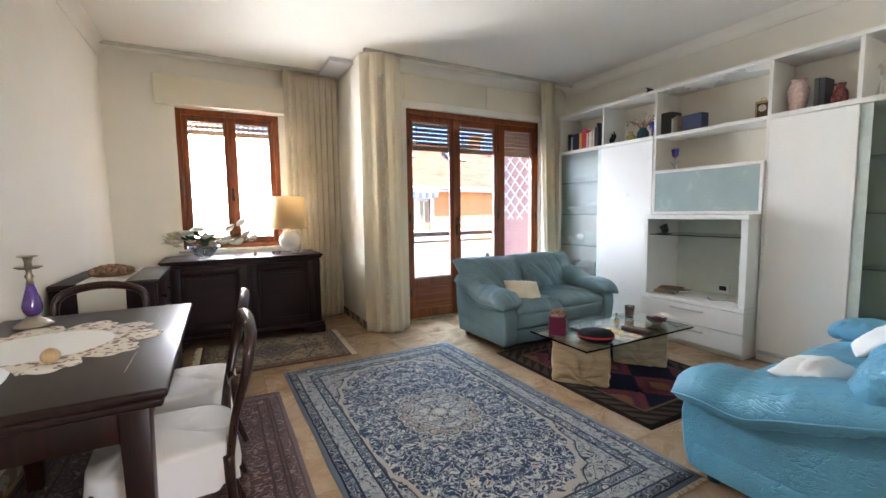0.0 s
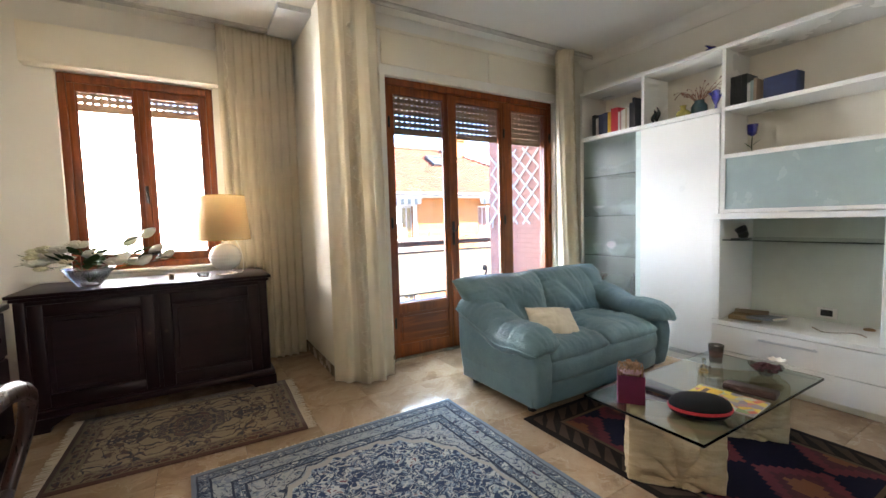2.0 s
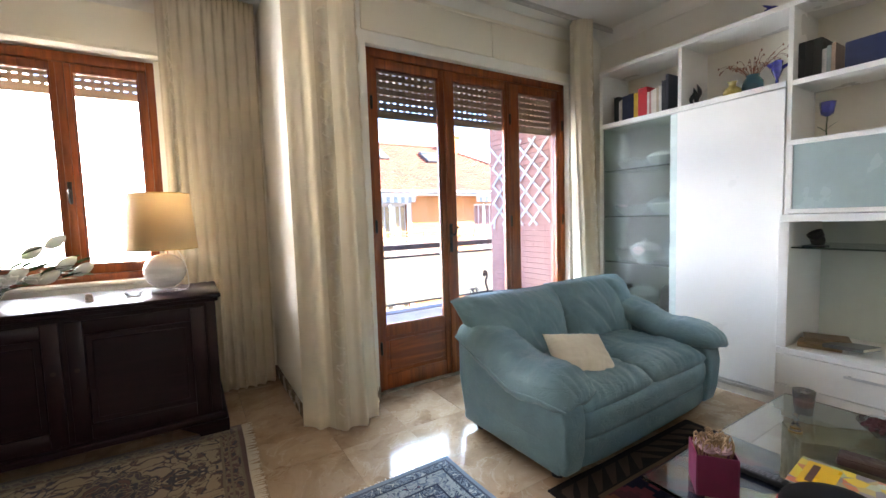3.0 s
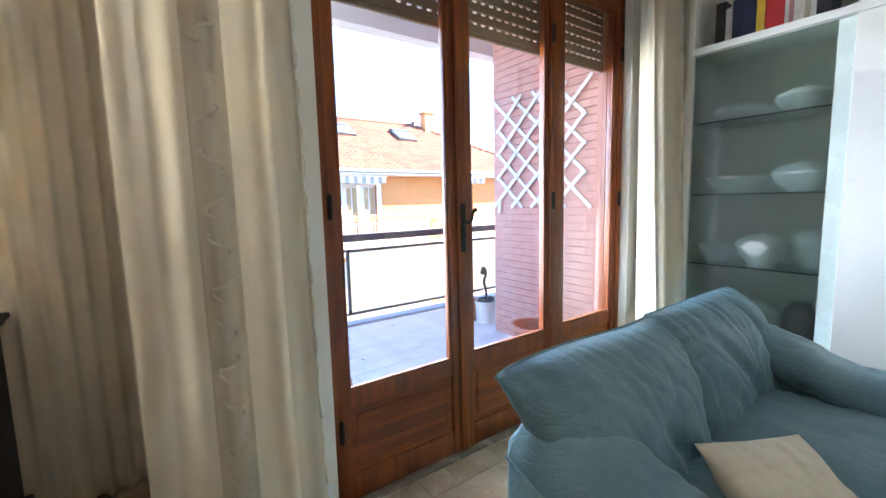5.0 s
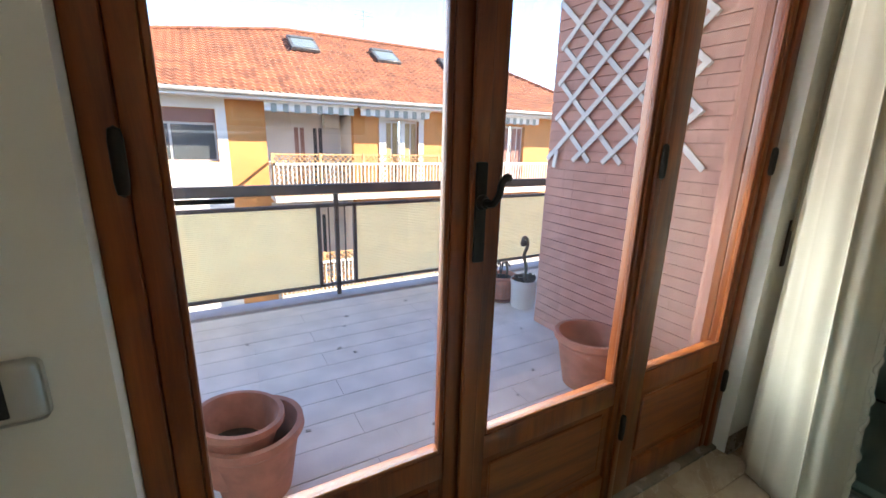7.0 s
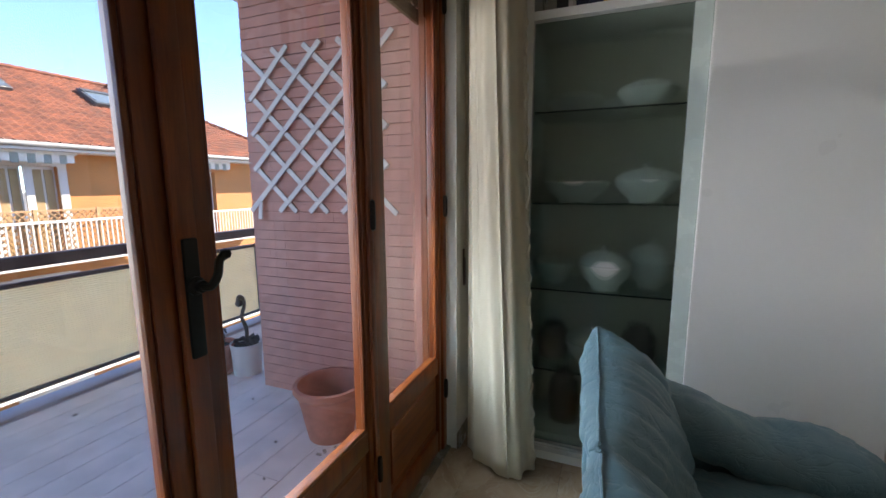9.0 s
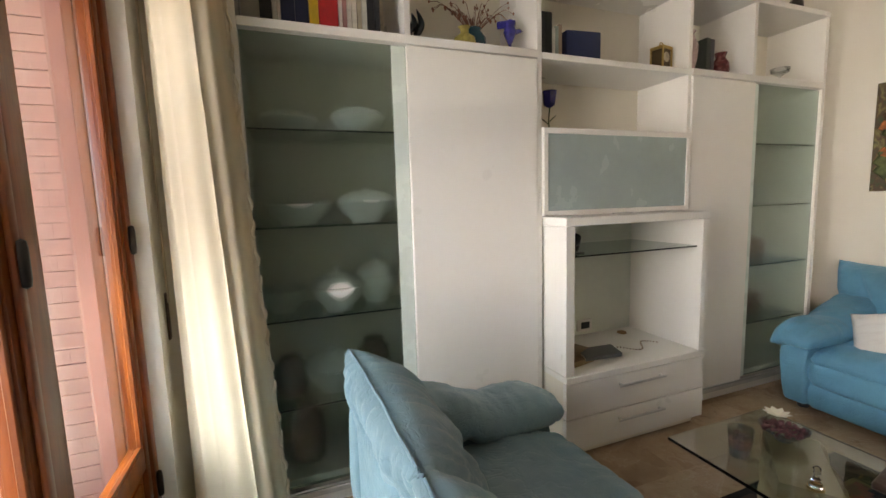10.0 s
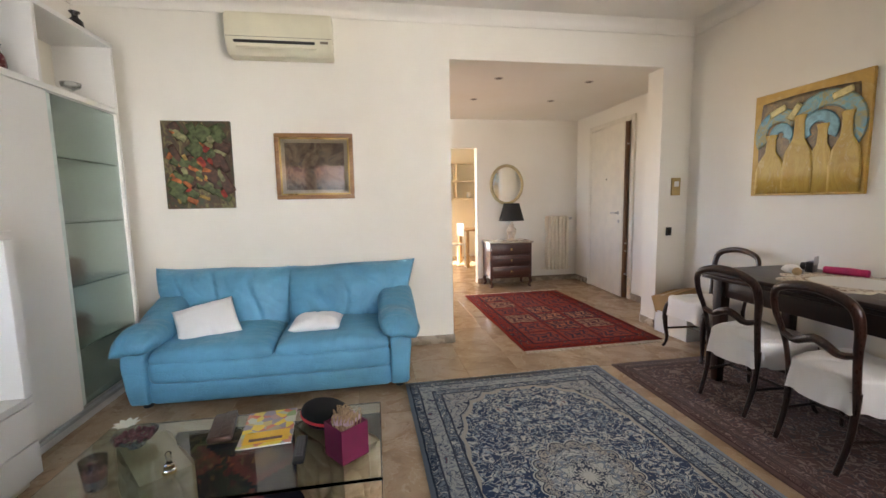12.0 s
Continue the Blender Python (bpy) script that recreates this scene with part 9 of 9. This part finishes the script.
# ---- what shows of the kitchen ----
KW = plain("kitchen_cream", (0.74, 0.66, 0.50), 0.4, vary=0.05)
ks = thing("kitchen_shelf", pose(-1.2, -5.98, 1.35), "cream open kitchen wall shelf", "shelf")
for z in (0.0, 0.4, 0.8):
    part("shelf_board", box(-0.7, 0.7, 0.0, 0.3, z, z + 0.025, 0.002, 1), KW, ks)
for x in (-0.7, 0.0, 0.68):
    part("upright", box(x, x + 0.02, 0.001, 0.299, 0.025, 0.8), KW, ks)
for i, x in enumerate((-0.5, -0.3, 0.2, 0.45)):
    solid("kitchen_jar", lathe([(0, 0), (0.05, 0), (0.055, 0.08), (0.045, 0.12), (0.05, 0.13), (0, 0.13)], 18), CHINA if i % 2 else CARD, "small jar on the kitchen shelf", "jar", "kitchen jars", smooth=180, m=pose(-1.2 + x, -5.84, 1.376))
kt = thing("kitchen_table", pose(-1.55, -4.6, 0.001), "light wooden kitchen table", "table")
KWD = wood("beech", (0.36, 0.2, 0.08), (0.5, 0.31, 0.14), 0.45)
part("tabletop", box(-0.5, 0.5, -0.4, 0.4, 0.72, 0.75, 0.005), KWD, kt)
for sx in (-0.45, 0.45):
    for sy in (-0.35, 0.35):
        part("leg", box(sx - 0.03, sx + 0.03, sy - 0.03, sy + 0.03, 0, 0.72, 0.005), KWD, kt)
kc = thing("kitchen_chair", pose(-0.85, -4.55, 0.001, 0, 0, 100), "white kitchen chair at the table", "chair")
part("seat", box(-0.2, 0.2, -0.2, 0.2, 0.43, 0.46, 0.01), CHINA, kc)
part("backrest", box(-0.19, 0.19, 0.18, 0.2, 0.6, 0.86, 0.01), CHINA, kc)
for sx in (-0.18, 0.18):
    for sy in (-0.18, 0.18):
        part("leg", tube([(sx, sy, 0.43 if sy < 0 else 0.86), (sx * 1.1, sy * 1.1, 0)], 0.013, 8), CHINA, kc)

# ---- pieces of floors and walls ----
def slab_piece(name, sx, sy, sz, mat, bev=0.003):
    return finish(name, box(-sx / 2, sx / 2, -sy / 2, sy / 2, -sz, 0, bev, 1), mat, None)


def lay(name, me, parent, places):
    for p in places:
        ob = new(name, me)
        ob.parent = parent
        ob.location = p
    return parent


base = structure("floor", join(box(XL, XR, 0.0, 4.10, -0.12, -0.006), join(box(XL, -0.05, 4.10, 5.02, -0.12, -0.006), join(box(-3.9, 1.7, -2.65, 0.0, -0.12, -0.006), box(-2.8, 2.2, -6.0, -2.65, -0.12, -0.006)))), GROUT, "polished brown and beige marble floor")
T = 0.40
big = slab_piece("tile", T - 0.0012, T - 0.0012, 0.02, MARBLE, 0.0006)
spots = []
for i in range(-10, 8):
    for j in range(-16, 13):
        x, y = (i + 0.5) * T + 0.03, (j + 0.5) * T
        inside = (XL - 0.2 < x < XR + 0.2 and 0 < y < 4.25) or (XL - 0.2 < x < 0.1 and 4.1 < y < 5.1) or (-2.75 < x < 1.7 and -2.8 < y < 0.2)
        if inside:
            spots.append((x, y, 0.0))
lay("tile", big, base, spots)
sheet = bmesh.new()
join(sheet, box(-2.8, 2.2, -6.0, -2.81, -0.004, 0.0))
k = new("kitchen_floor_tiles", finish("kitchen_floor_tiles", sheet, MARBLE))
k.parent = base
k["kind"] = "stuff"

deck = bpy.data.objects["terrace_slab"]
pl = slab_piece("deck_plank", 1.649, 0.1605, 0.02, TERRACE, 0.0015)
lay("deck_plank", pl, deck, [(-3.0 + 1.65 * (i + 0.5 * (j % 2)), 4.40 + 0.164 * j, -0.055 + 0.0003 * ((i * 7 + j * 3) % 4)) for j in range(14) for i in range(6) if not (-3.0 + 1.65 * (i + 0.5 * (j % 2)) > 3.3 and 4.40 + 0.164 * j < 5.7)])
pier = bpy.data.objects["terrace_pier"]
bk = finish("brick", box(-0.012, 0.006, -0.1245, 0.1245, -0.0282, 0.0282, 0.0006, 1), BRICK)
bk2 = finish("brick", box(-0.1245, 0.1245, -0.006, 0.012, -0.0282, 0.0282, 0.0006, 1), BRICK)
rr = random.Random(5)
half = finish("brick", box(-0.012, 0.006, -0.06225, 0.06225, -0.0282, 0.0282, 0.0006, 1), BRICK)
X0 = 2.672
lay("brick", bk, pier, [(X0 + rr.uniform(-0.0004, 0.0004), 4.47 + 0.249 * (i + 0.5 * (j % 2)), -0.04 + 0.0605 * j) for j in range(48) for i in range(-(j % 2), 5 - j % 2)])
lay("brick", half, pier, [(X0 + rr.uniform(-0.0004, 0.0004), 5.528 if j % 2 else 4.3333, -0.04 + 0.0605 * j) for j in range(48)])
lay("brick", bk2, pier, [(2.80 + 0.249 * (i + 0.5 * (j % 2)), 5.588, -0.04 + 0.0605 * j) for j in range(48) for i in range(1)])
